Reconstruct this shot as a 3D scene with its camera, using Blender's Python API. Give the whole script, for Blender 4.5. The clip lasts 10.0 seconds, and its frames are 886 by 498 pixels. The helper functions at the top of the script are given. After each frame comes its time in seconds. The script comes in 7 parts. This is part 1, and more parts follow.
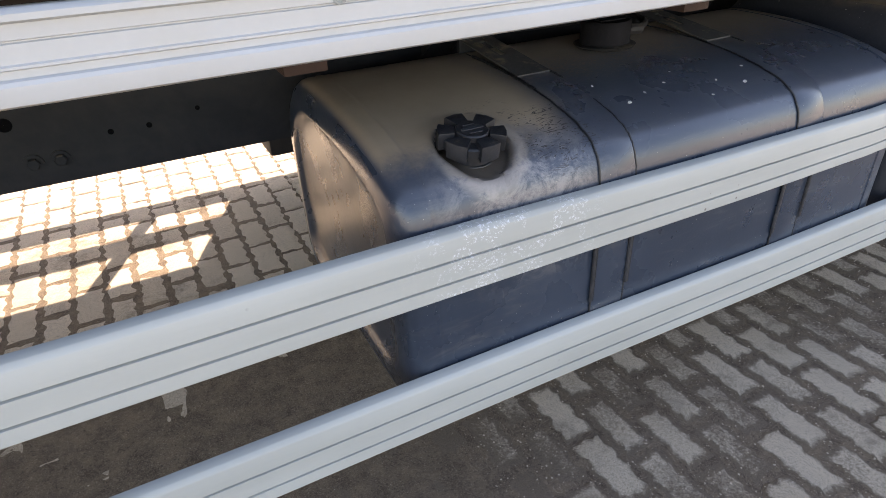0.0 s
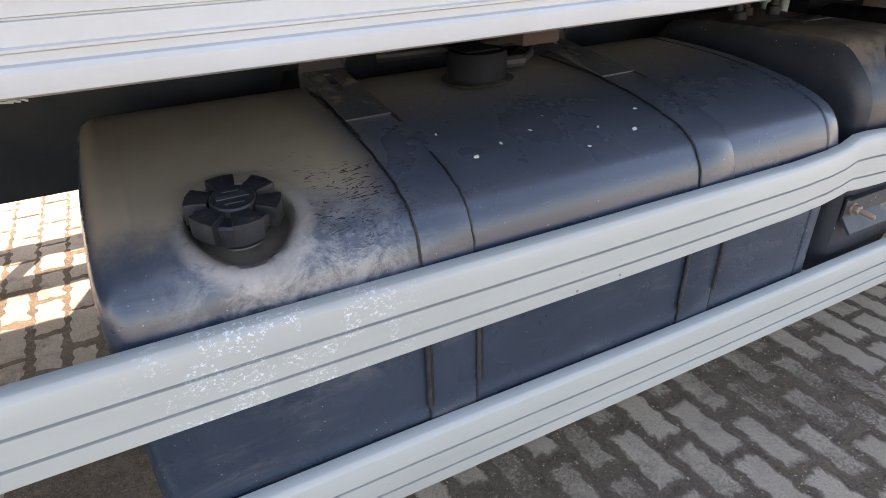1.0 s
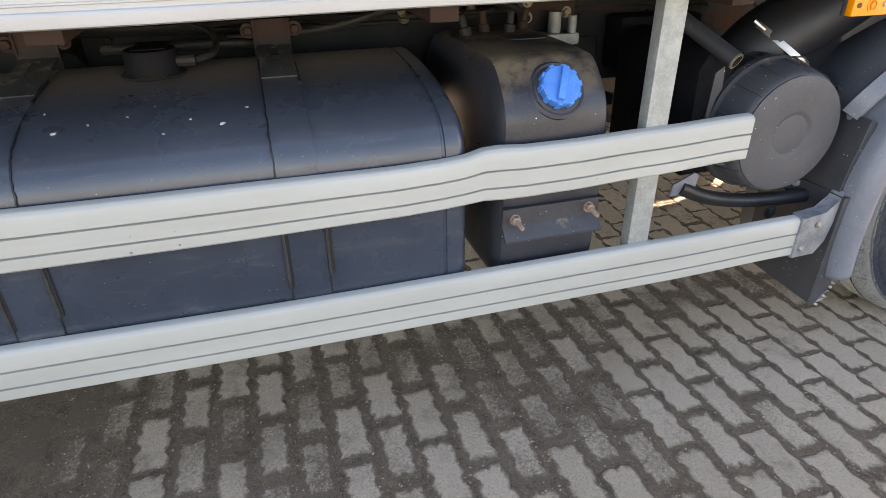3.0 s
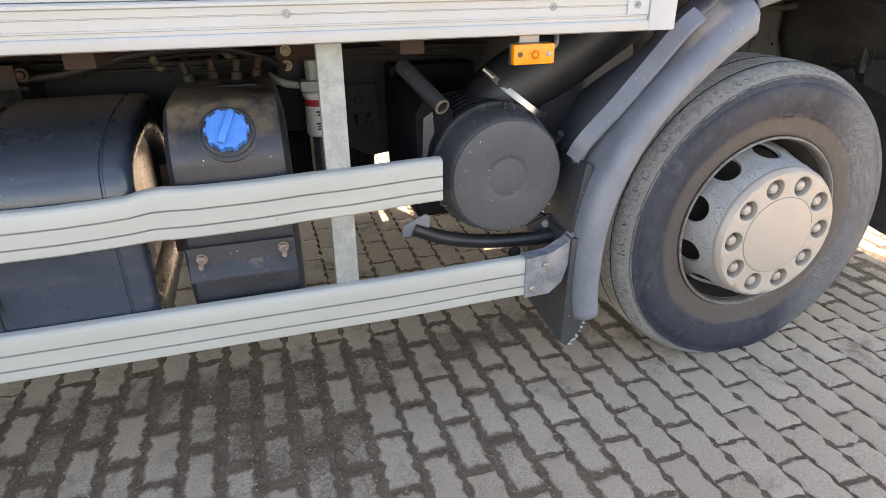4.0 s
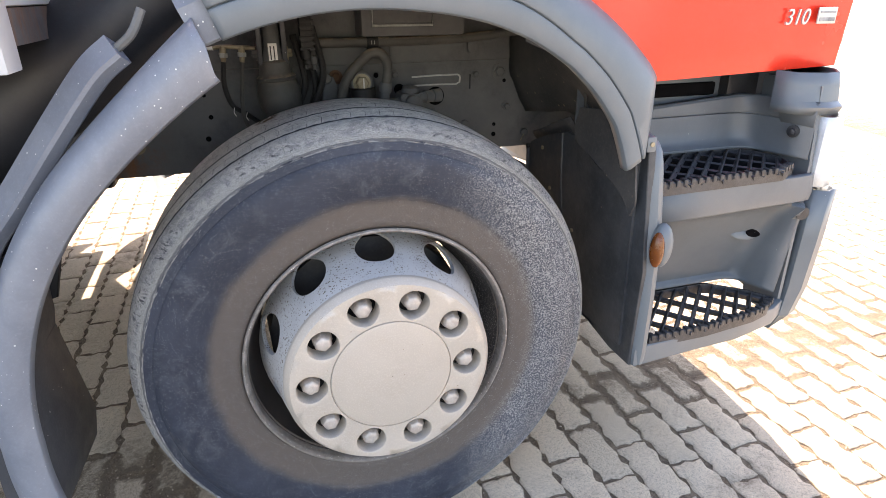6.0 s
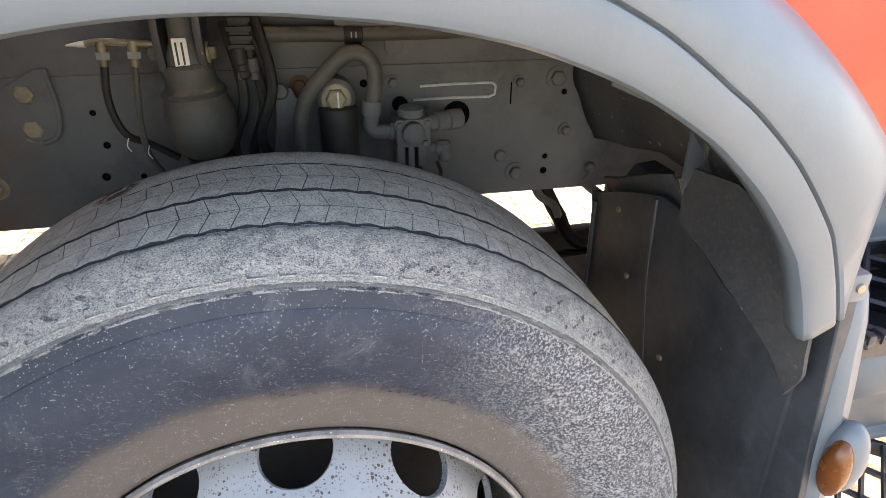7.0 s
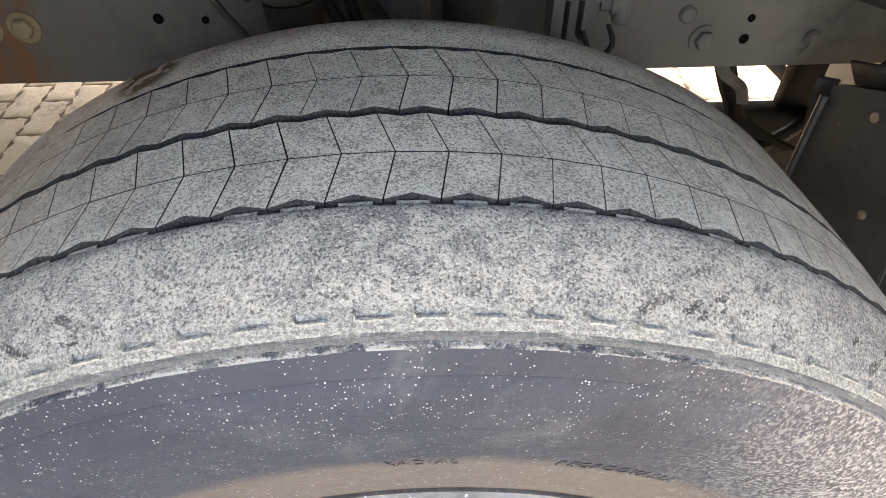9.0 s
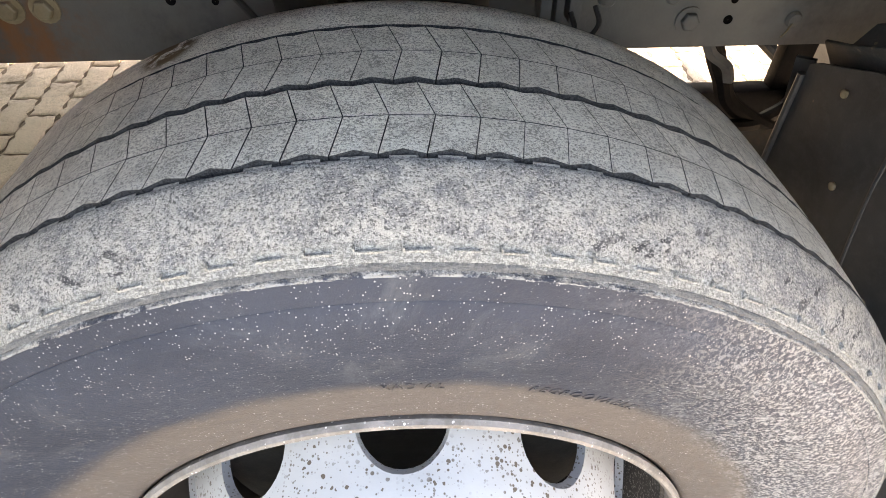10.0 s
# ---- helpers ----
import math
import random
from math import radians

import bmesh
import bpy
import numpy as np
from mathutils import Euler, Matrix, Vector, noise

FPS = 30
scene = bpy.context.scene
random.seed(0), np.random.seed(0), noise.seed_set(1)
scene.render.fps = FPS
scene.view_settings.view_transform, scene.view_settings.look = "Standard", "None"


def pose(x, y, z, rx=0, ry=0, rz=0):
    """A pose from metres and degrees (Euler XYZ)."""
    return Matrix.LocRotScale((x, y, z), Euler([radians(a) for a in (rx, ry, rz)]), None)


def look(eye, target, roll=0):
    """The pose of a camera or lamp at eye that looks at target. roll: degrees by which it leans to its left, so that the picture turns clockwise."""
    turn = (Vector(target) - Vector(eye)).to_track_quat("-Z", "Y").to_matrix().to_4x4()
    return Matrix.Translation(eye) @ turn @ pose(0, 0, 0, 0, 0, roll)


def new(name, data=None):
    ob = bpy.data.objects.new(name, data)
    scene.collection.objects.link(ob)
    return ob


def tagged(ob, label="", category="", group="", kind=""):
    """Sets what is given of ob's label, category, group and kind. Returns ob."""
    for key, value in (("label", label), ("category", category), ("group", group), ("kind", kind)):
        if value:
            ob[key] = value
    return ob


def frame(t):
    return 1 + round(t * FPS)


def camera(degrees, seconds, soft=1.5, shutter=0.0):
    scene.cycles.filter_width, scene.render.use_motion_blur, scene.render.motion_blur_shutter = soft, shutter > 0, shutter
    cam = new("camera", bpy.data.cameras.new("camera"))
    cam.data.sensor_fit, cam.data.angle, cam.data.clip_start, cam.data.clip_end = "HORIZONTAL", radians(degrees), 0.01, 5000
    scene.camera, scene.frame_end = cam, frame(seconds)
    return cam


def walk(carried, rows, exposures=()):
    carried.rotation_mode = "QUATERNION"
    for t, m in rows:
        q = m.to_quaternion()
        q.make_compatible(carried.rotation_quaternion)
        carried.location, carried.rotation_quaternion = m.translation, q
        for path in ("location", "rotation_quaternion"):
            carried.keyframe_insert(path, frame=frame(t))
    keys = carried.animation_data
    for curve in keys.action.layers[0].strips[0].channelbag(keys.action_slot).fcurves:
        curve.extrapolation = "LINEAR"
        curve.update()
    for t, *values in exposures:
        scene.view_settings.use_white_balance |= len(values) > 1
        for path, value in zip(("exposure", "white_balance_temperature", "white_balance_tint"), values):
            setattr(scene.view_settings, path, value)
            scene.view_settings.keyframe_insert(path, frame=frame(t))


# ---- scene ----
cam = camera(72.8, 10.0, 0.5)
PATH = [
    (0, (-3.471, -0.738, 1.272), (-2.714, 0.807, 0.252), -2.8),
    (0.5, (-3.234, -0.706, 1.241), (-2.446, 0.847, 0.257), -2.4),
    (1, (-3.072, -0.63, 1.23), (-2.282, 0.93, 0.259), -1.9),
    (1.5, (-2.936, -0.646, 1.227), (-2.257, 0.938, 0.211), -1.2),
    (2, (-2.778, -0.845, 1.244), (-2.213, 0.766, 0.203), -0.9),
    (2.2, (-2.709, -0.914, 1.256), (-2.176, 0.706, 0.212), -0.8),
    (3.3, (-2.013, -1.246, 1.259), (-1.523, 0.457, 0.331), -0.9),
    (3.5, (-1.876, -1.316, 1.261), (-1.372, 0.396, 0.357), -0.8),
    (4, (-1.531, -1.382, 1.252), (-1.007, 0.356, 0.413), -0.5),
    (4.5, (-1.139, -1.334, 1.248), (-0.58, 0.419, 0.465), -0.2),
    (5, (-0.729, -1.323, 1.206), (-0.124, 0.418, 0.43), 0.1),
    (5.2, (-0.578, -1.314, 1.219), (0.048, 0.421, 0.445), 0.5),
    (6.3, (-0.114, -0.878, 1.214), (0.412, 0.884, 0.427), -0.7),
    (6.5, (-0.034, -0.744, 1.205), (0.466, 1.001, 0.367), -0.5),
    (7, (0.056, -0.42, 1.235), (0.433, 1.323, 0.331), 0.2),
    (7.5, (-0.004, -0.22, 1.202), (0.205, 1.481, 0.172), 0.6),
    (8, (-0.02, -0.14, 1.177), (0.111, 1.456, -0.022), 0.4),
    (8.5, (-0.001, -0.125, 1.181), (0.11, 1.375, -0.137), 0.4),
    (9, (0.012, -0.117, 1.182), (0.111, 1.352, -0.171), 0.4),
    (9.5, (0.019, -0.12, 1.191), (0.109, 1.33, -0.183), 0.3),
    (10, (0.019, -0.173, 1.203), (0.104, 1.262, -0.187), 0.2),
]
walk(cam, [(t, look(eye, target, roll)) for t, eye, target, roll in PATH],
     exposures=[(0.0, 2.17, 8000, 21), (1.5, 2.33, 8000, 21), (2.2, 2.4, 8500, 21), (3.5, 2.3, 8600, 20), (4.0, 2.3, 8600, 20), (5.0, 2.5, 8000, 25), (6.5, 2.5, 8000, 18), (7.0, 3.0, 8300, 18), (7.5, 3.38, 9200, 18), (8.0, 3.5, 9500, 18), (9.0, 3.53, 9600, 18), (10.0, 3.56, 9600, 19)])

# ---- world, sun, exposure ----
SUN_DIR = Vector((0.43, 0.90, 1.00)).normalized()
world = bpy.data.worlds.new("sky_world")
world.use_nodes = True
scene.world = world
_wn = world.node_tree.nodes
_sky = _wn.new("ShaderNodeTexSky")
_sky.sky_type = "NISHITA"
_sky.sun_disc = False
_sky.sun_elevation = math.asin(SUN_DIR.z)
_sky.sun_rotation = math.atan2(SUN_DIR.x, SUN_DIR.y)
_wn["Background"].inputs["Strength"].default_value = 0.15
world.node_tree.links.new(_sky.outputs[0], _wn["Background"].inputs["Color"])
_sl = bpy.data.lights.new("sun", "SUN")
_sl.energy, _sl.angle, _sl.color = 4.3, radians(0.53), (1.0, 0.95, 0.86)
sun = new("sun", _sl)
sun.matrix_world = look(SUN_DIR * 50, (0, 0, 0))


# ---- materials ----
def rgb(c):
    return (c[0], c[1], c[2], 1.0)


class Mat:
    """A principled material with layered procedural colour."""

    def __init__(self, name, rough=0.5, metal=0.0, spec=0.5):
        self.m = bpy.data.materials.new(name)
        self.m.use_nodes = True
        self.t = self.m.node_tree
        self.b = self.t.nodes["Principled BSDF"]
        self.b.inputs["Roughness"].default_value = rough
        self.b.inputs["Metallic"].default_value = metal
        self.b.inputs["Specular IOR Level"].default_value = spec
        self.co = self.node("ShaderNodeTexCoord").outputs["Object"]
        self.rough = rough

    def node(self, kind, **props):
        n = self.t.nodes.new(kind)
        for k, v in props.items():
            setattr(n, k, v)
        return n

    def link(self, a, b):
        self.t.links.new(a, b)

    def put(self, sock, v):
        if isinstance(v, bpy.types.NodeSocket):
            self.link(v, sock)
        elif isinstance(v, (tuple, list)) and len(v) == 3 and sock.type == "RGBA":
            sock.default_value = rgb(v)
        else:
            sock.default_value = v

    def math(self, op, a, b=0.0, c=0.0, clamp=False):
        n = self.node("ShaderNodeMath", operation=op, use_clamp=clamp)
        for s, v in zip(n.inputs, (a, b, c)):
            self.put(s, v)
        return n.outputs[0]

    def stretch(self, sx, sy, sz):
        n = self.node("ShaderNodeMapping")
        n.inputs["Scale"].default_value = (sx, sy, sz)
        self.link(self.co, n.inputs["Vector"])
        return n.outputs[0]

    def noise(self, scale, detail=4.0, rough=0.6, co=None, warp=0.0):
        n = self.node("ShaderNodeTexNoise")
        n.inputs["Scale"].default_value, n.inputs["Detail"].default_value = scale, detail
        n.inputs["Roughness"].default_value, n.inputs["Distortion"].default_value = rough, warp
        self.link(co or self.co, n.inputs["Vector"])
        return n.outputs["Fac"]

    def cells(self, scale, co=None, out="Distance", feature="F1", rnd=1.0):
        n = self.node("ShaderNodeTexVoronoi", feature=feature)
        n.inputs["Scale"].default_value = scale
        n.inputs["Randomness"].default_value = rnd
        self.link(co or self.co, n.inputs["Vector"])
        return n.outputs[out]

    def dots(self, scale, size, co=None):
        """Scattered round specks of uneven size, in loose drifts."""
        n = self.node("ShaderNodeTexVoronoi")
        n.inputs["Scale"].default_value = scale
        self.link(co or self.co, n.inputs["Vector"])
        sep = self.node("ShaderNodeSeparateColor")
        self.link(n.outputs["Color"], sep.inputs[0])
        big = self.math("MULTIPLY", self.math("POWER", sep.outputs[0], 2.5), size)
        near = self.math("SUBTRACT", big, n.outputs["Distance"])
        return self.math("MULTIPLY", self.ramp(near, 0.0, size * 0.25), self.ramp(self.noise(scale * 0.10, 2), 0.36, 0.56))

    def ramp(self, v, lo, hi):
        n = self.node("ShaderNodeMapRange", interpolation_type="SMOOTHSTEP")
        self.put(n.inputs["Value"], v)
        n.inputs["From Min"].default_value, n.inputs["From Max"].default_value = lo, hi
        return n.outputs["Result"]

    def mix(self, f, a, b):
        n = self.node("ShaderNodeMix", data_type="RGBA")
        self.put(n.inputs["Factor"], f)
        self.put(n.inputs[6], a)
        self.put(n.inputs[7], b)
        return n.outputs[2]

    def axis(self, which):
        n = self.node("ShaderNodeSeparateXYZ")
        self.link(self.co, n.inputs[0])
        return n.outputs[which]

    def up(self):
        g = self.node("ShaderNodeNewGeometry")
        n = self.node("ShaderNodeSeparateXYZ")
        self.link(g.outputs["Normal"], n.inputs[0])
        return n.outputs["Z"]

    def near(self, p, r0, r1):
        """1 inside r0 of the point, 0 outside r1."""
        n = self.node("ShaderNodeVectorMath", operation="DISTANCE")
        self.link(self.co, n.inputs[0])
        n.inputs[1].default_value = p
        return self.ramp(n.outputs["Value"], r1, r0)

    def colour(self, v):
        self.put(self.b.inputs["Base Color"], v)
        return self

    def roughness(self, v):
        self.put(self.b.inputs["Roughness"], v)
        return self

    def bump(self, h, strength=0.3, dist=0.002):
        n = self.node("ShaderNodeBump")
        n.inputs["Strength"].default_value, n.inputs["Distance"].default_value = strength, dist
        self.put(n.inputs["Height"], h)
        self.link(n.outputs[0], self.b.inputs["Normal"])
        return self


def chassis_material():
    """Black frame paint; dusty grey round the front wheel paints in bounced light."""
    k = Mat("chassis_black_paint", 0.6, 0.0, 0.25)
    c = k.mix(k.ramp(k.noise(5, 5, 0.65, warp=0.4), 0.32, 0.68), (0.014, 0.015, 0.018), (0.026, 0.026, 0.027))
    # paler towards the front wheel: light bounced off the ground, put into the colour
    bounce = k.math("MULTIPLY", k.ramp(k.axis("X"), -0.95, -0.35), k.ramp(k.noise(4, 6, 0.7), 0.15, 0.55))
    c = k.mix(k.math("MULTIPLY", bounce, 0.9), c, k.mix(k.noise(9, 5, 0.7), (0.098, 0.106, 0.112), (0.180, 0.182, 0.178)))
    d = k.math("MULTIPLY", k.ramp(k.up(), 0.35, 0.95), k.ramp(k.noise(12, 6, 0.7), 0.40, 0.62))
    c = k.mix(k.math("MULTIPLY", d, 0.7), c, (0.20, 0.155, 0.105))
    rust = k.math("MULTIPLY", k.near((-0.60, 0.75, 0.86), 0.05, 0.20), k.ramp(k.noise(14, 6, 0.75), 0.42, 0.62))
    c = k.mix(k.math("MULTIPLY", rust, 0.8), c, (0.17, 0.075, 0.032))
    band = k.math("MULTIPLY", k.ramp(k.math("ADD", k.axis("Z"), k.math("MULTIPLY", k.noise(7, 5, 0.7), 0.06)), 1.000, 1.035), k.ramp(k.axis("X"), -0.70, -0.85))
    c = k.mix(k.math("MULTIPLY", band, 0.75), c, (0.050, 0.026, 0.018))
    # two rust runs by the rear bolts
    for px, w in ((-0.588, 0.010), (-0.545, 0.014)):
        run = k.math("MULTIPLY", k.ramp(k.math("ABSOLUTE", k.math("SUBTRACT", k.math("ADD", k.axis("X"), k.math("MULTIPLY", k.math("SUBTRACT", k.noise(18, 4), 0.5), 0.02)), px)), w + 0.008, w * 0.4), k.ramp(k.noise(20, 5, 0.7, k.stretch(1, 1, 0.25)), 0.36, 0.56))
        c = k.mix(k.math("MULTIPLY", run, 0.65), c, (0.20, 0.085, 0.034))
    k.colour(c)
    k.roughness(k.math("ADD", 0.50, k.math("MULTIPLY", k.noise(15, 4), 0.3)))
    return k.bump(k.math("ADD", k.noise(120, 4, 0.7), k.math("MULTIPLY", k.noise(20, 3), 0.6)), 0.3, 0.003).m


def worn(name, a, b, rough=0.5, metal=0.0, scale=6.0, fine=90.0, bump=0.15, specks=None, dust=None, amount=0.5, grain=0.35, spec=0.5):
    """Two-scale colour variation, fine relief, optional pale specks and dust on upward faces."""
    k = Mat(name, rough, metal, spec)
    big = k.ramp(k.noise(scale, 5, 0.65, warp=0.4), 0.32, 0.68)
    small = k.noise(fine, 4, 0.7)
    c = k.mix(big, a, b)
    c = k.mix(k.math("MULTIPLY", k.ramp(small, 0.45, 0.75), grain), c, tuple(min(1, 1.5 * q + 0.01) for q in b))
    if dust:
        d = k.math("MULTIPLY", k.ramp(k.up(), 0.35, 0.95), k.ramp(k.noise(scale * 2.3, 6, 0.7), 0.62 - amount * 0.5, 0.75 - amount * 0.3))
        c = k.mix(k.math("MULTIPLY", d, 0.85), c, dust)
    if specks:
        c = k.mix(k.dots(specks[1], specks[2]), c, specks[0])
    k.colour(c)
    k.roughness(k.math("ADD", k.math("MULTIPLY", k.noise(scale * 3, 4), 0.3), rough - 0.15))
    k.bump(k.math("ADD", small, k.math("MULTIPLY", k.noise(scale * 4, 3), 0.6)), bump, 0.002)
    return k.m


DUST = (0.27, 0.21, 0.145)
SPECK = (0.62, 0.62, 0.60)

M_CHASSIS = chassis_material()
M_PLASTIC = worn("dark_plastic", (0.030, 0.033, 0.040), (0.046, 0.049, 0.056), 0.50, 0, 7, 160, 0.2, (SPECK, 75, 0.15), DUST, 0.1)
M_FILTER = worn("filter_plastic", (0.052, 0.055, 0.063), (0.070, 0.073, 0.080), 0.55, 0, 5, 200, 0.15, (SPECK, 75, 0.17), DUST, 0.1)
M_FENDER = worn("mudguard_plastic", (0.130, 0.146, 0.176), (0.175, 0.192, 0.222), 0.42, 0, 6, 180, 0.12, (SPECK, 130, 0.22), DUST, 0.0, 0.15)
M_TRIM = worn("cab_grey_plastic", (0.095, 0.116, 0.132), (0.116, 0.138, 0.154), 0.42, 0, 3, 260, 0.08, (SPECK, 40, 0.035), DUST, 0.0, 0.06)
M_WHITE = worn("white_body_paint", (0.450, 0.474, 0.494), (0.430, 0.454, 0.470), 0.38, 0, 2.2, 60, 0.04, None, None, 0.5, 0.05)
M_FLANGE = worn("stained_white_flange", (0.455, 0.463, 0.455), (0.435, 0.434, 0.413), 0.40, 0, 3.5, 80, 0.05, None, None, 0.5, 0.05)
M_ALU = worn("satin_aluminium", (0.50, 0.51, 0.50), (0.43, 0.44, 0.43), 0.42, 0.45, 3.0, 140, 0.08)
M_GALV = worn("galvanised_steel", (0.25, 0.27, 0.26), (0.34, 0.36, 0.345), 0.55, 0.25, 25, 120, 0.1)
M_ENDCAP = worn("scuffed_grey_endcap", (0.12, 0.13, 0.145), (0.26, 0.27, 0.28), 0.5, 0.0, 14, 120, 0.2)
M_STEEL = worn("bare_steel", (0.50, 0.49, 0.47), (0.36, 0.34, 0.31), 0.35, 0.9, 14, 90, 0.1)
M_BOLT = worn("dirty_zinc_bolt", (0.30, 0.265, 0.19), (0.20, 0.165, 0.11), 0.5, 0.4, 30, 200, 0.3)
M_RUST = worn("rusty_steel", (0.16, 0.075, 0.035), (0.075, 0.045, 0.03), 0.8, 0.0, 12, 90, 0.5)
M_RUSTPALE = worn("pale_rusty_stud", (0.34, 0.25, 0.20), (0.22, 0.14, 0.10), 0.7, 0.1, 60, 200, 0.4)
M_HOSE = worn("black_rubber_hose", (0.010, 0.010, 0.011), (0.020, 0.019, 0.018), 0.65, 0, 12, 150, 0.2, None, (0.10, 0.08, 0.055), 0.2)
M_GREYHOSE = worn("grey_rubber_hose", (0.085, 0.083, 0.075), (0.055, 0.053, 0.050), 0.65, 0, 12, 150, 0.3, None, DUST, 0.5)
M_RED = worn("red_cab_paint", (0.72, 0.040, 0.020), (0.68, 0.036, 0.018), 0.22, 0, 2, 300, 0.02)
M_BLUE = worn("blue_plastic_cap", (0.035, 0.21, 0.66), (0.05, 0.26, 0.72), 0.45, 0, 20, 200, 0.1)
M_AMBER = worn("amber_lens", (0.95, 0.30, 0.008), (0.88, 0.25, 0.006), 0.25, 0, 18, 200, 0.05)
M_AMBERDARK = worn("dark_amber_lens", (0.17, 0.045, 0.004), (0.11, 0.028, 0.003), 0.25, 0, 18, 200, 0.05)
M_LABEL = worn("white_label", (0.72, 0.71, 0.68), (0.62, 0.60, 0.56), 0.45, 0, 30, 200, 0.05)
M_REDLABEL = worn("red_label", (0.50, 0.03, 0.03), (0.42, 0.03, 0.03), 0.45, 0, 30, 200, 0.05)
M_INK = worn("black_print", (0.02, 0.02, 0.025), (0.03, 0.03, 0.03), 0.5, 0, 30, 200, 0.05)
M_LENS = worn("headlamp_lens", (0.60, 0.63, 0.66), (0.54, 0.57, 0.60), 0.15, 0, 6, 120, 0.1)
M_NUT = worn("pale_nut_cap", (0.33, 0.295, 0.265), (0.42, 0.38, 0.345), 0.42, 0.2, 30, 160, 0.1)
M_COVER = worn("beige_hub_cover", (0.43, 0.385, 0.335), (0.39, 0.345, 0.295), 0.42, 0.1, 5, 300, 0.04, ((0.16, 0.11, 0.07), 75, 0.10))
M_CHALK = worn("white_chalk", (0.52, 0.52, 0.50), (0.36, 0.36, 0.35), 0.9, 0, 80, 300, 0.4)
M_LINER = worn("dusty_arch_liner", (0.030, 0.031, 0.034), (0.062, 0.060, 0.057), 0.75, 0, 5, 120, 0.4, ((0.17, 0.145, 0.105), 60, 0.30), DUST, 0.2)
M_TWIG = worn("dry_twig_bark", (0.06, 0.045, 0.03), (0.11, 0.085, 0.06), 0.9, 0, 60, 300, 0.4)


def tank_material():
    k = Mat("tank_paint", 0.40, 0.0)
    k.b.inputs["Coat Weight"].default_value, k.b.inputs["Coat Roughness"].default_value = 0.35, 0.22
    c = k.mix(k.ramp(k.noise(3.0, 4, 0.6), 0.35, 0.65), (0.021, 0.032, 0.051), (0.031, 0.044, 0.066))
    # faint smears along the front
    sm = k.noise(5.0, 6, 0.75, k.stretch(0.8, 5, 5), 0.6)
    c = k.mix(k.math("MULTIPLY", k.ramp(sm, 0.52, 0.74), 0.30), c, (0.16, 0.155, 0.145))
    # thin blue-grey film, lighter wherever the paint faces up
    film = k.math("MULTIPLY", k.ramp(k.up(), 0.40, 0.90), k.math("MULTIPLY_ADD", k.noise(22, 6, 0.8), 0.32, 0.04))
    c = k.mix(film, c, (0.17, 0.18, 0.205))
    x, y = k.axis("X"), k.axis("Y")
    edge = k.math("ADD", y, k.math("MULTIPLY", k.math("MULTIPLY_ADD", k.noise(60, 5, 0.8), 0.35, k.math("MULTIPLY", k.noise(9, 4, 0.7), 0.65)), 0.16))
    # settled brown dust on the top, densest over the filler bay
    bay = k.ramp(k.math("ADD", x, k.math("MULTIPLY", k.noise(2.2, 3), 0.12)), -2.68, -2.78)
    up = k.ramp(k.up(), 0.55, 0.93)
    thick = k.math("MULTIPLY", k.ramp(edge, 0.15, 0.24), bay)
    thin = k.math("MAXIMUM", k.math("MULTIPLY", k.ramp(edge, 0.28, 0.44), k.ramp(k.noise(130, 6, 0.85), 0.50, 0.58)), k.math("MULTIPLY", k.ramp(edge, 0.33, 0.54), 0.9))
    d = k.math("MULTIPLY", k.math("MAXIMUM", k.math("MULTIPLY", thick, 0.92), k.math("MULTIPLY", thin, 0.80)), up)
    c = k.mix(d, c, k.mix(k.noise(14, 5), (0.30, 0.228, 0.155), (0.40, 0.315, 0.222)))
    # rubbed bright patch with scratches in front of the filler
    patch = k.near((-2.93, 0.025, 0.81), 0.06, 0.22)
    rub = k.math("MULTIPLY", patch, k.ramp(k.noise(16, 7, 0.8, None, 0.5), 0.40, 0.62))
    c = k.mix(k.math("MULTIPLY", rub, 0.60), c, (0.32, 0.305, 0.295))
    scr = k.math("MULTIPLY", k.near((-2.85, 0.14, 0.91), 0.09, 0.17), k.math("MULTIPLY", k.ramp(k.noise(48, 2, 0.6, k.stretch(0.45, 1.4, 1.4), 4.0), 0.585, 0.61), k.ramp(k.noise(9, 2), 0.42, 0.54)))
    c = k.mix(k.math("MULTIPLY", scr, 0.92), c, (0.018, 0.014, 0.013))
    lip = k.math("MULTIPLY", k.near((-2.985, 0.100, 0.882), 0.078, 0.096), k.ramp(k.noise(24, 5, 0.75), 0.30, 0.50))
    c = k.mix(k.math("MULTIPLY", lip, 0.55), c, (0.34, 0.30, 0.255))
    # shade of the filler pocket round the cap, painted as a dark brown disc
    c = k.mix(k.math("MULTIPLY", k.near((-2.988, 0.106, 0.885), 0.056, 0.078), 0.9), c, (0.035, 0.028, 0.022))
    # stone chips
    c = k.mix(k.math("MULTIPLY", k.dots(11, 0.11), k.near((-2.42, 0.10, 0.88), 0.10, 0.30)), c, (0.60, 0.58, 0.55))
    c = k.mix(k.dots(120, 0.16), c, (0.26, 0.25, 0.235))
    k.colour(c)
    k.roughness(k.math("ADD", k.math("MULTIPLY", d, 0.4), k.math("ADD", 0.20, k.math("MULTIPLY", k.noise(8, 4), 0.16))))
    k.bump(k.math("ADD", k.math("MULTIPLY", k.noise(150, 3), 0.3), k.math("ADD", k.math("MULTIPLY", scr, -0.6), k.math("MULTIPLY", k.noise(4, 2), 1.2))), 0.25, 0.003)
    return k.m


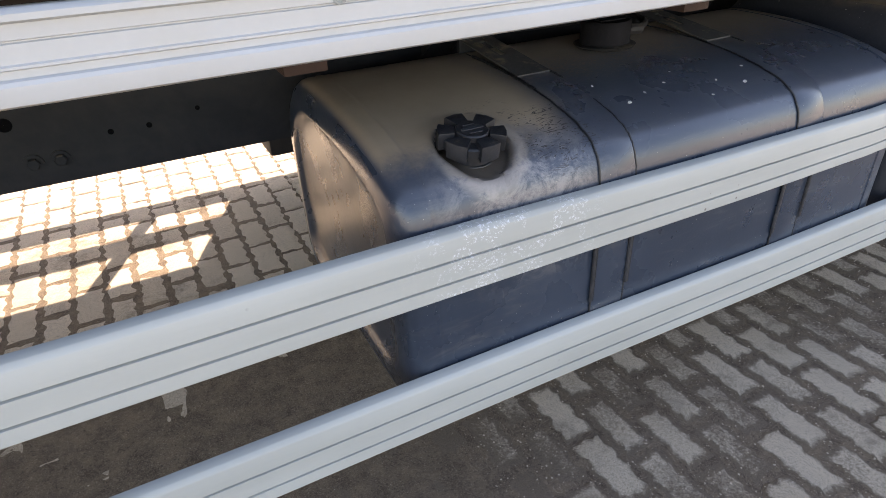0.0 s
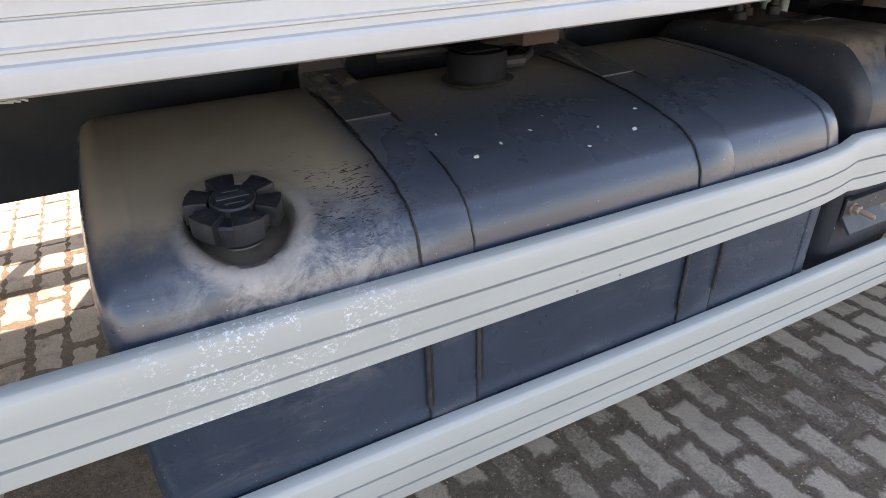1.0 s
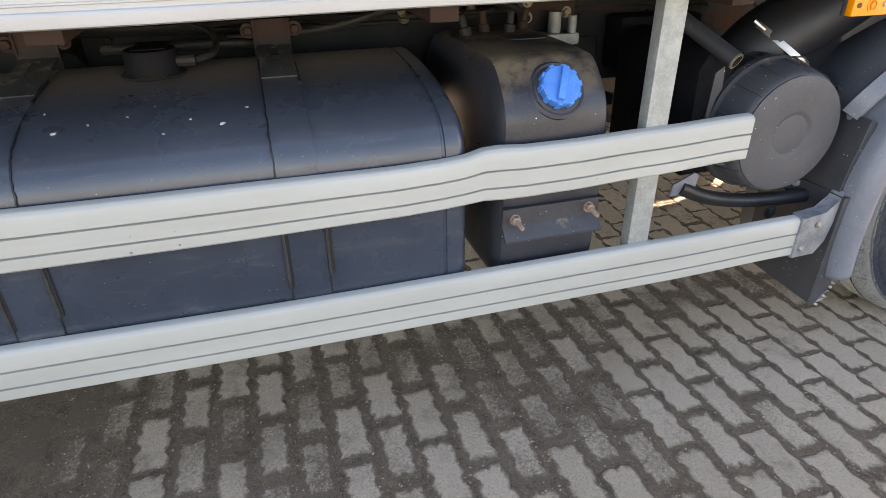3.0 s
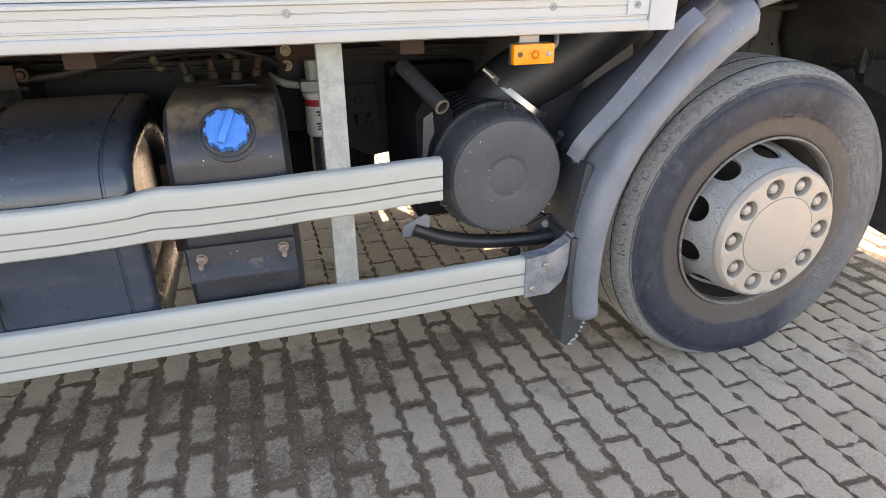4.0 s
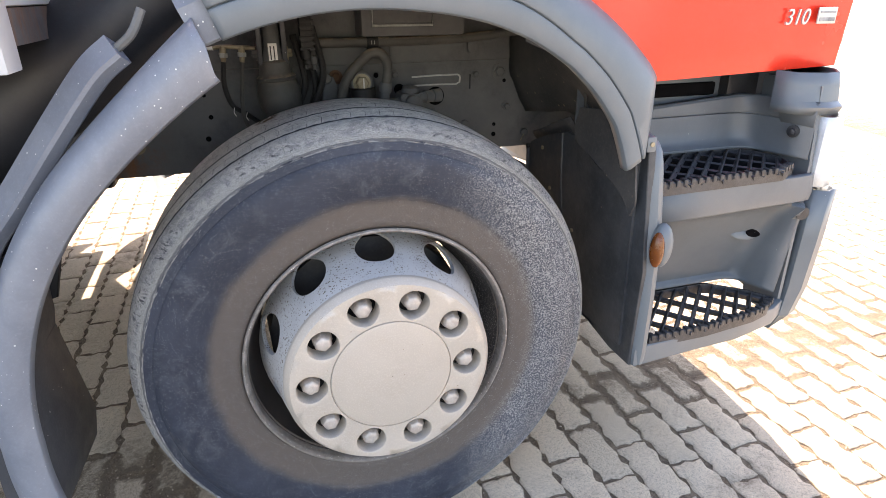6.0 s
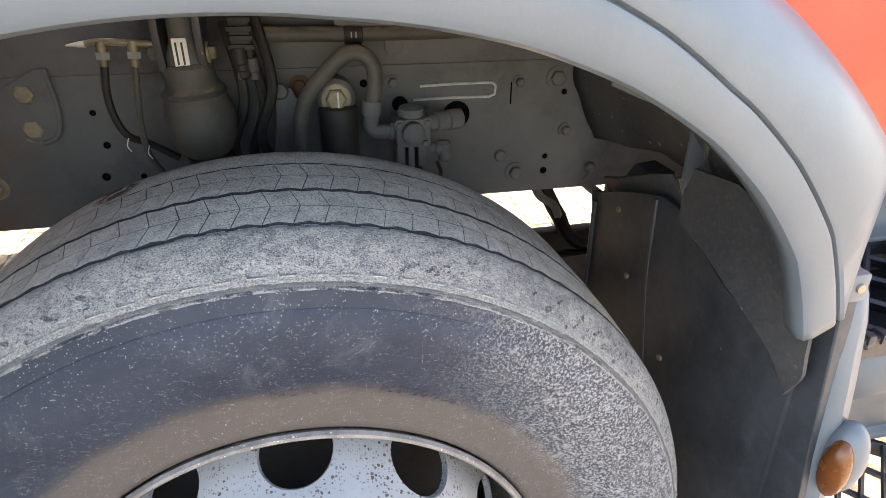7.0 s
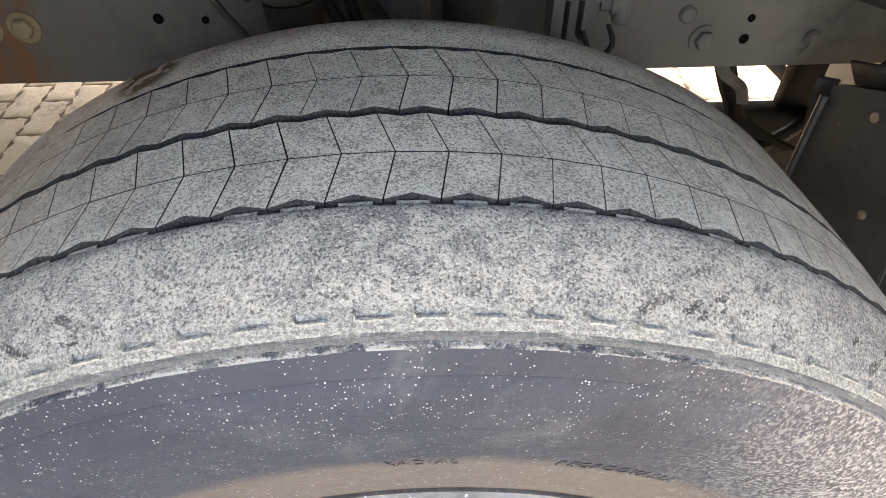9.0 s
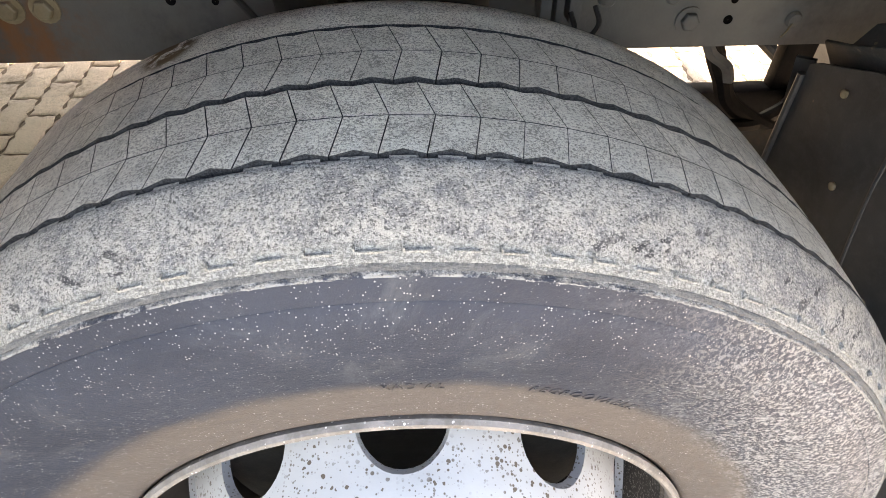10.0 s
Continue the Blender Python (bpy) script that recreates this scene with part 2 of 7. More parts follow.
def rail_material():
    """Satin aluminium with a patch of white flaky spots on the upper rail."""
    k = Mat("guard_rail_aluminium", 0.55, 0.12, 0.35)
    c = k.mix(k.ramp(k.noise(2.5, 5, 0.6, k.stretch(0.5, 2, 3)), 0.3, 0.7), (0.435, 0.446, 0.416), (0.375, 0.383, 0.354))
    c = k.mix(k.math("MULTIPLY", k.ramp(k.noise(40, 5, 0.75, k.stretch(0.15, 1, 1)), 0.5, 0.75), 0.3), c, (0.40, 0.40, 0.37))
    zone = k.math("MULTIPLY", k.near((-2.98, -0.01, 0.74), 0.10, 0.22), k.ramp(k.axis("Z"), 0.60, 0.66))
    fl = k.math("MULTIPLY", k.math("MULTIPLY", zone, k.ramp(k.noise(17, 3, 0.6), 0.46, 0.53)), k.ramp(k.noise(190, 6, 0.8, k.stretch(0.8, 1, 1)), 0.54, 0.58))
    c = k.mix(fl, c, (0.66, 0.68, 0.69))
    c = k.mix(k.math("MULTIPLY", k.ramp(k.cells(24), 0.10, 0.05), k.ramp(k.noise(5, 2), 0.55, 0.65)), c, (0.16, 0.14, 0.12))
    k.colour(c)
    k.roughness(k.math("ADD", k.math("MULTIPLY", fl, 0.4), k.math("ADD", 0.48, k.math("MULTIPLY", k.noise(30, 4), 0.14))))
    k.bump(k.math("ADD", k.noise(120, 3), k.math("MULTIPLY", fl, 1.5)), 0.08, 0.002)
    return k.m


def tyre_material():
    k = Mat("tyre_rubber", 0.75, 0.0, 0.35)
    # radius from the axle
    sub = k.node("ShaderNodeVectorMath", operation="SUBTRACT")
    k.link(k.co, sub.inputs[0])
    sub.inputs[1].default_value = (0, 0, 0.477)
    mul = k.node("ShaderNodeVectorMath", operation="MULTIPLY")
    k.link(sub.outputs[0], mul.inputs[0])
    mul.inputs[1].default_value = (1, 0, 1)
    ln = k.node("ShaderNodeVectorMath", operation="LENGTH")
    k.link(mul.outputs[0], ln.inputs[0])
    r = ln.outputs["Value"]
    rn = k.math("ADD", r, k.math("MULTIPLY", k.math("SUBTRACT", k.noise(9, 5, 0.7), 0.5), 0.03))
    y = k.axis("Y")
    salt = k.noise(520, 4, 0.85)
    # sidewall: bluish grey, bleached streaks, many fine pale splashes, brown towards the bead
    side = k.mix(k.ramp(k.noise(6, 5, 0.65), 0.35, 0.65), (0.016, 0.022, 0.036), (0.026, 0.034, 0.052))
    side = k.mix(k.math("MULTIPLY", k.ramp(k.noise(9, 6, 0.8, None, 1.2), 0.50, 0.72), 0.35), side, (0.12, 0.13, 0.14))
    side = k.mix(k.math("MULTIPLY", k.ramp(k.noise(75, 5, 0.85), 0.52, 0.66), k.math("MULTIPLY", k.near((0.40, 0.05, 0.70), 0.05, 0.30), 0.9)), side, (0.26, 0.27, 0.275))
    side = k.mix(k.math("MULTIPLY", k.ramp(rn, 0.380, 0.352), 0.9), side, (0.094, 0.079, 0.069))
    crust = k.math("ADD", r, k.math("MULTIPLY", k.math("SUBTRACT", k.noise(28, 6, 0.85), 0.5), 0.010))
    side = k.mix(k.math("MULTIPLY", k.ramp(k.math("ABSOLUTE", k.math("SUBTRACT", crust, 0.4834)), 0.0013, 0.0005), k.ramp(k.noise(60, 4, 0.8), 0.40, 0.52)), side, (0.30, 0.297, 0.288))
    # salt-like spatter all over the leading half of the wall
    lead = k.math("MULTIPLY", k.ramp(k.math("ADD", k.axis("X"), k.math("MULTIPLY", k.noise(8, 4), 0.16)), 0.20, 0.40), k.ramp(rn, 0.335, 0.385))
    side = k.mix(k.math("MULTIPLY", k.math("MULTIPLY", lead, k.ramp(k.noise(330, 4, 0.8), 0.49, 0.57)), 0.85), side, (0.34, 0.34, 0.335))
    side = k.mix(k.dots(560, 0.40), side, (0.36, 0.36, 0.355))
    side = k.mix(k.dots(300, 0.17, k.stretch(1.0, 1.0, 1.3)), side, (0.38, 0.38, 0.375))
    # tread: pale dust over worn rubber, peppered at grain size
    tread = k.mix(k.ramp(k.noise(16, 6, 0.75), 0.34, 0.64), (0.60, 0.583, 0.535), (0.78, 0.755, 0.695))
    tread = k.mix(k.math("MULTIPLY", k.ramp(k.math("ADD", salt, k.math("MULTIPLY", k.noise(45, 5, 0.8), 0.3)), 0.65, 0.60), 0.70), tread, (0.11, 0.108, 0.104))
    tread = k.mix(k.math("MULTIPLY", k.ramp(k.noise(900, 2, 0.6), 0.60, 0.68), 0.7), tread, (0.72, 0.70, 0.66))
    # shoulder: mottled with dark bluish scuffs
    patch = k.math("ADD", k.noise(60, 6, 0.85, None, 0.5), k.math("MULTIPLY", k.math("SUBTRACT", k.noise(7, 4, 0.65), 0.5), 0.35))
    sho = k.mix(k.ramp(patch, 0.38, 0.60), (0.235, 0.242, 0.253), (0.50, 0.49, 0.462))
    # short slanting scuffs low on the shoulder
    rot = k.node("ShaderNodeMapping")
    rot.inputs["Rotation"].default_value, rot.inputs["Scale"].default_value = (0.0, 0.5, 0.0), (55, 55, 190)
    k.link(k.co, rot.inputs["Vector"])
    scuff = k.math("MULTIPLY", k.ramp(k.noise(1.0, 3, 0.6, rot.outputs[0]), 0.555, 0.605), k.math("MULTIPLY", k.ramp(k.noise(11, 3), 0.45, 0.55), k.ramp(k.math("ABSOLUTE", k.math("SUBTRACT", y, 0.083)), 0.020, 0.008)))
    sho = k.mix(k.math("MULTIPLY", scuff, 0.95), sho, (0.060, 0.063, 0.072))
    sho = k.mix(k.math("MULTIPLY", k.ramp(salt, 0.485, 0.44), 0.8), sho, (0.045, 0.047, 0.053))
    sho = k.mix(k.math("MULTIPLY", k.ramp(k.noise(700, 2, 0.6), 0.55, 0.62), 0.6), sho, (0.66, 0.65, 0.62))
    tread = k.mix(k.ramp(y, 0.1222, 0.1212), tread, sho)
    # crusty pale ridge and the dark moulded lines under it
    rr = k.math("ADD", r, k.math("MULTIPLY", k.math("SUBTRACT", k.noise(45, 6, 0.85), 0.5), 0.008))
    ridge = k.math("MULTIPLY", k.ramp(k.math("ABSOLUTE", k.math("SUBTRACT", rr, 0.4915)), 0.0065, 0.0035), k.ramp(k.noise(45, 6, 0.8), 0.30, 0.46))
    tread = k.mix(k.math("MULTIPLY", ridge, 0.85), tread, k.mix(k.ramp(salt, 0.45, 0.58), (0.27, 0.265, 0.25), (0.56, 0.55, 0.51)))
    low = k.math("MULTIPLY", k.ramp(k.math("ABSOLUTE", k.math("SUBTRACT", rr, 0.4870)), 0.0024, 0.0012), k.ramp(y, 0.09, 0.08))
    tread = k.mix(k.math("MULTIPLY", low, 0.75), tread, (0.115, 0.119, 0.126))
    tread = k.mix(k.math("MULTIPLY", k.near((-0.185, 0.325, 0.962), 0.018, 0.034), k.ramp(k.noise(60, 4), 0.4, 0.5)), tread, (0.13, 0.085, 0.045))
    # groove walls: bare rubber, groove shade painted darker with depth; only the worn faces carry dust
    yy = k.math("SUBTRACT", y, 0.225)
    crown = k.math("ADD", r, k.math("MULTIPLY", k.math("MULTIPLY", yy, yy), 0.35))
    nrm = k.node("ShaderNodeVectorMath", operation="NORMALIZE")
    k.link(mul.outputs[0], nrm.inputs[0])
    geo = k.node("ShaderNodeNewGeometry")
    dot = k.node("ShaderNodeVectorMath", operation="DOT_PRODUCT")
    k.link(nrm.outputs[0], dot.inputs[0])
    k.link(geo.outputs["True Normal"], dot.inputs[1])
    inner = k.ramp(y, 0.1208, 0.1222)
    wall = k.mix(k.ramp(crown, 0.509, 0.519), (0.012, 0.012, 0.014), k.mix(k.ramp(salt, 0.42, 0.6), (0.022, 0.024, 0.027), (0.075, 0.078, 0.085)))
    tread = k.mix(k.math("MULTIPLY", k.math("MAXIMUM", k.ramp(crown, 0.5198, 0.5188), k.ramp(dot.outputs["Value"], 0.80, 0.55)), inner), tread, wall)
    f = k.ramp(k.math("ADD", r, k.math("MULTIPLY", k.math("SUBTRACT", k.noise(40, 6, 0.8), 0.5), 0.008)), 0.4838, 0.4856)
    c = k.mix(f, side, tread)
    k.colour(c)
    k.roughness(k.math("ADD", 0.5, k.math("MULTIPLY", f, 0.4)))
    k.bump(k.math("ADD", k.math("MULTIPLY", salt, k.math("ADD", 0.25, f)), k.math("ADD", k.math("MULTIPLY", k.noise(90, 4, 0.8), f), k.math("MULTIPLY", k.noise(40, 4), 0.7))), 0.8, 0.005)
    return k.m


def wheel_material():
    k = Mat("silver_wheel_paint", 0.45, 0.25)
    c = k.mix(k.ramp(k.noise(5, 5), 0.35, 0.65), (0.52, 0.52, 0.515), (0.44, 0.44, 0.435))
    c = k.mix(k.dots(150, 0.36), c, (0.10, 0.072, 0.05))
    c = k.mix(k.dots(230, 0.62), c, (0.13, 0.10, 0.075))
    c = k.mix(k.math("MULTIPLY", k.dots(390, 0.60), 0.8), c, (0.12, 0.095, 0.07))
    c = k.mix(k.math("MULTIPLY", k.ramp(k.noise(9, 6, 0.75), 0.55, 0.75), 0.5), c, (0.33, 0.29, 0.25))
    return k.colour(c).bump(k.noise(110, 4), 0.15, 0.0015).m


def rim_material():
    k = Mat("brown_stained_rim", 0.6, 0.0)
    c = k.mix(k.ramp(k.noise(8, 5), 0.35, 0.65), (0.022, 0.019, 0.018), (0.040, 0.033, 0.030))
    c = k.mix(k.math("MULTIPLY", k.ramp(k.noise(260, 4, 0.8), 0.54, 0.62), k.ramp(k.axis("X"), 0.10, 0.24)), c, (0.30, 0.29, 0.275))
    return k.colour(c).bump(k.noise(90, 4), 0.3, 0.002).m


def paver_material():
    k = Mat("worn_concrete_paver", 0.85, 0.0, 0.3)
    geo = k.node("ShaderNodeNewGeometry")
    inf = k.node("ShaderNodeObjectInfo")
    tint = k.math("FRACT", k.math("ADD", geo.outputs["Random Per Island"], k.math("MULTIPLY", inf.outputs["Random"], 3.7)))
    pos = k.node("ShaderNodeVectorMath", operation="ADD")
    k.link(geo.outputs["Position"], pos.inputs[0])
    p = pos.outputs[0]
    c = k.mix(tint, (0.60, 0.488, 0.365), (0.75, 0.622, 0.478))
    c = k.mix(k.ramp(k.noise(300, 4, 0.85, p), 0.46, 0.62), c, (0.82, 0.70, 0.55))
    c = k.mix(k.math("MULTIPLY", k.ramp(k.noise(170, 3, 0.8, p), 0.47, 0.37), 0.5), c, (0.36, 0.30, 0.235))
    c = k.mix(k.math("MULTIPLY", k.ramp(k.cells(230, p), 0.32, 0.18), 0.65), c, (0.22, 0.19, 0.158))
    c = k.mix(k.math("MULTIPLY", k.ramp(k.noise(125, 6, 0.9, p), 0.48, 0.40), 0.55), c, (0.27, 0.215, 0.16))
    # trodden soil stains, heavier alongside the tank
    sx = k.node("ShaderNodeSeparateXYZ")
    k.link(p, sx.inputs[0])
    # the Y ramp carries soil under the truck and paints in shade there
    zone = k.math("MAXIMUM", k.math("MULTIPLY_ADD", sx.outputs["X"], -0.60, 0.16, True), k.ramp(sx.outputs["Y"], 0.05, 0.40))
    zone = k.math("MULTIPLY", zone, k.math("SUBTRACT", 1.0, k.math("MULTIPLY", k.ramp(sx.outputs["Y"], 2.0, 3.0), 0.85)))
    bury = k.math("MULTIPLY", k.ramp(sx.outputs["X"], -2.62, -3.08), k.math("MULTIPLY", k.ramp(sx.outputs["Y"], -0.75, 0.0), k.ramp(sx.outputs["Y"], 2.7, 2.0)))
    c = k.mix(k.math("MULTIPLY", zone, 0.10), c, (0.22, 0.180, 0.138))
    soil = k.math("ADD", k.noise(3.4, 6, 0.7, p), k.math("MULTIPLY", zone, 0.03))
    soil = k.math("MULTIPLY", k.ramp(soil, 0.52, 0.72), k.ramp(k.noise(24, 6, 0.85, p), 0.34, 0.60))
    ragged = k.math("MULTIPLY", k.math("SUBTRACT", k.noise(90, 6, 0.9, p), 0.5), 0.0050)
    level = k.math("ADD", k.math("ADD", sx.outputs["Z"], ragged), k.math("SUBTRACT", k.math("MULTIPLY_ADD", zone, -0.0040, 0.0050), k.math("MULTIPLY", bury, 0.0034)))
    low = k.math("MULTIPLY", k.ramp(level, 0.0010, -0.0008), 0.94)
    c = k.mix(k.math("MAXIMUM", k.math("MULTIPLY", soil, 0.8), low), c, k.mix(k.ramp(k.noise(330, 4, 0.85, p), 0.35, 0.65), (0.088, 0.062, 0.044), (0.23, 0.170, 0.120)))
    k.colour(c)
    k.bump(k.math("ADD", k.noise(330, 4, 0.85, p), k.math("MULTIPLY", k.noise(60, 4, 0.75, p), 1.0)), 1.0, 0.007)
    return k.m


def soil_material():
    k = Mat("gritty_joint_soil", 0.95, 0.0, 0.2)
    c = k.mix(k.ramp(k.noise(13, 6, 0.75), 0.35, 0.65), (0.120, 0.086, 0.062), (0.225, 0.164, 0.114))
    c = k.mix(k.math("MULTIPLY", k.ramp(k.noise(130, 6, 0.9), 0.52, 0.60), 0.6), c, (0.36, 0.28, 0.20))
    c = k.mix(k.ramp(k.noise(430, 4, 0.85), 0.55, 0.64), c, (0.50, 0.41, 0.31))
    c = k.mix(k.ramp(k.noise(160, 6, 0.9), 0.46, 0.38), c, (0.045, 0.034, 0.024))
    far = k.math("MAXIMUM", k.ramp(k.axis("X"), 4.6, 6.2), k.math("MAXIMUM", k.ramp(k.axis("Y"), 5.4, 6.5), k.math("MAXIMUM", k.ramp(k.axis("X"), -5.4, -6.2), k.ramp(k.axis("Y"), -2.2, -3.0))))
    # outside the laid pieces the same paving reads as an even grey-beige with faint courses
    br = k.node("ShaderNodeTexBrick")
    k.link(k.stretch(1, 1, 1), br.inputs["Vector"])
    br.inputs["Scale"].default_value, br.inputs["Brick Width"].default_value, br.inputs["Row Height"].default_value = 1.0, 0.220, 0.106
    br.inputs["Mortar Size"].default_value = 0.008
    br.inputs["Color1"].default_value, br.inputs["Color2"].default_value, br.inputs["Mortar"].default_value = rgb((0.44, 0.395, 0.335)), rgb((0.49, 0.445, 0.385)), rgb((0.16, 0.13, 0.105))
    c = k.mix(far, c, br.outputs["Color"])
    k.colour(c)
    k.bump(k.math("ADD", k.noise(230, 4, 0.8), k.math("MULTIPLY", k.noise(60, 4), 1.0)), 1.0, 0.007)
    return k.m


M_RIMEDGE = worn("worn_rim_edge", (0.13, 0.118, 0.105), (0.22, 0.20, 0.185), 0.5, 0.1, 30, 220, 0.4, ((0.55, 0.52, 0.48), 260, 0.4))
# the cab trim's grey again, darkened for the shade inside the step recesses
M_TRIMSHADE = worn("shaded_trim_plastic", (0.076, 0.092, 0.107), (0.096, 0.113, 0.128), 0.45, 0, 4, 220, 0.1, (SPECK, 40, 0.05), DUST, 0.0, 0.08)
M_CAP = worn("black_cap_plastic", (0.012, 0.013, 0.015), (0.022, 0.023, 0.026), 0.42, 0, 14, 200, 0.2, None, (0.10, 0.085, 0.065), 0.1)
M_SOOT = worn("grimy_black_panel", (0.016, 0.020, 0.025), (0.040, 0.045, 0.051), 0.5, 0, 7, 60, 0.4, ((0.13, 0.11, 0.09), 34, 0.09), (0.08, 0.065, 0.05), 0.2)
M_STEPDARK = worn("dark_rubber_strip", (0.016, 0.017, 0.020), (0.034, 0.036, 0.041), 0.5, 0, 30, 200, 0.3)
M_FRAY = worn("frayed_rubber", (0.16, 0.165, 0.17), (0.42, 0.42, 0.41), 0.8, 0, 70, 300, 0.5)
# near-black colour that paints the shade inside holes and slots
M_VOID = worn("painted_hole_shade", (0.003, 0.003, 0.0035), (0.005, 0.005, 0.006), 0.9, 0, 20, 120, 0.1, None, None, 0.0, 0.1, 0.05)
M_DUCT = worn("black_duct_rubber", (0.014, 0.015, 0.018), (0.020, 0.021, 0.025), 0.5, 0, 7, 160, 0.15, None, (0.10, 0.085, 0.065), 0.1, 0.2)
M_MATTE = worn("matte_black_plastic", (0.006, 0.0065, 0.008), (0.013, 0.013, 0.015), 0.75, 0, 10, 120, 0.3, None, None, 0.0, 0.2, 0.12)
M_SEAL = worn("black_sealant", (0.006, 0.006, 0.007), (0.014, 0.014, 0.015), 0.5, 0, 60, 200, 0.3)
M_TANK, M_RAIL, M_TYRE, M_WHEEL, M_RIM = tank_material(), rail_material(), tyre_material(), wheel_material(), rim_material()
M_PAVER, M_SOIL = paver_material(), soil_material()


# ---- mesh helpers ----
def part(name, bm, material, parent=None, label="", smooth=35):
    """Links a bmesh as one mesh object under a thing or under a part."""
    bmesh.ops.recalc_face_normals(bm, faces=bm.faces)
    me = bpy.data.meshes.new(name)
    bm.to_mesh(me)
    bm.free()
    me.materials.append(material)
    if smooth:
        me.polygons.foreach_set("use_smooth", [True] * len(me.polygons))
        me.set_sharp_from_angle(angle=radians(smooth))
    ob = new(name, me)
    ob.parent = parent
    return tagged(ob, label)


def box(x0, x1, y0, y1, z0, z1, bevel=0.0, bm=None, m=None):
    bm = bm or bmesh.new()
    g = bmesh.ops.create_cube(bm, size=1.0, matrix=(m or Matrix()) @ Matrix.Translation(((x0 + x1) / 2, (y0 + y1) / 2, (z0 + z1) / 2)) @ Matrix.Diagonal((x1 - x0, y1 - y0, z1 - z0, 1)))
    if bevel:
        es = list({e for v in g["verts"] for e in v.link_edges})
        bmesh.ops.bevel(bm, geom=es, offset=bevel, segments=2, affect="EDGES", profile=0.6)
    return bm


def slab(pts, d0, d1, plane="xz", bm=None, bevel=0.0):
    """A polygon in the plane, given thickness between d0 and d1 along the third axis."""
    bm = bm or bmesh.new()
    put = {"xz": lambda a, b, d: (a, d, b), "yz": lambda a, b, d: (d, a, b), "xy": lambda a, b, d: (a, b, d)}[plane]
    lo = [bm.verts.new(put(a, b, d0)) for a, b in pts]
    hi = [bm.verts.new(put(a, b, d1)) for a, b in pts]
    fs = [bm.faces.new(lo), bm.faces.new(hi[::-1])]
    for i in range(len(pts)):
        j = (i + 1) % len(pts)
        fs.append(bm.faces.new((lo[i], lo[j], hi[j], hi[i])))
    if bevel:
        es = list({e for f in fs[:2] for e in f.edges})
        bmesh.ops.bevel(bm, geom=es, offset=bevel, segments=2, affect="EDGES", profile=0.6)
    return bm


def grid(rows, bm=None, closed=False):
    """A sheet through rows of points, all of one length."""
    bm = bm or bmesh.new()
    vs = [[bm.verts.new(p) for p in row] for row in rows]
    n = len(rows[0])
    for a, b in zip(vs, vs[1:]):
        for i in range(n if closed else n - 1):
            j = (i + 1) % n
            bm.faces.new((a[i], a[j], b[j], b[i]))
    return bm


def lathe(profile, m, segs=48, bm=None, caps=True):
    """Turns (radius, height) pairs about the local z of m."""
    rows = []
    for r, h in profile:
        rows.append([m @ Vector((r * math.cos(2 * math.pi * i / segs), r * math.sin(2 * math.pi * i / segs), h)) for i in range(segs)])
    bm = bm or bmesh.new()
    k = len(bm.verts)
    grid(rows, bm, True)
    bm.verts.ensure_lookup_table()
    if caps:
        for off in (0, (len(profile) - 1) * segs):
            bm.faces.new([bm.verts[k + off + i] for i in range(segs)])
    return bm


def smooth_path(pts, n=8):
    """Catmull-Rom through the points."""
    ps = [Vector(p) for p in pts]
    ps = [2 * ps[0] - ps[1]] + ps + [2 * ps[-1] - ps[-2]]
    out = []
    for a, b, c, d in zip(ps, ps[1:], ps[2:], ps[3:]):
        for i in range(n):
            t = i / n
            out.append(0.5 * (2 * b + (c - a) * t + (2 * a - 5 * b + 4 * c - d) * t * t + (3 * b - a - 3 * c + d) * t ** 3))
    return out + [ps[-2]]


def tube(pts, r, segs=10, bm=None, curve=True, n=8, section=None):
    """A round (or given flat) section swept along a path."""
    ps = smooth_path(pts, n) if curve else [Vector(p) for p in pts]
    sec = section or [(r * math.cos(2 * math.pi * i / segs), r * math.sin(2 * math.pi * i / segs)) for i in range(segs)]
    rows, side = [], None
    for i, p in enumerate(ps):
        d = (ps[min(i + 1, len(ps) - 1)] - ps[max(i - 1, 0)]).normalized()
        if side is None:
            side = d.orthogonal().normalized()
        side = (side - d * side.dot(d)).normalized()
        up = d.cross(side)
        rows.append([p + side * a + up * b for a, b in sec])
    bm = bm or bmesh.new()
    k = len(bm.verts)
    grid(rows, bm, True)
    bm.verts.ensure_lookup_table()
    bm.faces.new([bm.verts[k + i] for i in range(len(sec))])
    bm.faces.new([bm.verts[k + (len(rows) - 1) * len(sec) + i] for i in range(len(sec))])
    return bm


def aim(p, d):
    """A pose at p whose local z points along d."""
    return Matrix.Translation(p) @ Vector(d).to_track_quat("Z", "Y").to_matrix().to_4x4()


def bolt(p, d, r=0.012, h=0.012, washer=1.7, bm=None):
    """Hexagon head on a washer."""
    m = aim(p, d)
    bm = lathe([(r * washer, 0), (r * washer, h * 0.25)], m, 16, bm)
    return lathe([(r * 1.12, h * 0.2), (r * 1.12, h * 0.85), (r * 0.9, h)], m, 6, bm)


def arc(cx, cz, r, a0, a1, n):
    return [(cx + r * math.cos(radians(a0 + (a1 - a0) * i / n)), cz + r * math.sin(radians(a0 + (a1 - a0) * i / n))) for i in range(n + 1)]


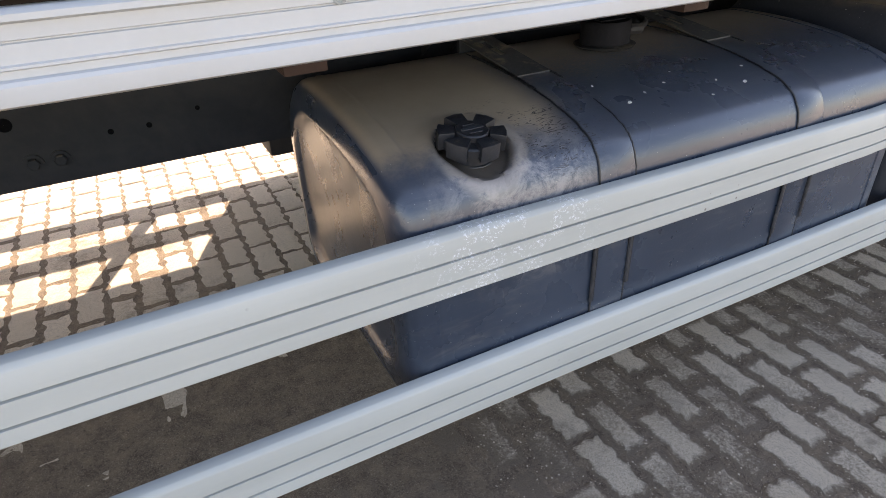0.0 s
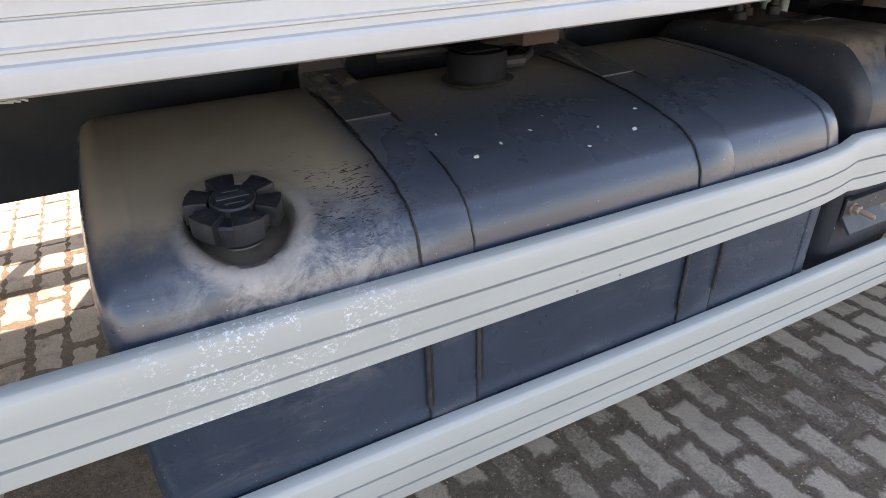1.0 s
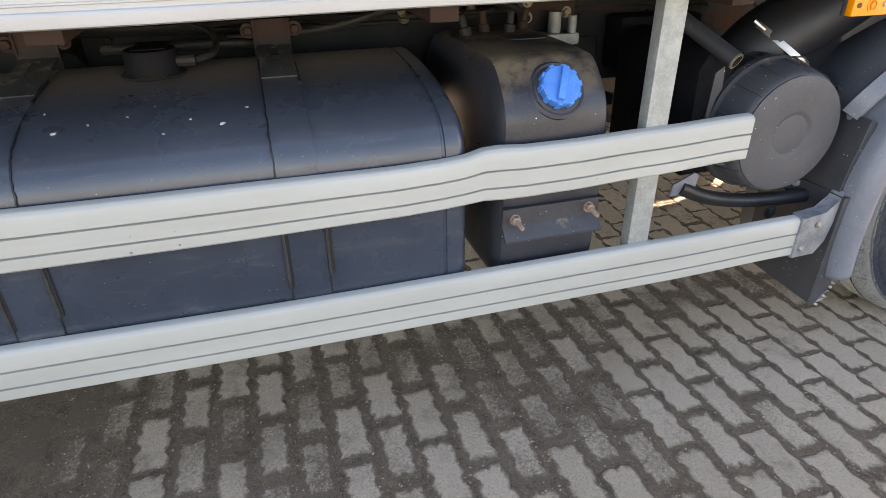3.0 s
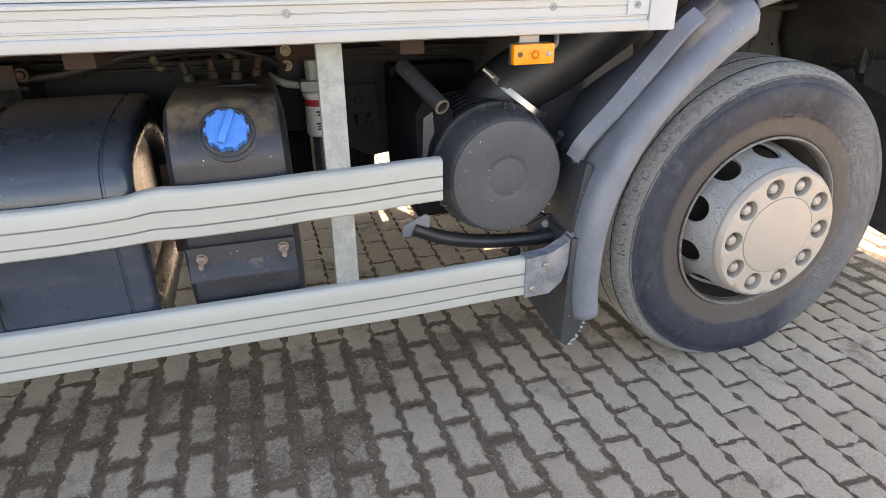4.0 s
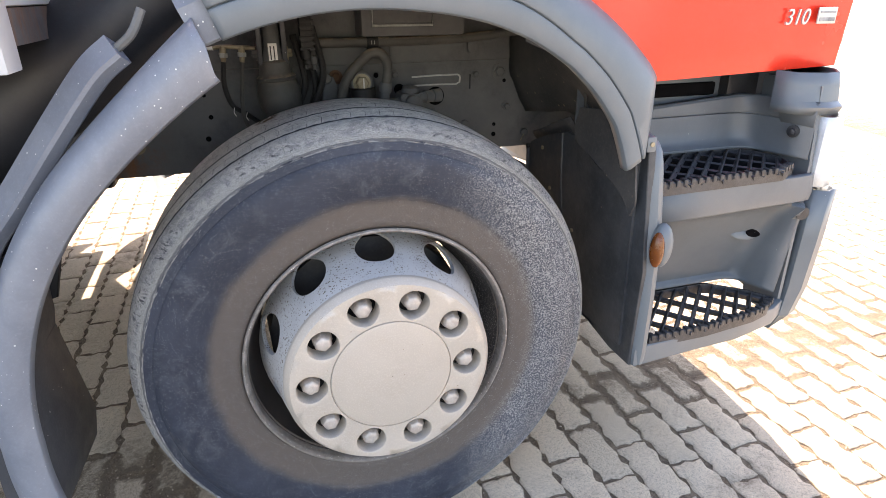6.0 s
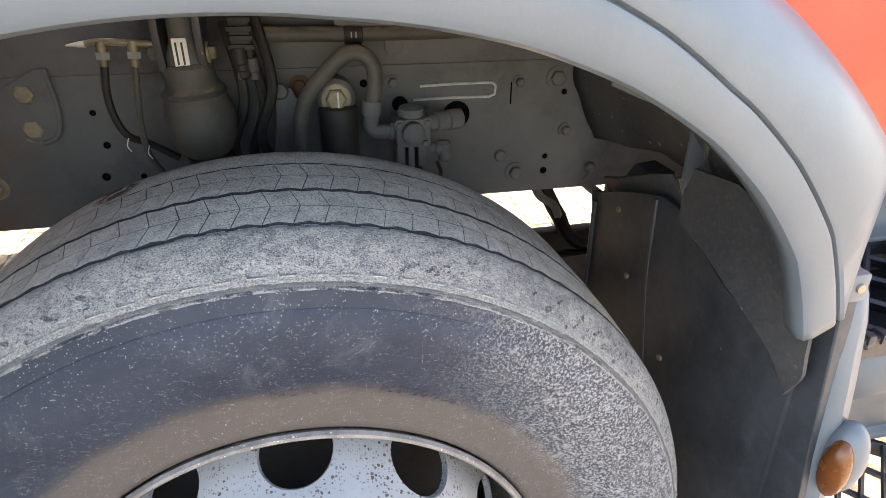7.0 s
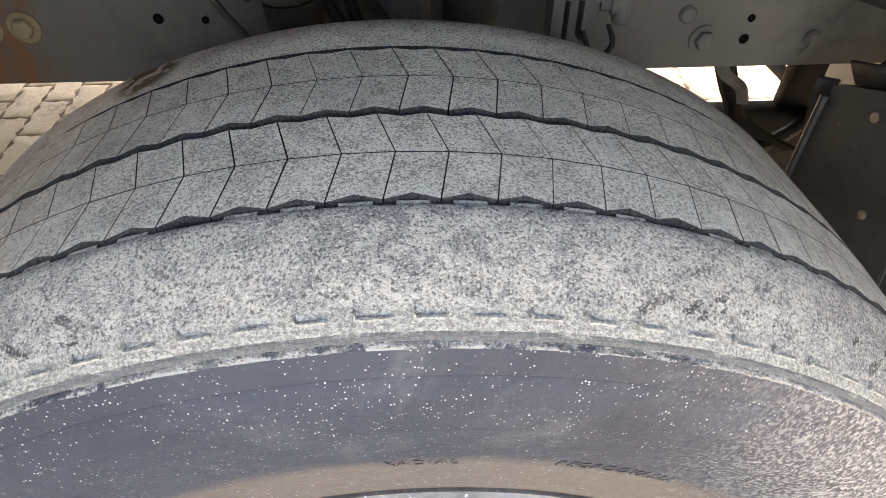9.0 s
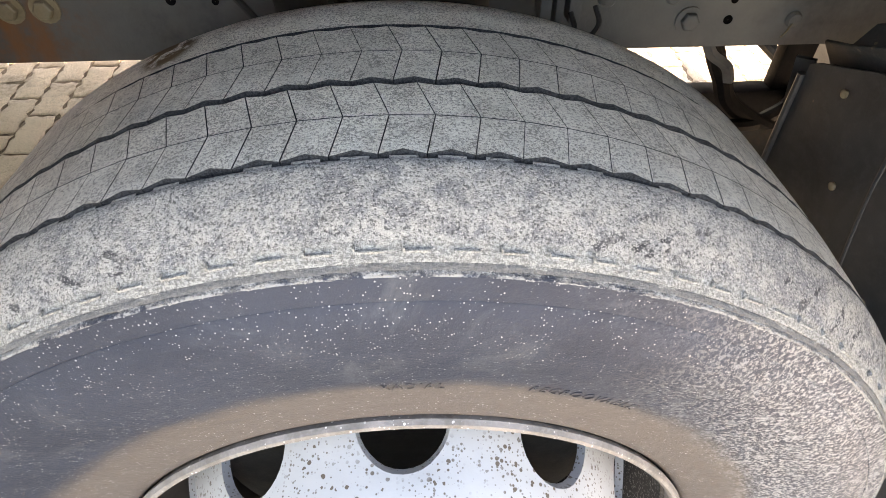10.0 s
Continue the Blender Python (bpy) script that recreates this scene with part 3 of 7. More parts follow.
def vnoise(x, y, seed):
    """Smooth value noise on arrays."""
    g = np.random.RandomState(seed).rand(64, 64)
    xi, yi = np.floor(x).astype(int), np.floor(y).astype(int)
    fx, fy = x - xi, y - yi
    fx, fy = fx * fx * (3 - 2 * fx), fy * fy * (3 - 2 * fy)
    q = lambda a, b: g[(xi + a) % 64, (yi + b) % 64]
    return (q(0, 0) * (1 - fx) + q(1, 0) * fx) * (1 - fy) + (q(0, 1) * (1 - fx) + q(1, 1) * fx) * fy


# ---- ground ----
def rise(y):
    """Crossfall of the yard: level along the near side, climbing gently beyond the tank."""
    return 0.05 * np.clip(y - 0.5, 0.0, 3.5)


def ground_sheet():
    """One sheet out to the horizon: fine and gritty near the truck, coarse beyond."""
    def axis(lo, hi, step, far):
        a = list(np.arange(lo, hi + 1e-6, step))
        left, right, d = [], [], step
        while a[0] - sum(left) > -far:
            d *= 1.6
            left.append(d)
        d = step
        while a[-1] + sum(right) < far:
            d *= 1.6
            right.append(d)
        return np.concatenate([(lo - np.cumsum(left))[::-1], a, hi + np.cumsum(right)])
    xs, ys = axis(-3.4, 1.6, 0.0135, 400), axis(-0.9, 1.0, 0.0135, 400)
    X, Y = np.meshgrid(xs, ys, indexing="ij")
    h = vnoise(X * 4.1, Y * 4.1, 3) * 0.5 + vnoise(X * 17, Y * 17, 4) * 0.3 + vnoise(X * 52, Y * 52, 5) * 0.2
    soil = np.clip(np.maximum(0.16 - 0.6 * X, (Y - 0.05) / 0.4), 0, 1) * (1 - 0.85 * np.clip((Y - 0.8) / 0.6, 0, 1))
    Z = -0.0072 + 0.002 * h + soil * (0.0034 + 0.0008 * (vnoise(X * 3.3, Y * 3.3, 8) - 0.5) + 0.0022 * (h - 0.5))
    Z = Z + 0.0030 * np.clip((-2.62 - X) / 0.46, 0, 1) * np.clip((Y + 0.75) / 0.75, 0, 1) * np.clip((2.7 - Y) / 0.7, 0, 1)
    inner = (X > -5.3) & (X < 4.9) & (Y > -2.2) & (Y < 5.6)
    Z = np.where(inner, Z, -0.002) + rise(Y)
    nx, ny = X.shape
    i = np.arange(nx * ny).reshape(nx, ny)
    quads = np.stack([i[:-1, :-1], i[1:, :-1], i[1:, 1:], i[:-1, 1:]], -1).reshape(-1, 4)
    me = bpy.data.meshes.new("ground")
    me.from_pydata(np.stack([X, Y, Z], -1).reshape(-1, 3).tolist(), [], quads.tolist())
    me.materials.append(M_SOIL)
    me.polygons.foreach_set("use_smooth", [True] * len(me.polygons))
    return tagged(new("ground", me), "dusty yard paved with zigzag concrete blocks and gritty soil joints", "ground", kind="structure")


ground = ground_sheet()

# ---- the truck ----
truck = tagged(new("truck"), "red rigid box truck with white body, parked on block paving", "truck")
AX = 0.477          # axle height
BODY_Y = -0.044     # outer face of the body
FAR_Y = 2.46        # far face of the body

# box body: panel, sill profile, flange, corner post
REAR = -7.6
box_body = part("box_body", box(REAR, -0.53, -0.036, FAR_Y, 1.204, 3.55, 0.01), M_WHITE, truck, "white insulated box body with riveted aluminium sill")


def sill(y0, s):
    prof = [(0.030, 1.120), (0.002, 1.116), (-0.004, 1.119), (-0.005, 1.124), (-0.005, 1.137), (-0.002, 1.141), (0.0045, 1.1425), (0.0045, 1.150), (0.001, 1.1515), (0.001, 1.154), (0.0045, 1.1555), (0.0045, 1.1735), (0.0075, 1.1745), (0.0075, 1.1760), (0.0045, 1.177),
            (0.0045, 1.191), (-0.003, 1.194), (-0.003, 1.200), (0.006, 1.204), (0.030, 1.204)]
    # the profile sags a little over the tank
    rows = [[(x, y0 + s * a, b + dz) for a, b in prof] for x, dz in ((REAR, -0.006), (-2.75, -0.006), (-2.4, -0.005), (-2.15, -0.002), (-1.95, 0.0), (-0.606, 0.0))]
    bm = grid(rows, None, True)
    bm.verts.ensure_lookup_table()
    n = len(prof)
    bm.faces.new([bm.verts[i] for i in range(n)])
    bm.faces.new([bm.verts[5 * n + i] for i in range(n)])
    return bm


part("sill", sill(BODY_Y, 1), M_FLANGE, box_body, "white sill profile with yellowed lower flange")
part("sill", sill(FAR_Y + 0.008, -1), M_FLANGE, box_body)
part("corner_post", box(-0.6045, -0.530, BODY_Y - 0.004, 0.02, 1.117, 3.5, 0.004), M_WHITE, box_body)
part("body_floor", box(REAR, -0.535, 0.0, FAR_Y - 0.03, 1.150, 1.203), M_CHASSIS, box_body)
part("end_plate", box(-0.664, -0.6055, BODY_Y + 0.001, BODY_Y + 0.006, 1.152, 1.1945, 0.001), M_WHITE, box_body)
for i in range(8):
    x = -0.857 - 0.5965 * i
    part("rivet", lathe([(0.0088, 0), (0.0088, 0.0015), (0.0060, 0.0022), (0.0055, 0.001), (0.0030, 0.001), (0.0025, 0.0045)], aim((x, BODY_Y + 0.0045, 1.1765), (0, -1, 0)), 16), M_GALV, box_body)
part("rivet", lathe([(0.0088, 0), (0.0088, 0.0015), (0.0060, 0.0022), (0.0055, 0.001), (0.0030, 0.001), (0.0025, 0.0045)], aim((-0.638, BODY_Y + 0.001, 1.1765), (0, -1, 0)), 16), M_GALV, box_body)
for i in range(9):
    x = -1.2 - 0.7 * i
    part("cross_bearer", box(x, x + 0.06, 0.05, FAR_Y - 0.05, 1.075, 1.149, 0.004), M_CHASSIS, box_body)


# chassis
def channel(y, s):
    p = [(0, 0.752), (0.07 * s, 0.752), (0.07 * s, 0.760), (0.008 * s, 0.760), (0.008 * s, 1.022), (0.07 * s, 1.022), (0.07 * s, 1.030), (0, 1.030)]
    return slab([(y + a, b) for a, b in p], REAR + 0.1, 1.15, "yz")


chassis_rail = part("chassis_rail", channel(0.752, 1), M_CHASSIS, truck, "black pressed steel chassis rail with bolt heads")
part("chassis_rail", channel(1.66, -1), M_CHASSIS, truck)
part("subframe", box(REAR + 0.2, -0.62, 0.765, 0.83, 1.0305, 1.0745, 0.003), M_RUST, truck, "rust-stained body subframe")
part("subframe", box(REAR + 0.2, -0.62, 1.59, 1.655, 1.0305, 1.0745, 0.003), M_RUST, truck)
for x in (-5.0, -3.9, -1.0, 0.75):
    part("chassis_crossmember", box(x, x + 0.09, 0.761, 1.651, 0.80, 0.99, 0.006), M_CHASSIS, truck)
for x, z, r, k in ((-3.713, 0.806, 0.012, M_CHASSIS), (-3.661, 0.805, 0.012, M_CHASSIS), (-2.305, 0.968, 0.011, M_CHASSIS), (-2.135, 0.970, 0.011, M_CHASSIS), (-2.088, 0.969, 0.010, M_CHASSIS), (-2.039, 0.969, 0.010, M_CHASSIS),
                   (-1.987, 0.973, 0.012, M_CHASSIS), (-1.79, 0.975, 0.011, M_CHASSIS), (-1.95, 0.985, 0.009, M_CHASSIS), (-2.62, 0.97, 0.012, M_CHASSIS), (-2.95, 0.985, 0.012, M_CHASSIS), (-3.01, 0.985, 0.012, M_CHASSIS),
                   (-3.07, 0.985, 0.012, M_CHASSIS), (-1.196, 0.963, 0.009, M_CHASSIS), (-0.942, 0.908, 0.012, M_CHASSIS), (-0.88, 0.905, 0.012, M_CHASSIS),
                   (-0.427, 1.003, 0.015, M_BOLT), (-0.429, 0.942, 0.015, M_BOLT), (-0.573, 0.837, 0.013, M_BOLT), (-0.521, 0.837, 0.013, M_BOLT), (-0.625, 0.837, 0.013, M_BOLT),
                   (0.467, 0.798, 0.013, M_CHASSIS), (0.573, 0.885, 0.009, M_CHASSIS), (0.465, 0.989, 0.008, M_CHASSIS), (0.546, 0.994, 0.014, M_CHASSIS), (0.209, 0.998, 0.009, M_CHASSIS), (0.034, 0.998, 0.012, M_RUST)):
    part("chassis_bolt", bolt((x, 0.752, z), (0, -1, 0), r, 0.014), k, chassis_rail)
# drilled holes as sunk dark rings, closed, the shade inside put into the colour
for x, z, r in ((-3.737, 0.896, 0.014), (-0.32, 0.905, 0.006), (-0.335, 0.845, 0.007), (-0.27, 0.842, 0.005), (-0.33, 0.965, 0.005), (0.222, 0.955, 0.015), (0.336, 0.929, 0.026), (0.532, 0.797, 0.007), (0.533, 0.829, 0.0055), (0.564, 0.965, 0.0055), (0.153, 0.998, 0.007), (-0.941, 0.970, 0.005), (-0.892, 0.970, 0.005), (-3.55, 0.845, 0.006), (-3.47, 0.845, 0.006), (-3.36, 0.865, 0.005)):
    part("chassis_hole", lathe([(r * 1.06, 0.0), (r * 1.06, 0.0010), (r, 0.0014), (r * 0.98, 0.0008), (0.0005, 0.0007)], aim((x, 0.752, z), (0, -1, 0)), 20, None, False), M_VOID, chassis_rail)
# gusset and chalk frame on the web
part("gusset_plate", slab([(-0.52, 0.985), (-0.40, 1.045), (-0.388, 1.045), (-0.382, 0.99), (-0.384, 0.950), (-0.392, 0.932), (-0.408, 0.920), (-0.43, 0.918), (-0.46, 0.935)], 0.743, 0.7515, "xz", None, 0.003), M_CHASSIS, chassis_rail)
part("gusset_edge", tube([(-0.386, 0.744, 1.045), (-0.381, 0.743, 0.99), (-0.385, 0.743, 0.948), (-0.397, 0.743, 0.926), (-0.418, 0.743, 0.917)], 0.0045, 8), M_CHASSIS, chassis_rail)
for x, z in ((0.432, 0.837), (0.640, 0.796)):
    part("blind_cap", lathe([(0.013, 0.0), (0.013, 0.004), (0.010, 0.008), (0.002, 0.009)], aim((x, 0.752, z), (0, -1, 0)), 18), M_CHASSIS, chassis_rail)
part("split_pin", tube([(0.636, 0.742, 0.792), (0.628, 0.738, 0.780), (0.622, 0.738, 0.772)], 0.0016, 5), M_BOLT, chassis_rail)
part("web_plate", box(-0.52, 0.66, 0.7535, 0.760, 1.0305, 1.20, 0.001), M_CHASSIS, chassis_rail)
part("slot_mark", box(0.4475, 0.4505, 0.7508, 0.7525, 0.945, 0.989, 0.0005), M_VOID, chassis_rail)
for x in (0.212, 0.455):
    part("pipe_hanger", slab([(x - 0.017, 1.10), (x + 0.017, 1.10), (x + 0.017, 1.062), (x + 0.012, 1.052), (x - 0.012, 1.052), (x - 0.017, 1.062)], 0.742, 0.7515, "xz", None, 0.0015), M_CHASSIS, chassis_rail)
part("bracket_plate", slab([(-1.275, 0.90), (-1.13, 0.90), (-1.12, 0.72), (-1.04, 0.70), (-1.04, 0.66), (-1.16, 0.645), (-1.275, 0.70)], 0.735, 0.745, "xz", None, 0.003), M_CHASSIS, chassis_rail)
for x, z in ((-1.201, 0.850), (-1.249, 0.789), (-1.165, 0.762)):
    part("chassis_bolt", bolt((x, 0.735, z), (0, -1, 0), 0.013, 0.014), M_CHASSIS, chassis_rail)
bm = bmesh.new()
for a, b in (((0.262, 0.988), (0.408, 0.990)), ((0.408, 0.990), (0.416, 0.983)), ((0.416, 0.983), (0.414, 0.966)), ((0.414, 0.966), (0.404, 0.962)), ((0.404, 0.962), (0.248, 0.962))):
    tube([(a[0], 0.7512, a[1]), ((a[0] + b[0]) / 2, 0.7512, (a[1] + b[1]) / 2 + 0.001), (b[0], 0.7512, b[1])], 0.0028, 6, bm)
part("chalk_mark", bm, M_CHALK, chassis_rail, "white paint line framing a stamped number")
for i in range(7):
    part("stamp_bar", box(0.285 + 0.014 * i, 0.293 + 0.014 * i, 0.7508, 0.7522, 0.970, 0.980), M_CHASSIS, chassis_rail)


# ---- side guard ----
def guard_profile(h, y, s):
    """Extruded rail: sloping top, three bands parted by two grooves, returned lower lip."""
    t = 0.026
    p = [(t, 0.0), (0.004, 0.0), (0.0, 0.004)]
    for f in (0.25, 0.585):
        p += [(0.0, h * f - 0.0026), (0.008, h * f - 0.0012), (0.008, h * f + 0.0008), (0.0, h * f + 0.0022)]
    p += [(0.0, h * 0.905), (0.0012, h * 0.928), (0.0065, h * 0.972), (0.0085, h * 0.982), (t * 0.8, h * 0.995), (t, h * 0.995)]
    return [(y + s * a, b) for a, b in p]


def guard_rail(path, h, y, s):
    """path: x, lower edge z, height, push inwards."""
    rows = []
    for x, z, hh, push in path:
        rows.append([(x, a + push, z + b) for a, b in guard_profile(hh, y, s)])
    bm = grid(rows, None, True)
    bm.verts.ensure_lookup_table()
    n = len(rows[0])
    bm.faces.new([bm.verts[i] for i in range(n)])
    bm.faces.new([bm.verts[(len(rows) - 1) * n + i] for i in range(n)])
    return bm


UP = [(REAR + 0.9, 0.692, 0.121, 0), (-3.2, 0.692, 0.121, 0), (-2.4, 0.690, 0.116, 0), (-2.0, 0.694, 0.110, 0.000), (-1.90, 0.696, 0.110, 0.003), (-1.84, 0.697, 0.111, 0.010), (-1.795, 0.698, 0.119, 0.016), (-1.76, 0.698, 0.123, 0.010),
      (-1.70, 0.700, 0.119, 0.003), (-1.60, 0.703, 0.117, 0.0), (-1.40, 0.711, 0.115, 0.0), (-1.116, 0.7235, 0.1115, 0.0)]
LOW = [(REAR + 0.9, 0.410, 0.120, 0), (-2.9, 0.404, 0.120, 0), (-2.2, 0.398, 0.119, 0), (-1.3, 0.399, 0.122, 0), (-0.872, 0.409, 0.118, 0)]


def dense(rows, step=0.03):
    out = []
    for a, b in zip(rows, rows[1:]):
        n = max(1, int((b[0] - a[0]) / step)) if b[0] > -3.5 else 1
        for i in range(n):
            t = i / n
            u = t * t * (3 - 2 * t)
            out.append((a[0] + (b[0] - a[0]) * t,) + tuple(p + (q - p) * u for p, q in zip(a[1:], b[1:])))
    return out + [rows[-1]]


side_guard = part("side_guard_rail", guard_rail(dense(UP), 0.12, -0.010, 1), M_RAIL, truck, "grooved aluminium side guard rail, upper one dented near its end")
part("side_guard_rail", guard_rail(dense(LOW), 0.12, -0.010, 1), M_RAIL, truck, "straight grooved aluminium side guard rail with grey end cap")
part("side_guard_rail", guard_rail([(REAR + 0.9, 0.69, 0.12, 0), (-1.15, 0.69, 0.12, 0)], 0.12, 2.43, -1), M_RAIL, truck)
part("side_guard_rail", guard_rail([(REAR + 0.9, 0.405, 0.12, 0), (-0.9, 0.405, 0.12, 0)], 0.12, 2.43, -1), M_RAIL, truck)


def guard_post(x, y0, y1, top):
    bm = slab([(x - 0.029, 0.41), (x + 0.029, 0.41), (x + 0.029, top), (x - 0.029, top)], y0, y1, "xz", None, 0.003)
    return bm


post = part("guard_post", guard_post(-1.368, 0.0165, 0.052, 1.116), M_GALV, truck, "galvanised square guard post")
part("guard_post", guard_post(-4.0, 0.0165, 0.052, 1.116), M_GALV, truck)
for x in (-1.37, -3.40, -4.6):
    part("guard_post", guard_post(x, 2.365, 2.402, 1.116), M_GALV, truck)
# end cap folded round the lower rail
cap = slab([(-0.878, 0.404), (-0.80, 0.404), (-0.752, 0.428), (-0.722, 0.500), (-0.716, 0.570), (-0.745, 0.545), (-0.80, 0.530), (-0.878, 0.530)], -0.017, 0.024, "xz", None, 0.004)
for v in cap.verts:
    if v.co.x > -0.81:
        v.co.y += (v.co.x + 0.81) * 0.35
end_cap = part("rail_end_cap", cap, M_ENDCAP, truck, "scuffed grey end cap on lower guard rail")
for x, z in ((-0.818, 0.500), (-0.856, 0.432)):
    part("cap_screw", bolt((x, -0.017, z), (0, -1, 0), 0.006, 0.006), M_STEEL, end_cap)


# ---- fuel tank ----
TX0, TX1 = -3.172, -1.826
TY0, TY1, TZ0, TZ1 = 0.022, 0.715, 0.400, 0.946


TOP_RUN = 96


def tank_section():
    """Closed outline in (y, z): gently falling top, tight front shoulder, smaller lower corners."""
    out = [(TY1 - 0.20 + 0.20 * math.cos(radians(9 * i)), TZ1 - 0.20 + 0.20 * math.sin(radians(9 * i))) for i in range(11)]
    knots = [(out[-1][0], 0, out[-1][1]), (0.42, 0, 0.9435), (0.32, 0, 0.937), (0.23, 0, 0.9260), (0.168, 0, 0.9140), (0.125, 0, 0.9030), (0.090, 0, 0.8910), (0.062, 0, 0.8760), (0.041, 0, 0.853), (0.0285, 0, 0.820), (0.0235, 0, 0.780), (TY0, 0, 0.72), (TY0, 0, 0.60), (TY0, 0, TZ0 + 0.10)]
    curve = smooth_path(knots, 10)
    # even spacing along the run
    run = [0.0]
    for p, q in zip(curve, curve[1:]):
        run.append(run[-1] + (q - p).length)
    for i in range(1, TOP_RUN + 1):
        s = run[-1] * i / TOP_RUN
        k = max(a for a in range(len(run)) if run[a] <= s + 1e-9)
        k = min(k, len(curve) - 2)
        t = (s - run[k]) / (run[k + 1] - run[k])
        p = curve[k].lerp(curve[k + 1], min(1.0, t))
        out.append((p.x, p.z))
    for cy, a0 in ((TY0 + 0.10, 180), (TY1 - 0.10, 270)):
        out += [(cy + 0.10 * math.cos(radians(a0 + 9 * i)), TZ0 + 0.10 + 0.10 * math.sin(radians(a0 + 9 * i))) for i in range(1 if a0 == 180 else 0, 11)]
    return out


CAP_C = Vector((-2.992, 0.115, 0.0))
POCKET = Vector((-2.988, 0.112, 0.0))


def fuel_tank_mesh():
    sec = tank_section()
    cy, cz = (TY0 + TY1) / 2, (TZ0 + TZ1) / 2
    rows = []

    def ring(x, inset):
        hy, hz = (TY1 - TY0) / 2, (TZ1 - TZ0) / 2
        rows.append([Vector((x, cy + (y - cy) * (hy - inset) / hy, cz + (z - cz) * (hz - inset) / hz)) for y, z in sec])
    # rear end plate: pressed rim, recessed dish
    ring(TX0 + 0.016, 0.150)
    ring(TX0 + 0.014, 0.105)
    ring(TX0 + 0.010, 0.080)
    ring(TX0 + 0.005, 0.070)
    ring(TX0 - 0.001, 0.062)
    ring(TX0 - 0.002, 0.056)
    ring(TX0, 0.048)
    for a in (20, 45, 70, 90):
        ring(TX0 + 0.036 - 0.036 * math.cos(radians(a)), 0.036 - 0.036 * math.sin(radians(a)))
    ring(TX0 + 0.054, 0)
    ring(TX0 + 0.0565, -0.0010)
    ring(TX0 + 0.0610, -0.0010)
    ring(TX0 + 0.064, 0)
    xs = np.concatenate([np.arange(TX0 + 0.069, -2.88, 0.0045), np.arange(-2.88, TX1 - 0.07, 0.0115)])
    for x in xs:
        ring(float(x), 0)
    ring(TX1 - 0.060, 0)
    ring(TX1 - 0.058, 0.003)
    ring(TX1 - 0.053, 0.003)
    ring(TX1 - 0.051, 0)
    for a in (80, 60, 40, 15):
        ring(TX1 - 0.030 + 0.030 * math.cos(radians(a)), 0.030 - 0.030 * math.sin(radians(a)))
    ring(TX1, 0.05)
    ring(TX1 - 0.01, 0.08)
    ring(TX1 - 0.04, 0.11)
    # filler pocket pressed into the shoulder, with a soft irregular lip
    for row in rows:
        for v in row:
            d = math.hypot(v.x - POCKET.x, v.y - POCKET.y)
            if v.z > 0.72 and d < 0.15:
                w = 0.004 * noise.noise(Vector((v.x * 30, v.y * 30, 0)))
                t = min(1.0, max(0.0, (0.070 + 0.6 * w - d) / 0.012))
                v.z -= (0.016 + 0.10 * (v.y - POCKET.y)) * t * t * (3 - 2 * t)
                # low swelling round the press line
                v.z += 0.003 * math.exp(-((d - 0.082) / 0.012) ** 2)
            v.y += 0.0012 * noise.noise(Vector((v.x * 3, v.z * 4, 1.3)))
    bm = grid(rows, None, True)
    bm.verts.ensure_lookup_table()
    n = len(sec)
    bm.faces.new([bm.verts[i] for i in range(n)])
    bm.faces.new([bm.verts[(len(rows) - 1) * n + i] for i in range(n)])
    return bm


fuel_tank = part("fuel_tank", fuel_tank_mesh(), M_TANK, truck, "dark grey painted fuel tank, dusty and scratched round its filler")


def tank_front(frac0, frac1, off, n=40):
    """Points along the front and top of the section, from the back top (0) down the front (1)."""
    sec = tank_section()
    run = sec[10:10 + TOP_RUN + 1]
    pts = []
    for i in range(n + 1):
        f = (frac0 + (frac1 - frac0) * i / n) * (len(run) - 1)
        j = min(int(f), len(run) - 2)
        t = f - j
        y = run[j][0] + (run[j + 1][0] - run[j][0]) * t
        z = run[j][1] + (run[j + 1][1] - run[j][1]) * t
        ty, tz = run[j + 1][0] - run[j][0], run[j + 1][1] - run[j][1]
        q = math.hypot(ty, tz) or 1
        pts.append((y + off * tz / q, z - off * ty / q))
    return pts


def strap(x0, x1):
    """Flat band over the tank with a slotted upper end."""
    rows = []
    for (y, z), (yi, zi) in zip(tank_front(0.0, 1.0, 0.0024, 80), tank_front(0.0, 1.0, -0.004, 80)):
        rows.append([(x0, y, z), (x0 + 0.003, y - 0.0010, z + 0.0010), (x1 - 0.003, y - 0.0010, z + 0.0010), (x1, y, z), (x1, yi, zi), (x0, yi, zi)])
    return grid(rows, None, True)


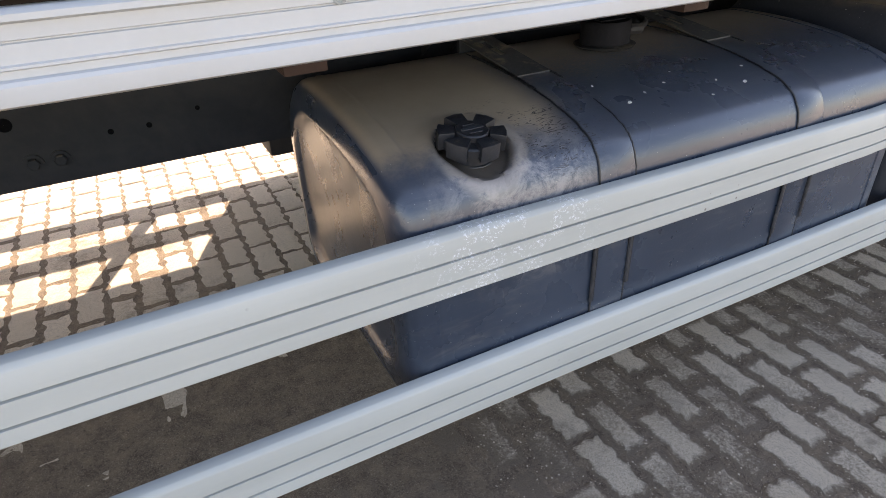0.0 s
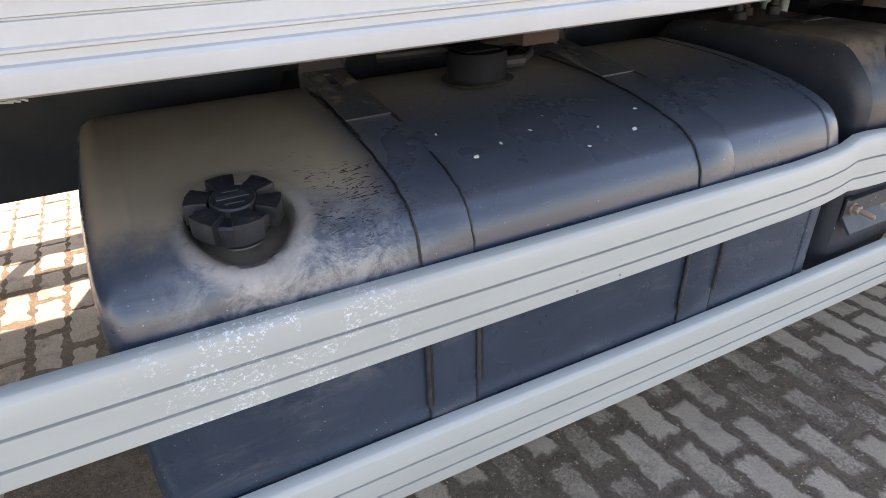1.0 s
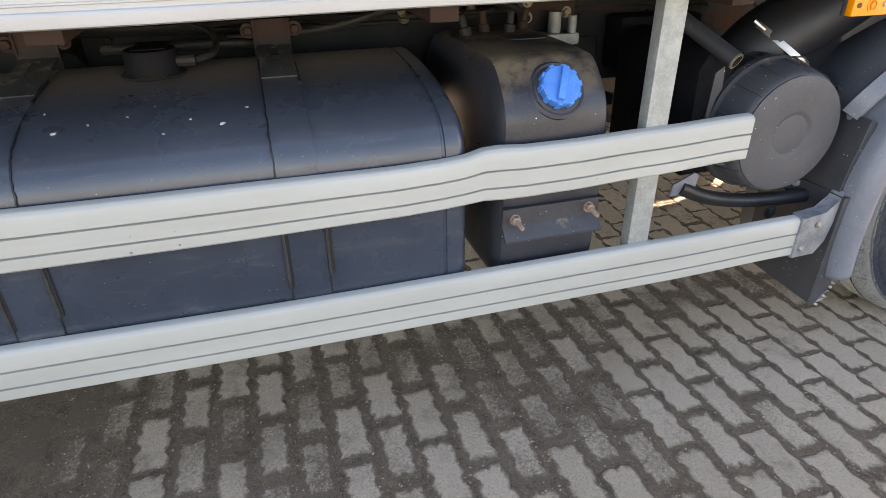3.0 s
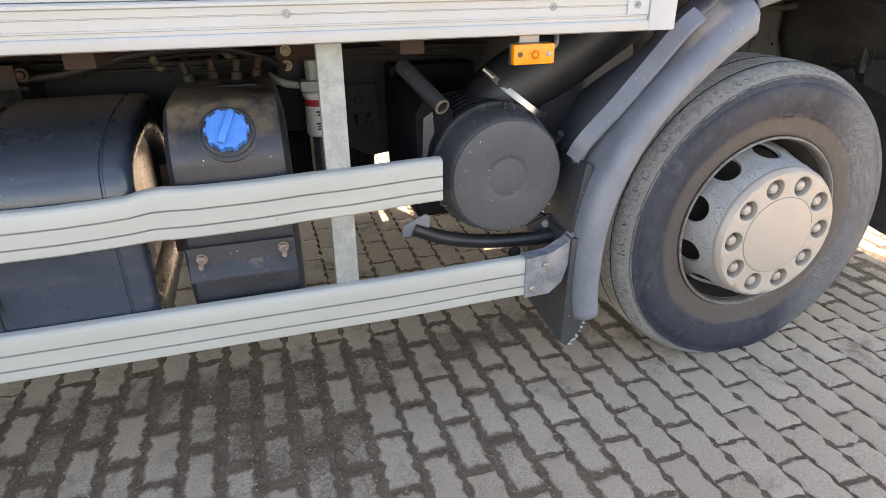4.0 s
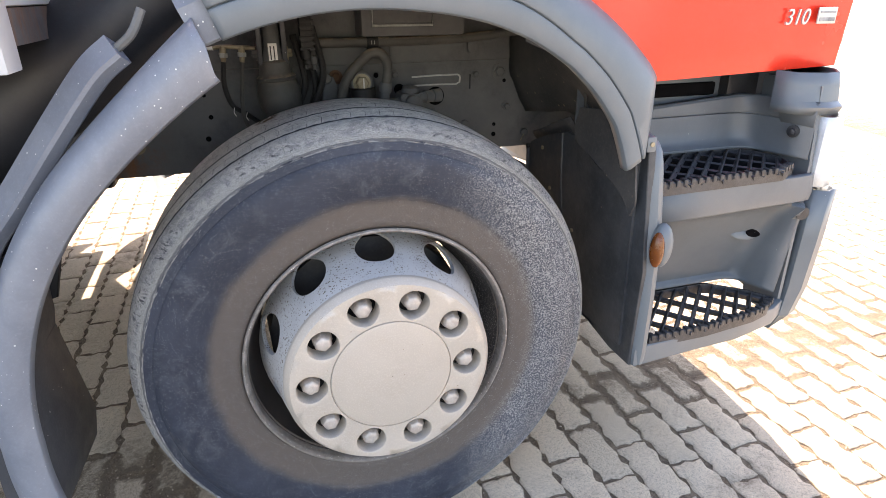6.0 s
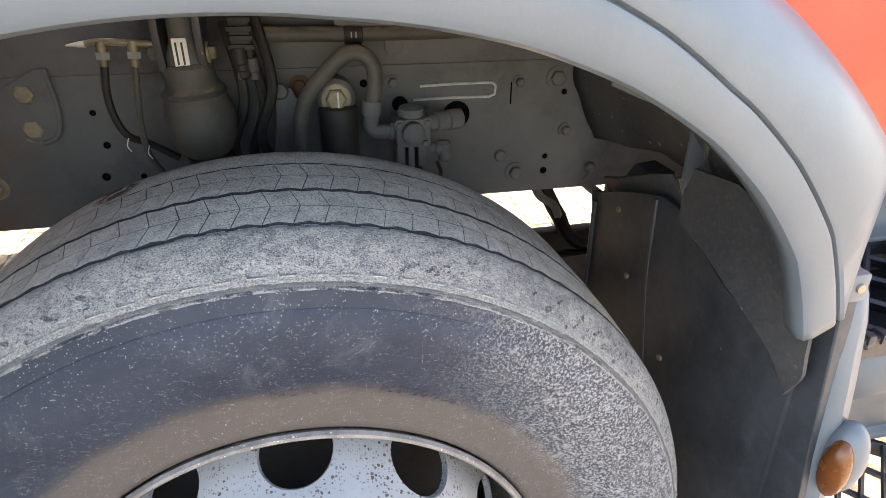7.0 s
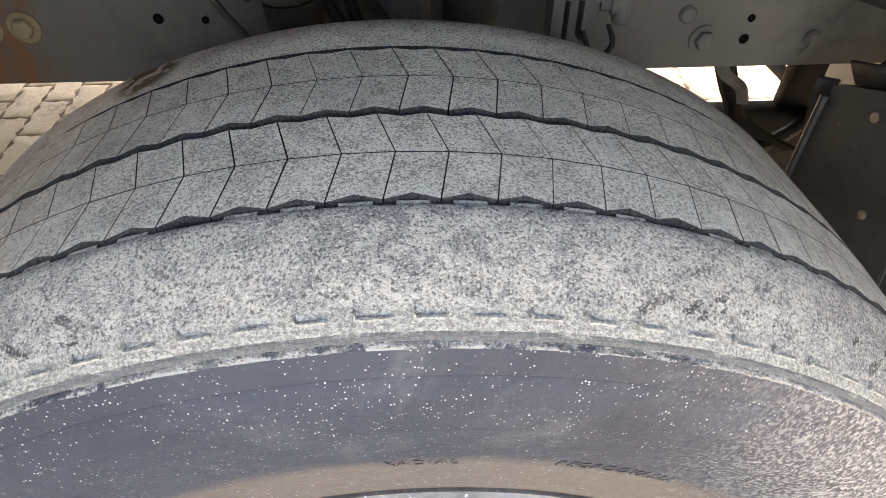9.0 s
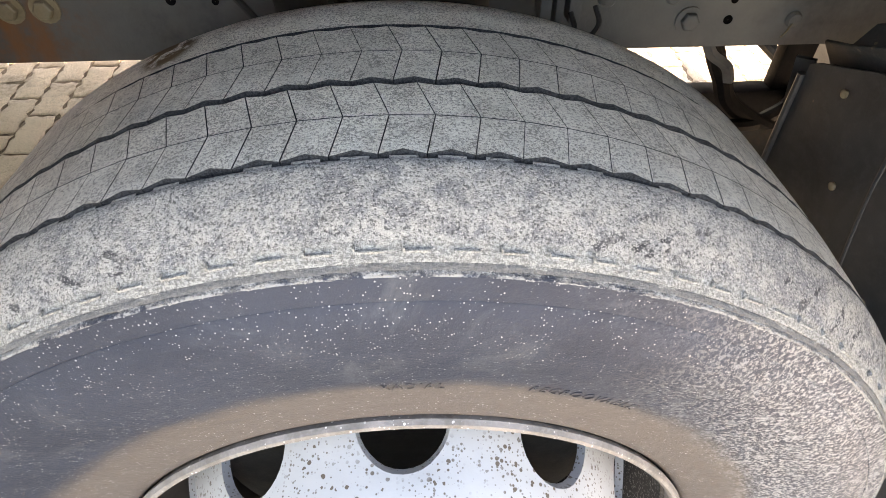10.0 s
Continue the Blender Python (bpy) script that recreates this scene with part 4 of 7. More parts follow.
for x0, x1 in ((-2.773, -2.690), (-2.233, -2.150)):
    part("tank_strap", strap(x0, x1), M_TANK, fuel_tank, "flat tank strap with ragged sealing along its edges")
for x0, x1 in ((-2.773, -2.690), (-2.233, -2.150)):
    # slotted top lug rising to the chassis bracket
    lug = bmesh.new()
    zz = lambda y: 0.9372 + max(0.0, y - 0.29) * 0.135
    cs = (x0 + 0.001, x0 + 0.033, x1 - 0.033, x1 - 0.001)
    ys = (0.30, 0.36, 0.418, 0.512, 0.548)
    lv = [[lug.verts.new((x, y, zz(y))) for x in cs] for y in ys]
    for a in range(4):
        for b in range(3):
            if not (a == 2 and b == 1):
                lug.faces.new((lv[a][b], lv[a][b + 1], lv[a + 1][b + 1], lv[a + 1][b]))
    bmesh.ops.recalc_face_normals(lug, faces=lug.faces)
    if sum(f.normal.z for f in lug.faces) < 0:
        bmesh.ops.reverse_faces(lug, faces=lug.faces)
    top = bmesh.ops.extrude_face_region(lug, geom=list(lug.faces))
    for v in top["geom"]:
        if isinstance(v, bmesh.types.BMVert):
            v.co.z += 0.003
    part("strap_lug", lug, M_LINER, fuel_tank)
    part("strap_bracket", box(x0 - 0.006, x1 + 0.006, 0.535, 0.548, 0.93, 1.035, 0.004), M_CHASSIS, fuel_tank)
    for s in (x0 - 0.004, x1):
        part("strap_bracket", slab([(0.53, 1.035), (0.752, 1.02), (0.752, 0.90), (0.68, 0.95), (0.53, 0.985)], s, s + 0.006, "yz"), M_CHASSIS, fuel_tank)
    for s in (x0 - 0.016, x1 + 0.018):
        part("strap_bolt", bolt((s, 0.540, 1.008), (0, -1, 0), 0.011, 0.016), M_CHASSIS, fuel_tank)
# sealing beads, thin ridges along the strap edges
random.seed(4)
for x, f0, f1 in ((-2.774, 0.04, 0.33), (-2.689, 0.13, 0.30), (-2.689, 0.42, 0.72), (-2.774, 0.33, 1.0), (-2.234, 0.04, 0.72), (-2.150, 0.12, 0.30), (-2.234, 0.76, 1.0), (-2.689, 0.80, 0.98), (-2.150, 0.80, 0.98)):
    pts = [(x + random.uniform(-0.0011, 0.0011), y, z) for y, z in tank_front(f0, f1, 0.0022, 34)]
    bead = tube(pts, 0.0034 if f1 < 0.34 else 0.0019, 6, None, True, 3)
    for v in bead.verts:
        v.co += Vector((0.0011, 0.0004, 0.0004)) * noise.noise(v.co * 160)
    part("sealing_bead", bead, M_SEAL, fuel_tank)


# rubber edge strips standing proud on the flat front, ending short of the bottom
for x in (-2.776, -2.687, -2.237, -2.147):
    front = [(x, y - 0.003, z) for y, z in tank_front(0.35, 1.0, 0.0022, 90) if 0.545 + (0.02 if x > -2.2 or x == -2.687 else 0.0) < z < 0.80]
    strip = tube(front, 0.0040, 8, None, True, 3)
    for v in strip.verts:
        v.co += Vector((0.0012, 0.0006, 0.0)) * noise.noise(v.co * 90)
    part("edge_strip", strip, M_STEPDARK, fuel_tank)
    part("edge_strip", tube([(p[0] + 0.0055, p[1] + 0.002, p[2]) for p in front], 0.0035, 6, None, True, 3), M_SEAL, fuel_tank)


CAP_M = aim((CAP_C.x, CAP_C.y, 0.888), (0.0, -0.20, 1.0))


def filler_cap():
    """Screw cap: stepped skirt, low disc on top."""
    bm = lathe([(0.040, -0.035), (0.040, 0.010), (0.050, 0.014), (0.050, 0.027), (0.047, 0.030), (0.030, 0.031)], CAP_M, 48)
    return lathe([(0.029, 0.030), (0.029, 0.0405), (0.027, 0.0425), (0.001, 0.043)], CAP_M, 40, bm, False)


fcap = part("filler_cap", filler_cap(), M_CAP, fuel_tank, "black lobed plastic filler cap")
for i in range(6):
    lobe = slab([(0.0295, -0.0125), (0.0565, -0.0185), (0.0585, -0.010), (0.0590, 0.0), (0.0585, 0.010), (0.0565, 0.0185), (0.0295, 0.0125)], 0.010, 0.0400, "xy", None, 0.0018)
    bmesh.ops.transform(lobe, matrix=CAP_M @ Matrix.Rotation(i * math.pi / 3 + 0.62, 4, "Z"), verts=lobe.verts)
    part("cap_lobe", lobe, M_CAP, fcap)
bm = bmesh.new()
box(-0.020, 0.020, -0.0035, 0.0035, 0.0425, 0.0442, 0, bm, CAP_M)
box(-0.010, 0.010, 0.012, 0.0145, 0.0425, 0.0438, 0, bm, CAP_M)
box(-0.012, 0.012, -0.015, -0.0125, 0.0425, 0.0438, 0, bm, CAP_M)
part("embossed_bar", bm, M_PLASTIC, fcap)
part("filler_neck", lathe([(0.046, -0.050), (0.046, -0.010), (0.044, -0.007), (0.040, -0.007)], CAP_M, 40), M_CAP, fuel_tank)
# stone chips in the paint
for i, (x, y) in enumerate(((-2.546, 0.124), (-2.569, 0.146), (-2.626, 0.126), (-2.696, 0.123), (-2.320, 0.110), (-2.45, 0.20), (-2.38, 0.135), (-2.50, 0.165), (-2.605, 0.098), (-2.43, 0.095), (-2.705, 0.155), (-2.27, 0.165), (-2.655, 0.205))):
    sec = tank_section()
    z = min(((abs(p - y), q) for p, q in sec[10:80]))[1]
    chip = slab([(-0.005, -0.001), (-0.002, 0.003), (0.003, 0.0025), (0.0055, -0.0005), (0.001, -0.003)], -0.0004, 0.0009, "xy")
    s = (1.0, 0.8, 1.1, 1.1, 1.2, 0.5, 0.6, 0.8, 0.6, 0.7, 0.8, 0.9, 0.6)[i]
    bmesh.ops.transform(chip, matrix=aim((x, y, z), (0, -0.35, 1)) @ Matrix.Rotation(1.7 * i, 4, "Z") @ Matrix.Diagonal((s, s, 1, 1)), verts=chip.verts)
    part("paint_chip", chip, M_LABEL, fuel_tank)
# level sender with its plug and hose
part("sender_flange", lathe([(0.066, 0), (0.072, 0.006), (0.062, 0.009)], aim((-2.466, 0.395, 0.945), (0, 0, 1)), 36), M_HOSE, fuel_tank)
bm = lathe([(0.058, 0.0), (0.058, 0.046), (0.054, 0.052)], aim((-2.466, 0.395, 0.952), (0, 0, 1)), 36)
box(-2.502, -2.430, 0.37, 0.47, 1.000, 1.007, 0.002, bm)
sender = part("level_sender", bm, M_MATTE, fuel_tank, "black round tank sender housing")
part("sender_plug", tube([(-2.415, 0.385, 0.975), (-2.385, 0.380, 0.975), (-2.372, 0.380, 0.975)], 0.013, 10, None, False), M_HOSE, fuel_tank)
part("sender_hose", tube([(-2.372, 0.380, 0.975), (-2.33, 0.42, 0.985), (-2.34, 0.55, 1.01), (-2.45, 0.66, 1.03), (-2.6, 0.72, 1.03)], 0.008, 8), M_HOSE, fuel_tank)


# ---- urea tank ----
def urea_mesh():
    prof = [(0.70, 0.44), (0.70, 0.985), (0.16, 0.985), (0.115, 0.974), (0.055, 0.915), (0.036, 0.870), (0.034, 0.82), (0.034, 0.51), (0.055, 0.455), (0.09, 0.44)]
    prof = smooth_profile(prof)
    rows = []
    for x, k in ((-1.752, 0.045), (-1.747, 0.022), (-1.735, 0.006), (-1.715, 0.0), (-1.62, -0.002), (-1.51, 0.0), (-1.490, 0.006), (-1.478, 0.022), (-1.473, 0.045)):
        cy, cz = 0.38, 0.72
        rows.append([(x, y + (cy - y) * k / 0.35, z + (cz - z) * k / 0.28) for y, z in prof])
    bm = grid(rows, None, True)
    bm.verts.ensure_lookup_table()
    n = len(prof)
    bm.faces.new([bm.verts[i] for i in range(n)])
    bm.faces.new([bm.verts[(len(rows) - 1) * n + i] for i in range(n)])
    return bm


def smooth_profile(p):
    """Corner-cut a closed outline twice."""
    for _ in range(2):
        q = []
        for a, b in zip(p, p[1:] + p[:1]):
            q += [(a[0] * 0.8 + b[0] * 0.2, a[1] * 0.8 + b[1] * 0.2), (a[0] * 0.2 + b[0] * 0.8, a[1] * 0.2 + b[1] * 0.8)]
        p = q
    return p


M_UREA = worn("urea_tank_plastic", (0.022, 0.025, 0.032), (0.032, 0.035, 0.043), 0.36, 0, 5, 160, 0.12, (SPECK, 75, 0.13), (0.24, 0.185, 0.125), 0.5)
urea = part("urea_tank", urea_mesh(), M_UREA, truck, "black plastic urea tank with blue cap and dusty top")
UD = Vector((0.0, -0.70, 0.55)).normalized()
um = aim(Vector((-1.608, 0.067, 0.916)), UD)
part("cap_collar", lathe([(0.066, -0.010), (0.068, 0.002), (0.062, 0.008), (0.056, 0.006), (0.052, 0.010), (0.046, 0.010)], um, 40), M_PLASTIC, urea)
bm = lathe([(0.043, 0.006), (0.045, 0.010), (0.045, 0.030), (0.042, 0.034)], um, 40)
box(-0.040, 0.040, -0.008, 0.008, 0.030, 0.045, 0.003, bm, um @ Matrix.Rotation(1.2, 4, "Z"))
part("blue_cap", bm, M_BLUE, urea, "bright blue urea filler cap")
for i in range(10):
    part("cap_grip", box(0.040, 0.049, -0.006, 0.006, 0.008, 0.032, 0.002, None, um @ Matrix.Rotation(i * math.pi / 5, 4, "Z")), M_BLUE, urea)
part("rim_mark", box(-1.63, -1.53, 0.30, 0.36, 0.986, 0.988, 0.0005), M_PLASTIC, urea)
# retaining bracket with two studs
bk = slab([(0.033, 0.662), (0.016, 0.664), (0.016, 0.661), (0.029, 0.658), (0.029, 0.615), (0.003, 0.586), (0.004, 0.580), (0.007, 0.580), (0.033, 0.610)], -1.740, -1.490, "yz", None, 0.0008)
ubr = part("retaining_bracket", bk, M_PLASTIC, urea, "folded black bracket with two studs")
for x, z in ((-1.709, 0.630), (-1.518, 0.637)):
    part("bracket_stud", bolt((x, 0.029, z), (0, -1, 0.1), 0.010, 0.018, 1.35), M_RUSTPALE, urea)
    part("stud_end", lathe([(0.006, 0), (0.006, 0.030), (0.004, 0.033)], aim((x, 0.012, z + 0.001), (0, -1, -0.12)), 10), M_RUSTPALE, urea)
part("tank_tie", box(-1.800, -1.768, 0.28, 0.286, 0.55, 0.80, 0.002), M_RUST, urea, "brown dusty tie plate beside the urea tank")
for i, (x, y) in enumerate(((-1.70, 0.42), (-1.64, 0.45), (-1.58, 0.42), (-1.53, 0.46))):
    part("pipe_union", lathe([(0.016, 0), (0.016, 0.02), (0.010, 0.024), (0.010, 0.05), (0.013, 0.055)], aim((x, y, 0.983), (0.2 * (i - 1.5), 0.1, 1)), 12), (M_HOSE, M_CHASSIS)[i % 2], urea)

# ---- fuel filter ----
filt = part("fuel_filter", lathe([(0.040, 0.770), (0.046, 0.776), (0.046, 0.892), (0.050, 0.896), (0.050, 0.908), (0.034, 0.914)], Matrix.Translation((-1.345, 0.600, 0)), 32), M_LABEL, truck, "white screw-on fuel filter with red label")
part("label_band", lathe([(0.0466, 0.868), (0.0466, 0.889)], Matrix.Translation((-1.345, 0.600, 0)), 32, None, False), M_REDLABEL, filt)
for i, (z, w) in enumerate(((0.852, 0.030), (0.842, 0.022), (0.815, 0.034), (0.806, 0.026), (0.797, 0.030))):
    part("print_bar", box(-1.345 - w / 2, -1.345 + w / 2, 0.5525, 0.5535, z - 0.003, z + 0.003), M_INK, filt)
bm = box(-1.40, -1.29, 0.565, 0.64, 0.912, 0.945, 0.006)
lathe([(0.020, 0), (0.020, 0.06)], aim((-1.36, 0.60, 0.945), (0, 0, 1)), 14, bm)
lathe([(0.013, 0), (0.013, 0.05)], aim((-1.31, 0.58, 0.945), (0, 0, 1)), 12, bm)
tube([(-1.40, 0.60, 0.93), (-1.45, 0.60, 0.94), (-1.49, 0.63, 0.96)], 0.012, 8, bm)
part("filter_head", bm, M_GALV, filt, "cast filter head with unions")
part("water_bowl", lathe([(0.020, 0.625), (0.036, 0.635), (0.040, 0.66), (0.040, 0.768)], Matrix.Translation((-1.345, 0.600, 0)), 10), M_PLASTIC, filt)
part("filter_bracket", box(-1.46, -1.27, 0.648, 0.656, 0.93, 1.05, 0.003), M_CHASSIS, filt)
for x, z in ((-1.43, 0.985), (-1.30, 0.995), (-1.43, 1.03)):
    part("bracket_bolt", bolt((x, 0.648, z), (0, -1, 0), 0.010, 0.012), M_BOLT, filt)

# ---- air filter ----
FC = Vector((-0.905, 0.075, 0.738))
fm = aim(FC, (0, -1, 0))
af = lathe([(0.150, -0.52), (0.164, -0.50), (0.164, -0.135), (0.180, -0.132), (0.186, -0.124), (0.186, -0.104), (0.180, -0.097), (0.178, -0.092), (0.175, -0.060), (0.166, -0.020), (0.160, -0.006), (0.152, -0.001)], fm, 72)
air = part("air_filter", af, M_FILTER, truck, "black round air filter housing with speckled cover")
bm = lathe([(0.157, -0.012), (0.156, 0.0005), (0.148, 0.003), (0.066, 0.0045), (0.061, 0.0035), (0.052, -0.0015), (0.030, -0.0050), (0.002, -0.0060)], fm, 72)
part("filter_cover", bm, M_FILTER, air, "domed cover with shallow centre disc")
for i in range(14):
    a = 2 * math.pi * (i + 0.3) / 14
    q = fm @ Matrix.Rotation(a, 4, "Z")
    part("cover_rib", slab([(0.150, -0.095), (0.1815, -0.095), (0.1790, -0.060), (0.1700, -0.020), (0.1620, -0.005), (0.150, -0.006)], -0.0022, 0.0022, "xz", None, 0.0008), M_FILTER, air).matrix_basis = q
for i in range(9):
    q = fm @ Matrix.Translation((0, 0, -0.13 - 0.035 * i))
    part("housing_rib", lathe([(0.160, -0.003), (0.168, -0.003), (0.168, 0.003), (0.160, 0.003)], q, 60, None, False), M_PLASTIC, air)
for a in (86, 200, 320):
    d = Vector((math.cos(radians(a)), 0, math.sin(radians(a))))
    p = FC + d * 0.180 + Vector((0, 0.05, 0))
    s = Vector((-d.z, 0, d.x))
    part("spring_clip", tube([p - s * 0.014 + Vector((0, -0.02, 0)), p - s * 0.012 + d * 0.012, p - s * 0.006 + d * 0.006 + Vector((0, 0.02, 0)), p + s * 0.006 + d * 0.006 + Vector((0, 0.02, 0)), p + s * 0.012 + d * 0.012, p + s * 0.014 + Vector((0, -0.02, 0))], 0.0022, 6), M_STEEL, air)
# rear body box of the filter, grid of the inlet, drain tube
part("inlet_box", slab([(-1.125, 0.60), (-1.13, 0.90), (-1.10, 0.945), (-1.055, 0.955), (-1.02, 0.90), (-1.03, 0.60)], 0.20, 0.60, "xz", None, 0.008), M_MATTE, air)
bm = bmesh.new()
for i in range(6):
    a = radians(62 + 13 * i)
    c, s = math.cos(a), math.sin(a)
    box(FC.x + 0.176 * c - 0.002, FC.x + 0.176 * c + 0.002, 0.17, 0.42, FC.z + 0.176 * s - 0.004, FC.z + 0.176 * s + 0.004, 0, bm)
for i in range(7):
    y = 0.18 + 0.038 * i
    pts = [(FC.x + 0.179 * math.cos(radians(a)), y, FC.z + 0.179 * math.sin(radians(a))) for a in range(55, 136, 10)]
    tube(pts, 0.0028, 5, bm, True, 2)
part("inlet_grid", bm, M_STEPDARK, air)
part("drain_tube", lathe([(0.019, 0), (0.022, 0.004), (0.022, 0.20), (0.017, 0.20), (0.017, 0.01)], aim((-1.069, 0.145, 0.927), (-0.40, 1, 0.52)), 20, None, False), M_PLASTIC, air)
part("drain_lip", lathe([(0.0165, -0.001), (0.0215, -0.001), (0.0215, 0.004), (0.0165, 0.004)], aim((-1.069, 0.144, 0.9265), (-0.40, 1, 0.52)), 20, None, False), M_BOLT, air)
part("tube_hanger", slab([(-1.120, 0.90), (-1.095, 0.915), (-1.09, 0.86), (-1.105, 0.83), (-1.115, 0.78), (-1.125, 0.79)], 0.150, 0.154, "xz"), M_PLASTIC, air)
support = part("support_tube", tube([(-1.155, 0.16, 0.585), (-1.06, 0.155, 0.545), (-0.95, 0.15, 0.522), (-0.84, 0.14, 0.515), (-0.712, 0.13, 0.515)], 0.021, 14), M_CAP, truck, "black tubular air filter support")
part("support_lug", slab([(-1.190, 0.565), (-1.185, 0.600), (-1.120, 0.628), (-1.105, 0.620), (-1.112, 0.565)], 0.150, 0.157, "xz", None, 0.002), M_FENDER, support)
part("support_lug", slab([(-0.80, 0.545), (-0.70, 0.585), (-0.695, 0.50), (-0.72, 0.49)], 0.165, 0.172, "xz", None, 0.002), M_PLASTIC, support)
part("support_bolt", bolt((-0.735, 0.165, 0.545), (0, -1, 0), 0.008, 0.01), M_GALV, support)
part("support_bolt", bolt((-0.855, 0.12, 0.485), (0, -1, 0), 0.012, 0.01), M_CHASSIS, support)
# intake duct rising behind the mudguard, with its steel clamp
duct = part("intake_duct", tube([(-0.88, 0.36, 0.84), (-0.80, 0.34, 0.93), (-0.66, 0.32, 1.01), (-0.50, 0.30, 1.12), (-0.36, 0.29, 1.22), (-0.20, 0.29, 1.31)], 0.100, 28), M_DUCT, truck, "black smooth air intake duct with steel clamp")
part("duct_skirt", slab([(-0.74, 1.115), (-0.42, 1.115), (-0.40, 1.00), (-0.52, 0.88), (-0.62, 0.78), (-0.66, 0.62), (-0.735, 0.60), (-0.745, 0.74), (-0.72, 0.80), (-0.70, 0.90), (-0.76, 0.98)], 0.300, 0.312, "xz", None, 0.004), M_DUCT, duct)
part("skirt_lip", tube([(-0.728, 0.12, 0.836), (-0.735, 0.15, 0.80), (-0.722, 0.18, 0.765), (-0.69, 0.20, 0.75)], 0.010, 8), M_DUCT, duct)
clamp_pts = [(-0.884, 0.300, 0.985), (-0.865, 0.272, 0.964), (-0.841, 0.250, 0.941), (-0.798, 0.226, 0.906), (-0.756, 0.222, 0.875), (-0.71, 0.26, 0.858)]
part("duct_clamp", tube(clamp_pts, 0, 4, None, True, 8, [(-0.009, -0.0012), (0.009, -0.0012), (0.009, 0.0012), (-0.009, 0.0012)]), M_STEEL, duct, "bright steel hose clamp")
part("clamp_screw", tube([(-0.894, 0.305, 0.994), (-0.872, 0.282, 0.972)], 0.007, 8, None, False), M_STEEL, duct)

# ---- side marker lamp ----
lamp = part("side_marker_lamp", box(-0.950, -0.845, -0.038, -0.018, 1.050, 1.097, 0.005), M_AMBER, truck, "orange rectangular side marker lamp")
part("lamp_base", box(-0.951, -0.844, -0.018, -0.008, 1.049, 1.098, 0.003), M_PLASTIC, lamp)
part("lamp_bracket", box(-0.925, -0.875, -0.012, -0.006, 1.09, 1.148, 0.001), M_FLANGE, lamp)
for x in (-0.934, -0.860):
    part("lamp_screw", lathe([(0.006, 0), (0.006, 0.002), (0.003, 0.0025)], aim((x, -0.038, 1.074), (0, -1, 0)), 14), (M_RUST if x < -0.9 else M_GALV), lamp)
part("reflex_ring", lathe([(0.014, 0), (0.014, 0.0015), (0.011, 0.002), (0.010, 0.0), (0.006, 0.0), (0.005, 0.003)], aim((-0.897, -0.038, 1.073), (0, -1, 0)), 24), M_AMBER, lamp)
part("lamp_cable", tube([(-0.845, -0.012, 1.08), (-0.825, 0.0, 1.09), (-0.815, 0.02, 1.11), (-0.82, 0.06, 1.14)], 0.006, 8), M_ENDCAP, lamp)


# ---- mudguard ----
def sweep_arc(section, a0, a1, n, cx=0.0, cz=AX, lower=0.0):
    """Sweeps (radius, y) pairs round the axle between two angles."""
    rows = []
    for i in range(n + 1):
        a = radians(a0 + (a1 - a0) * i / n)
        rows.append([(cx + r * math.cos(a), y, cz + r * math.sin(a)) for r, y in section])
    return grid(rows)


sec = [(0.644, -0.012), (0.648, -0.026), (0.658, -0.034), (0.675, -0.037), (0.692, -0.032), (0.706, -0.020), (0.714, 0.000), (0.717, 0.03), (0.718, 0.10), (0.718, 0.36)]
mg = sweep_arc(sec, 194.5, 113.5, 60)
# flare the top end outwards where it meets the cab trim
for v in mg.verts:
    a = math.degrees(math.atan2(v.co.z - AX, v.co.x)) % 360
    k = max(0.0, (135 - a) / 22)
    v.co.z += 0.055 * k * k * (1 if math.hypot(v.co.x, v.co.z - AX) > 0.66 else 0.5)
    v.co.y = min(v.co.y, 0.36 - 0.16 * min(1.0, max(0.0, (150 - a) / 20)))
    k2 = max(0.0, (a - 180) / 15)
    v.co.x -= 0.012 * k2
mudguard = part("mudguard", mg, M_FENDER, truck, "grey plastic rear half mudguard, speckled with dried splashes")
sol = mudguard.modifiers.new("thickness", "SOLIDIFY")
sol.thickness, sol.offset = 0.004, 0.0
# stiffening strip beside the mudguard
strip_pts = [(-0.400, 0.030, 1.142), (-0.445, 0.032, 1.105), (-0.52, 0.040, 1.015), (-0.60, 0.052, 0.915), (-0.655, 0.065, 0.850), (-0.682, 0.078, 0.808), (-0.692, 0.095, 0.770)]
part("mudguard_strip", tube(strip_pts, 0, 4, None, True, 6, [(-0.024, -0.013), (0.019, -0.017), (0.024, -0.010), (0.024, 0.012), (0.019, 0.017), (-0.024, 0.013)]), M_FENDER, mudguard)
part("strip_curl", tube([(-0.692, 0.095, 0.770), (-0.675, 0.10, 0.752), (-0.64, 0.11, 0.748), (-0.60, 0.14, 0.765)], 0.012, 8), M_FENDER, mudguard)
part("strip_stay", tube([(-0.405, 0.03, 1.140), (-0.375, 0.02, 1.165), (-0.355, 0.02, 1.20)], 0.007, 8), M_CHASSIS, mudguard)
flap = slab([(-0.725, 0.56), (-0.675, 0.56), (-0.655, 0.33), (-0.672, 0.255), (-0.712, 0.198), (-0.735, 0.215), (-0.73, 0.40)], 0.0, 0.30, "xz", None, 0.003)
for v in flap.verts:
    v.co.x += -0.03 * (1 - v.co.y / 0.3)*0.2 + 0.05 * (v.co.y / 0.3) * (0.5 - v.co.z)
mudflap = part("mud_flap", flap, M_PLASTIC, truck, "black rubber mud flap with frayed pale edge")
random.seed(8)
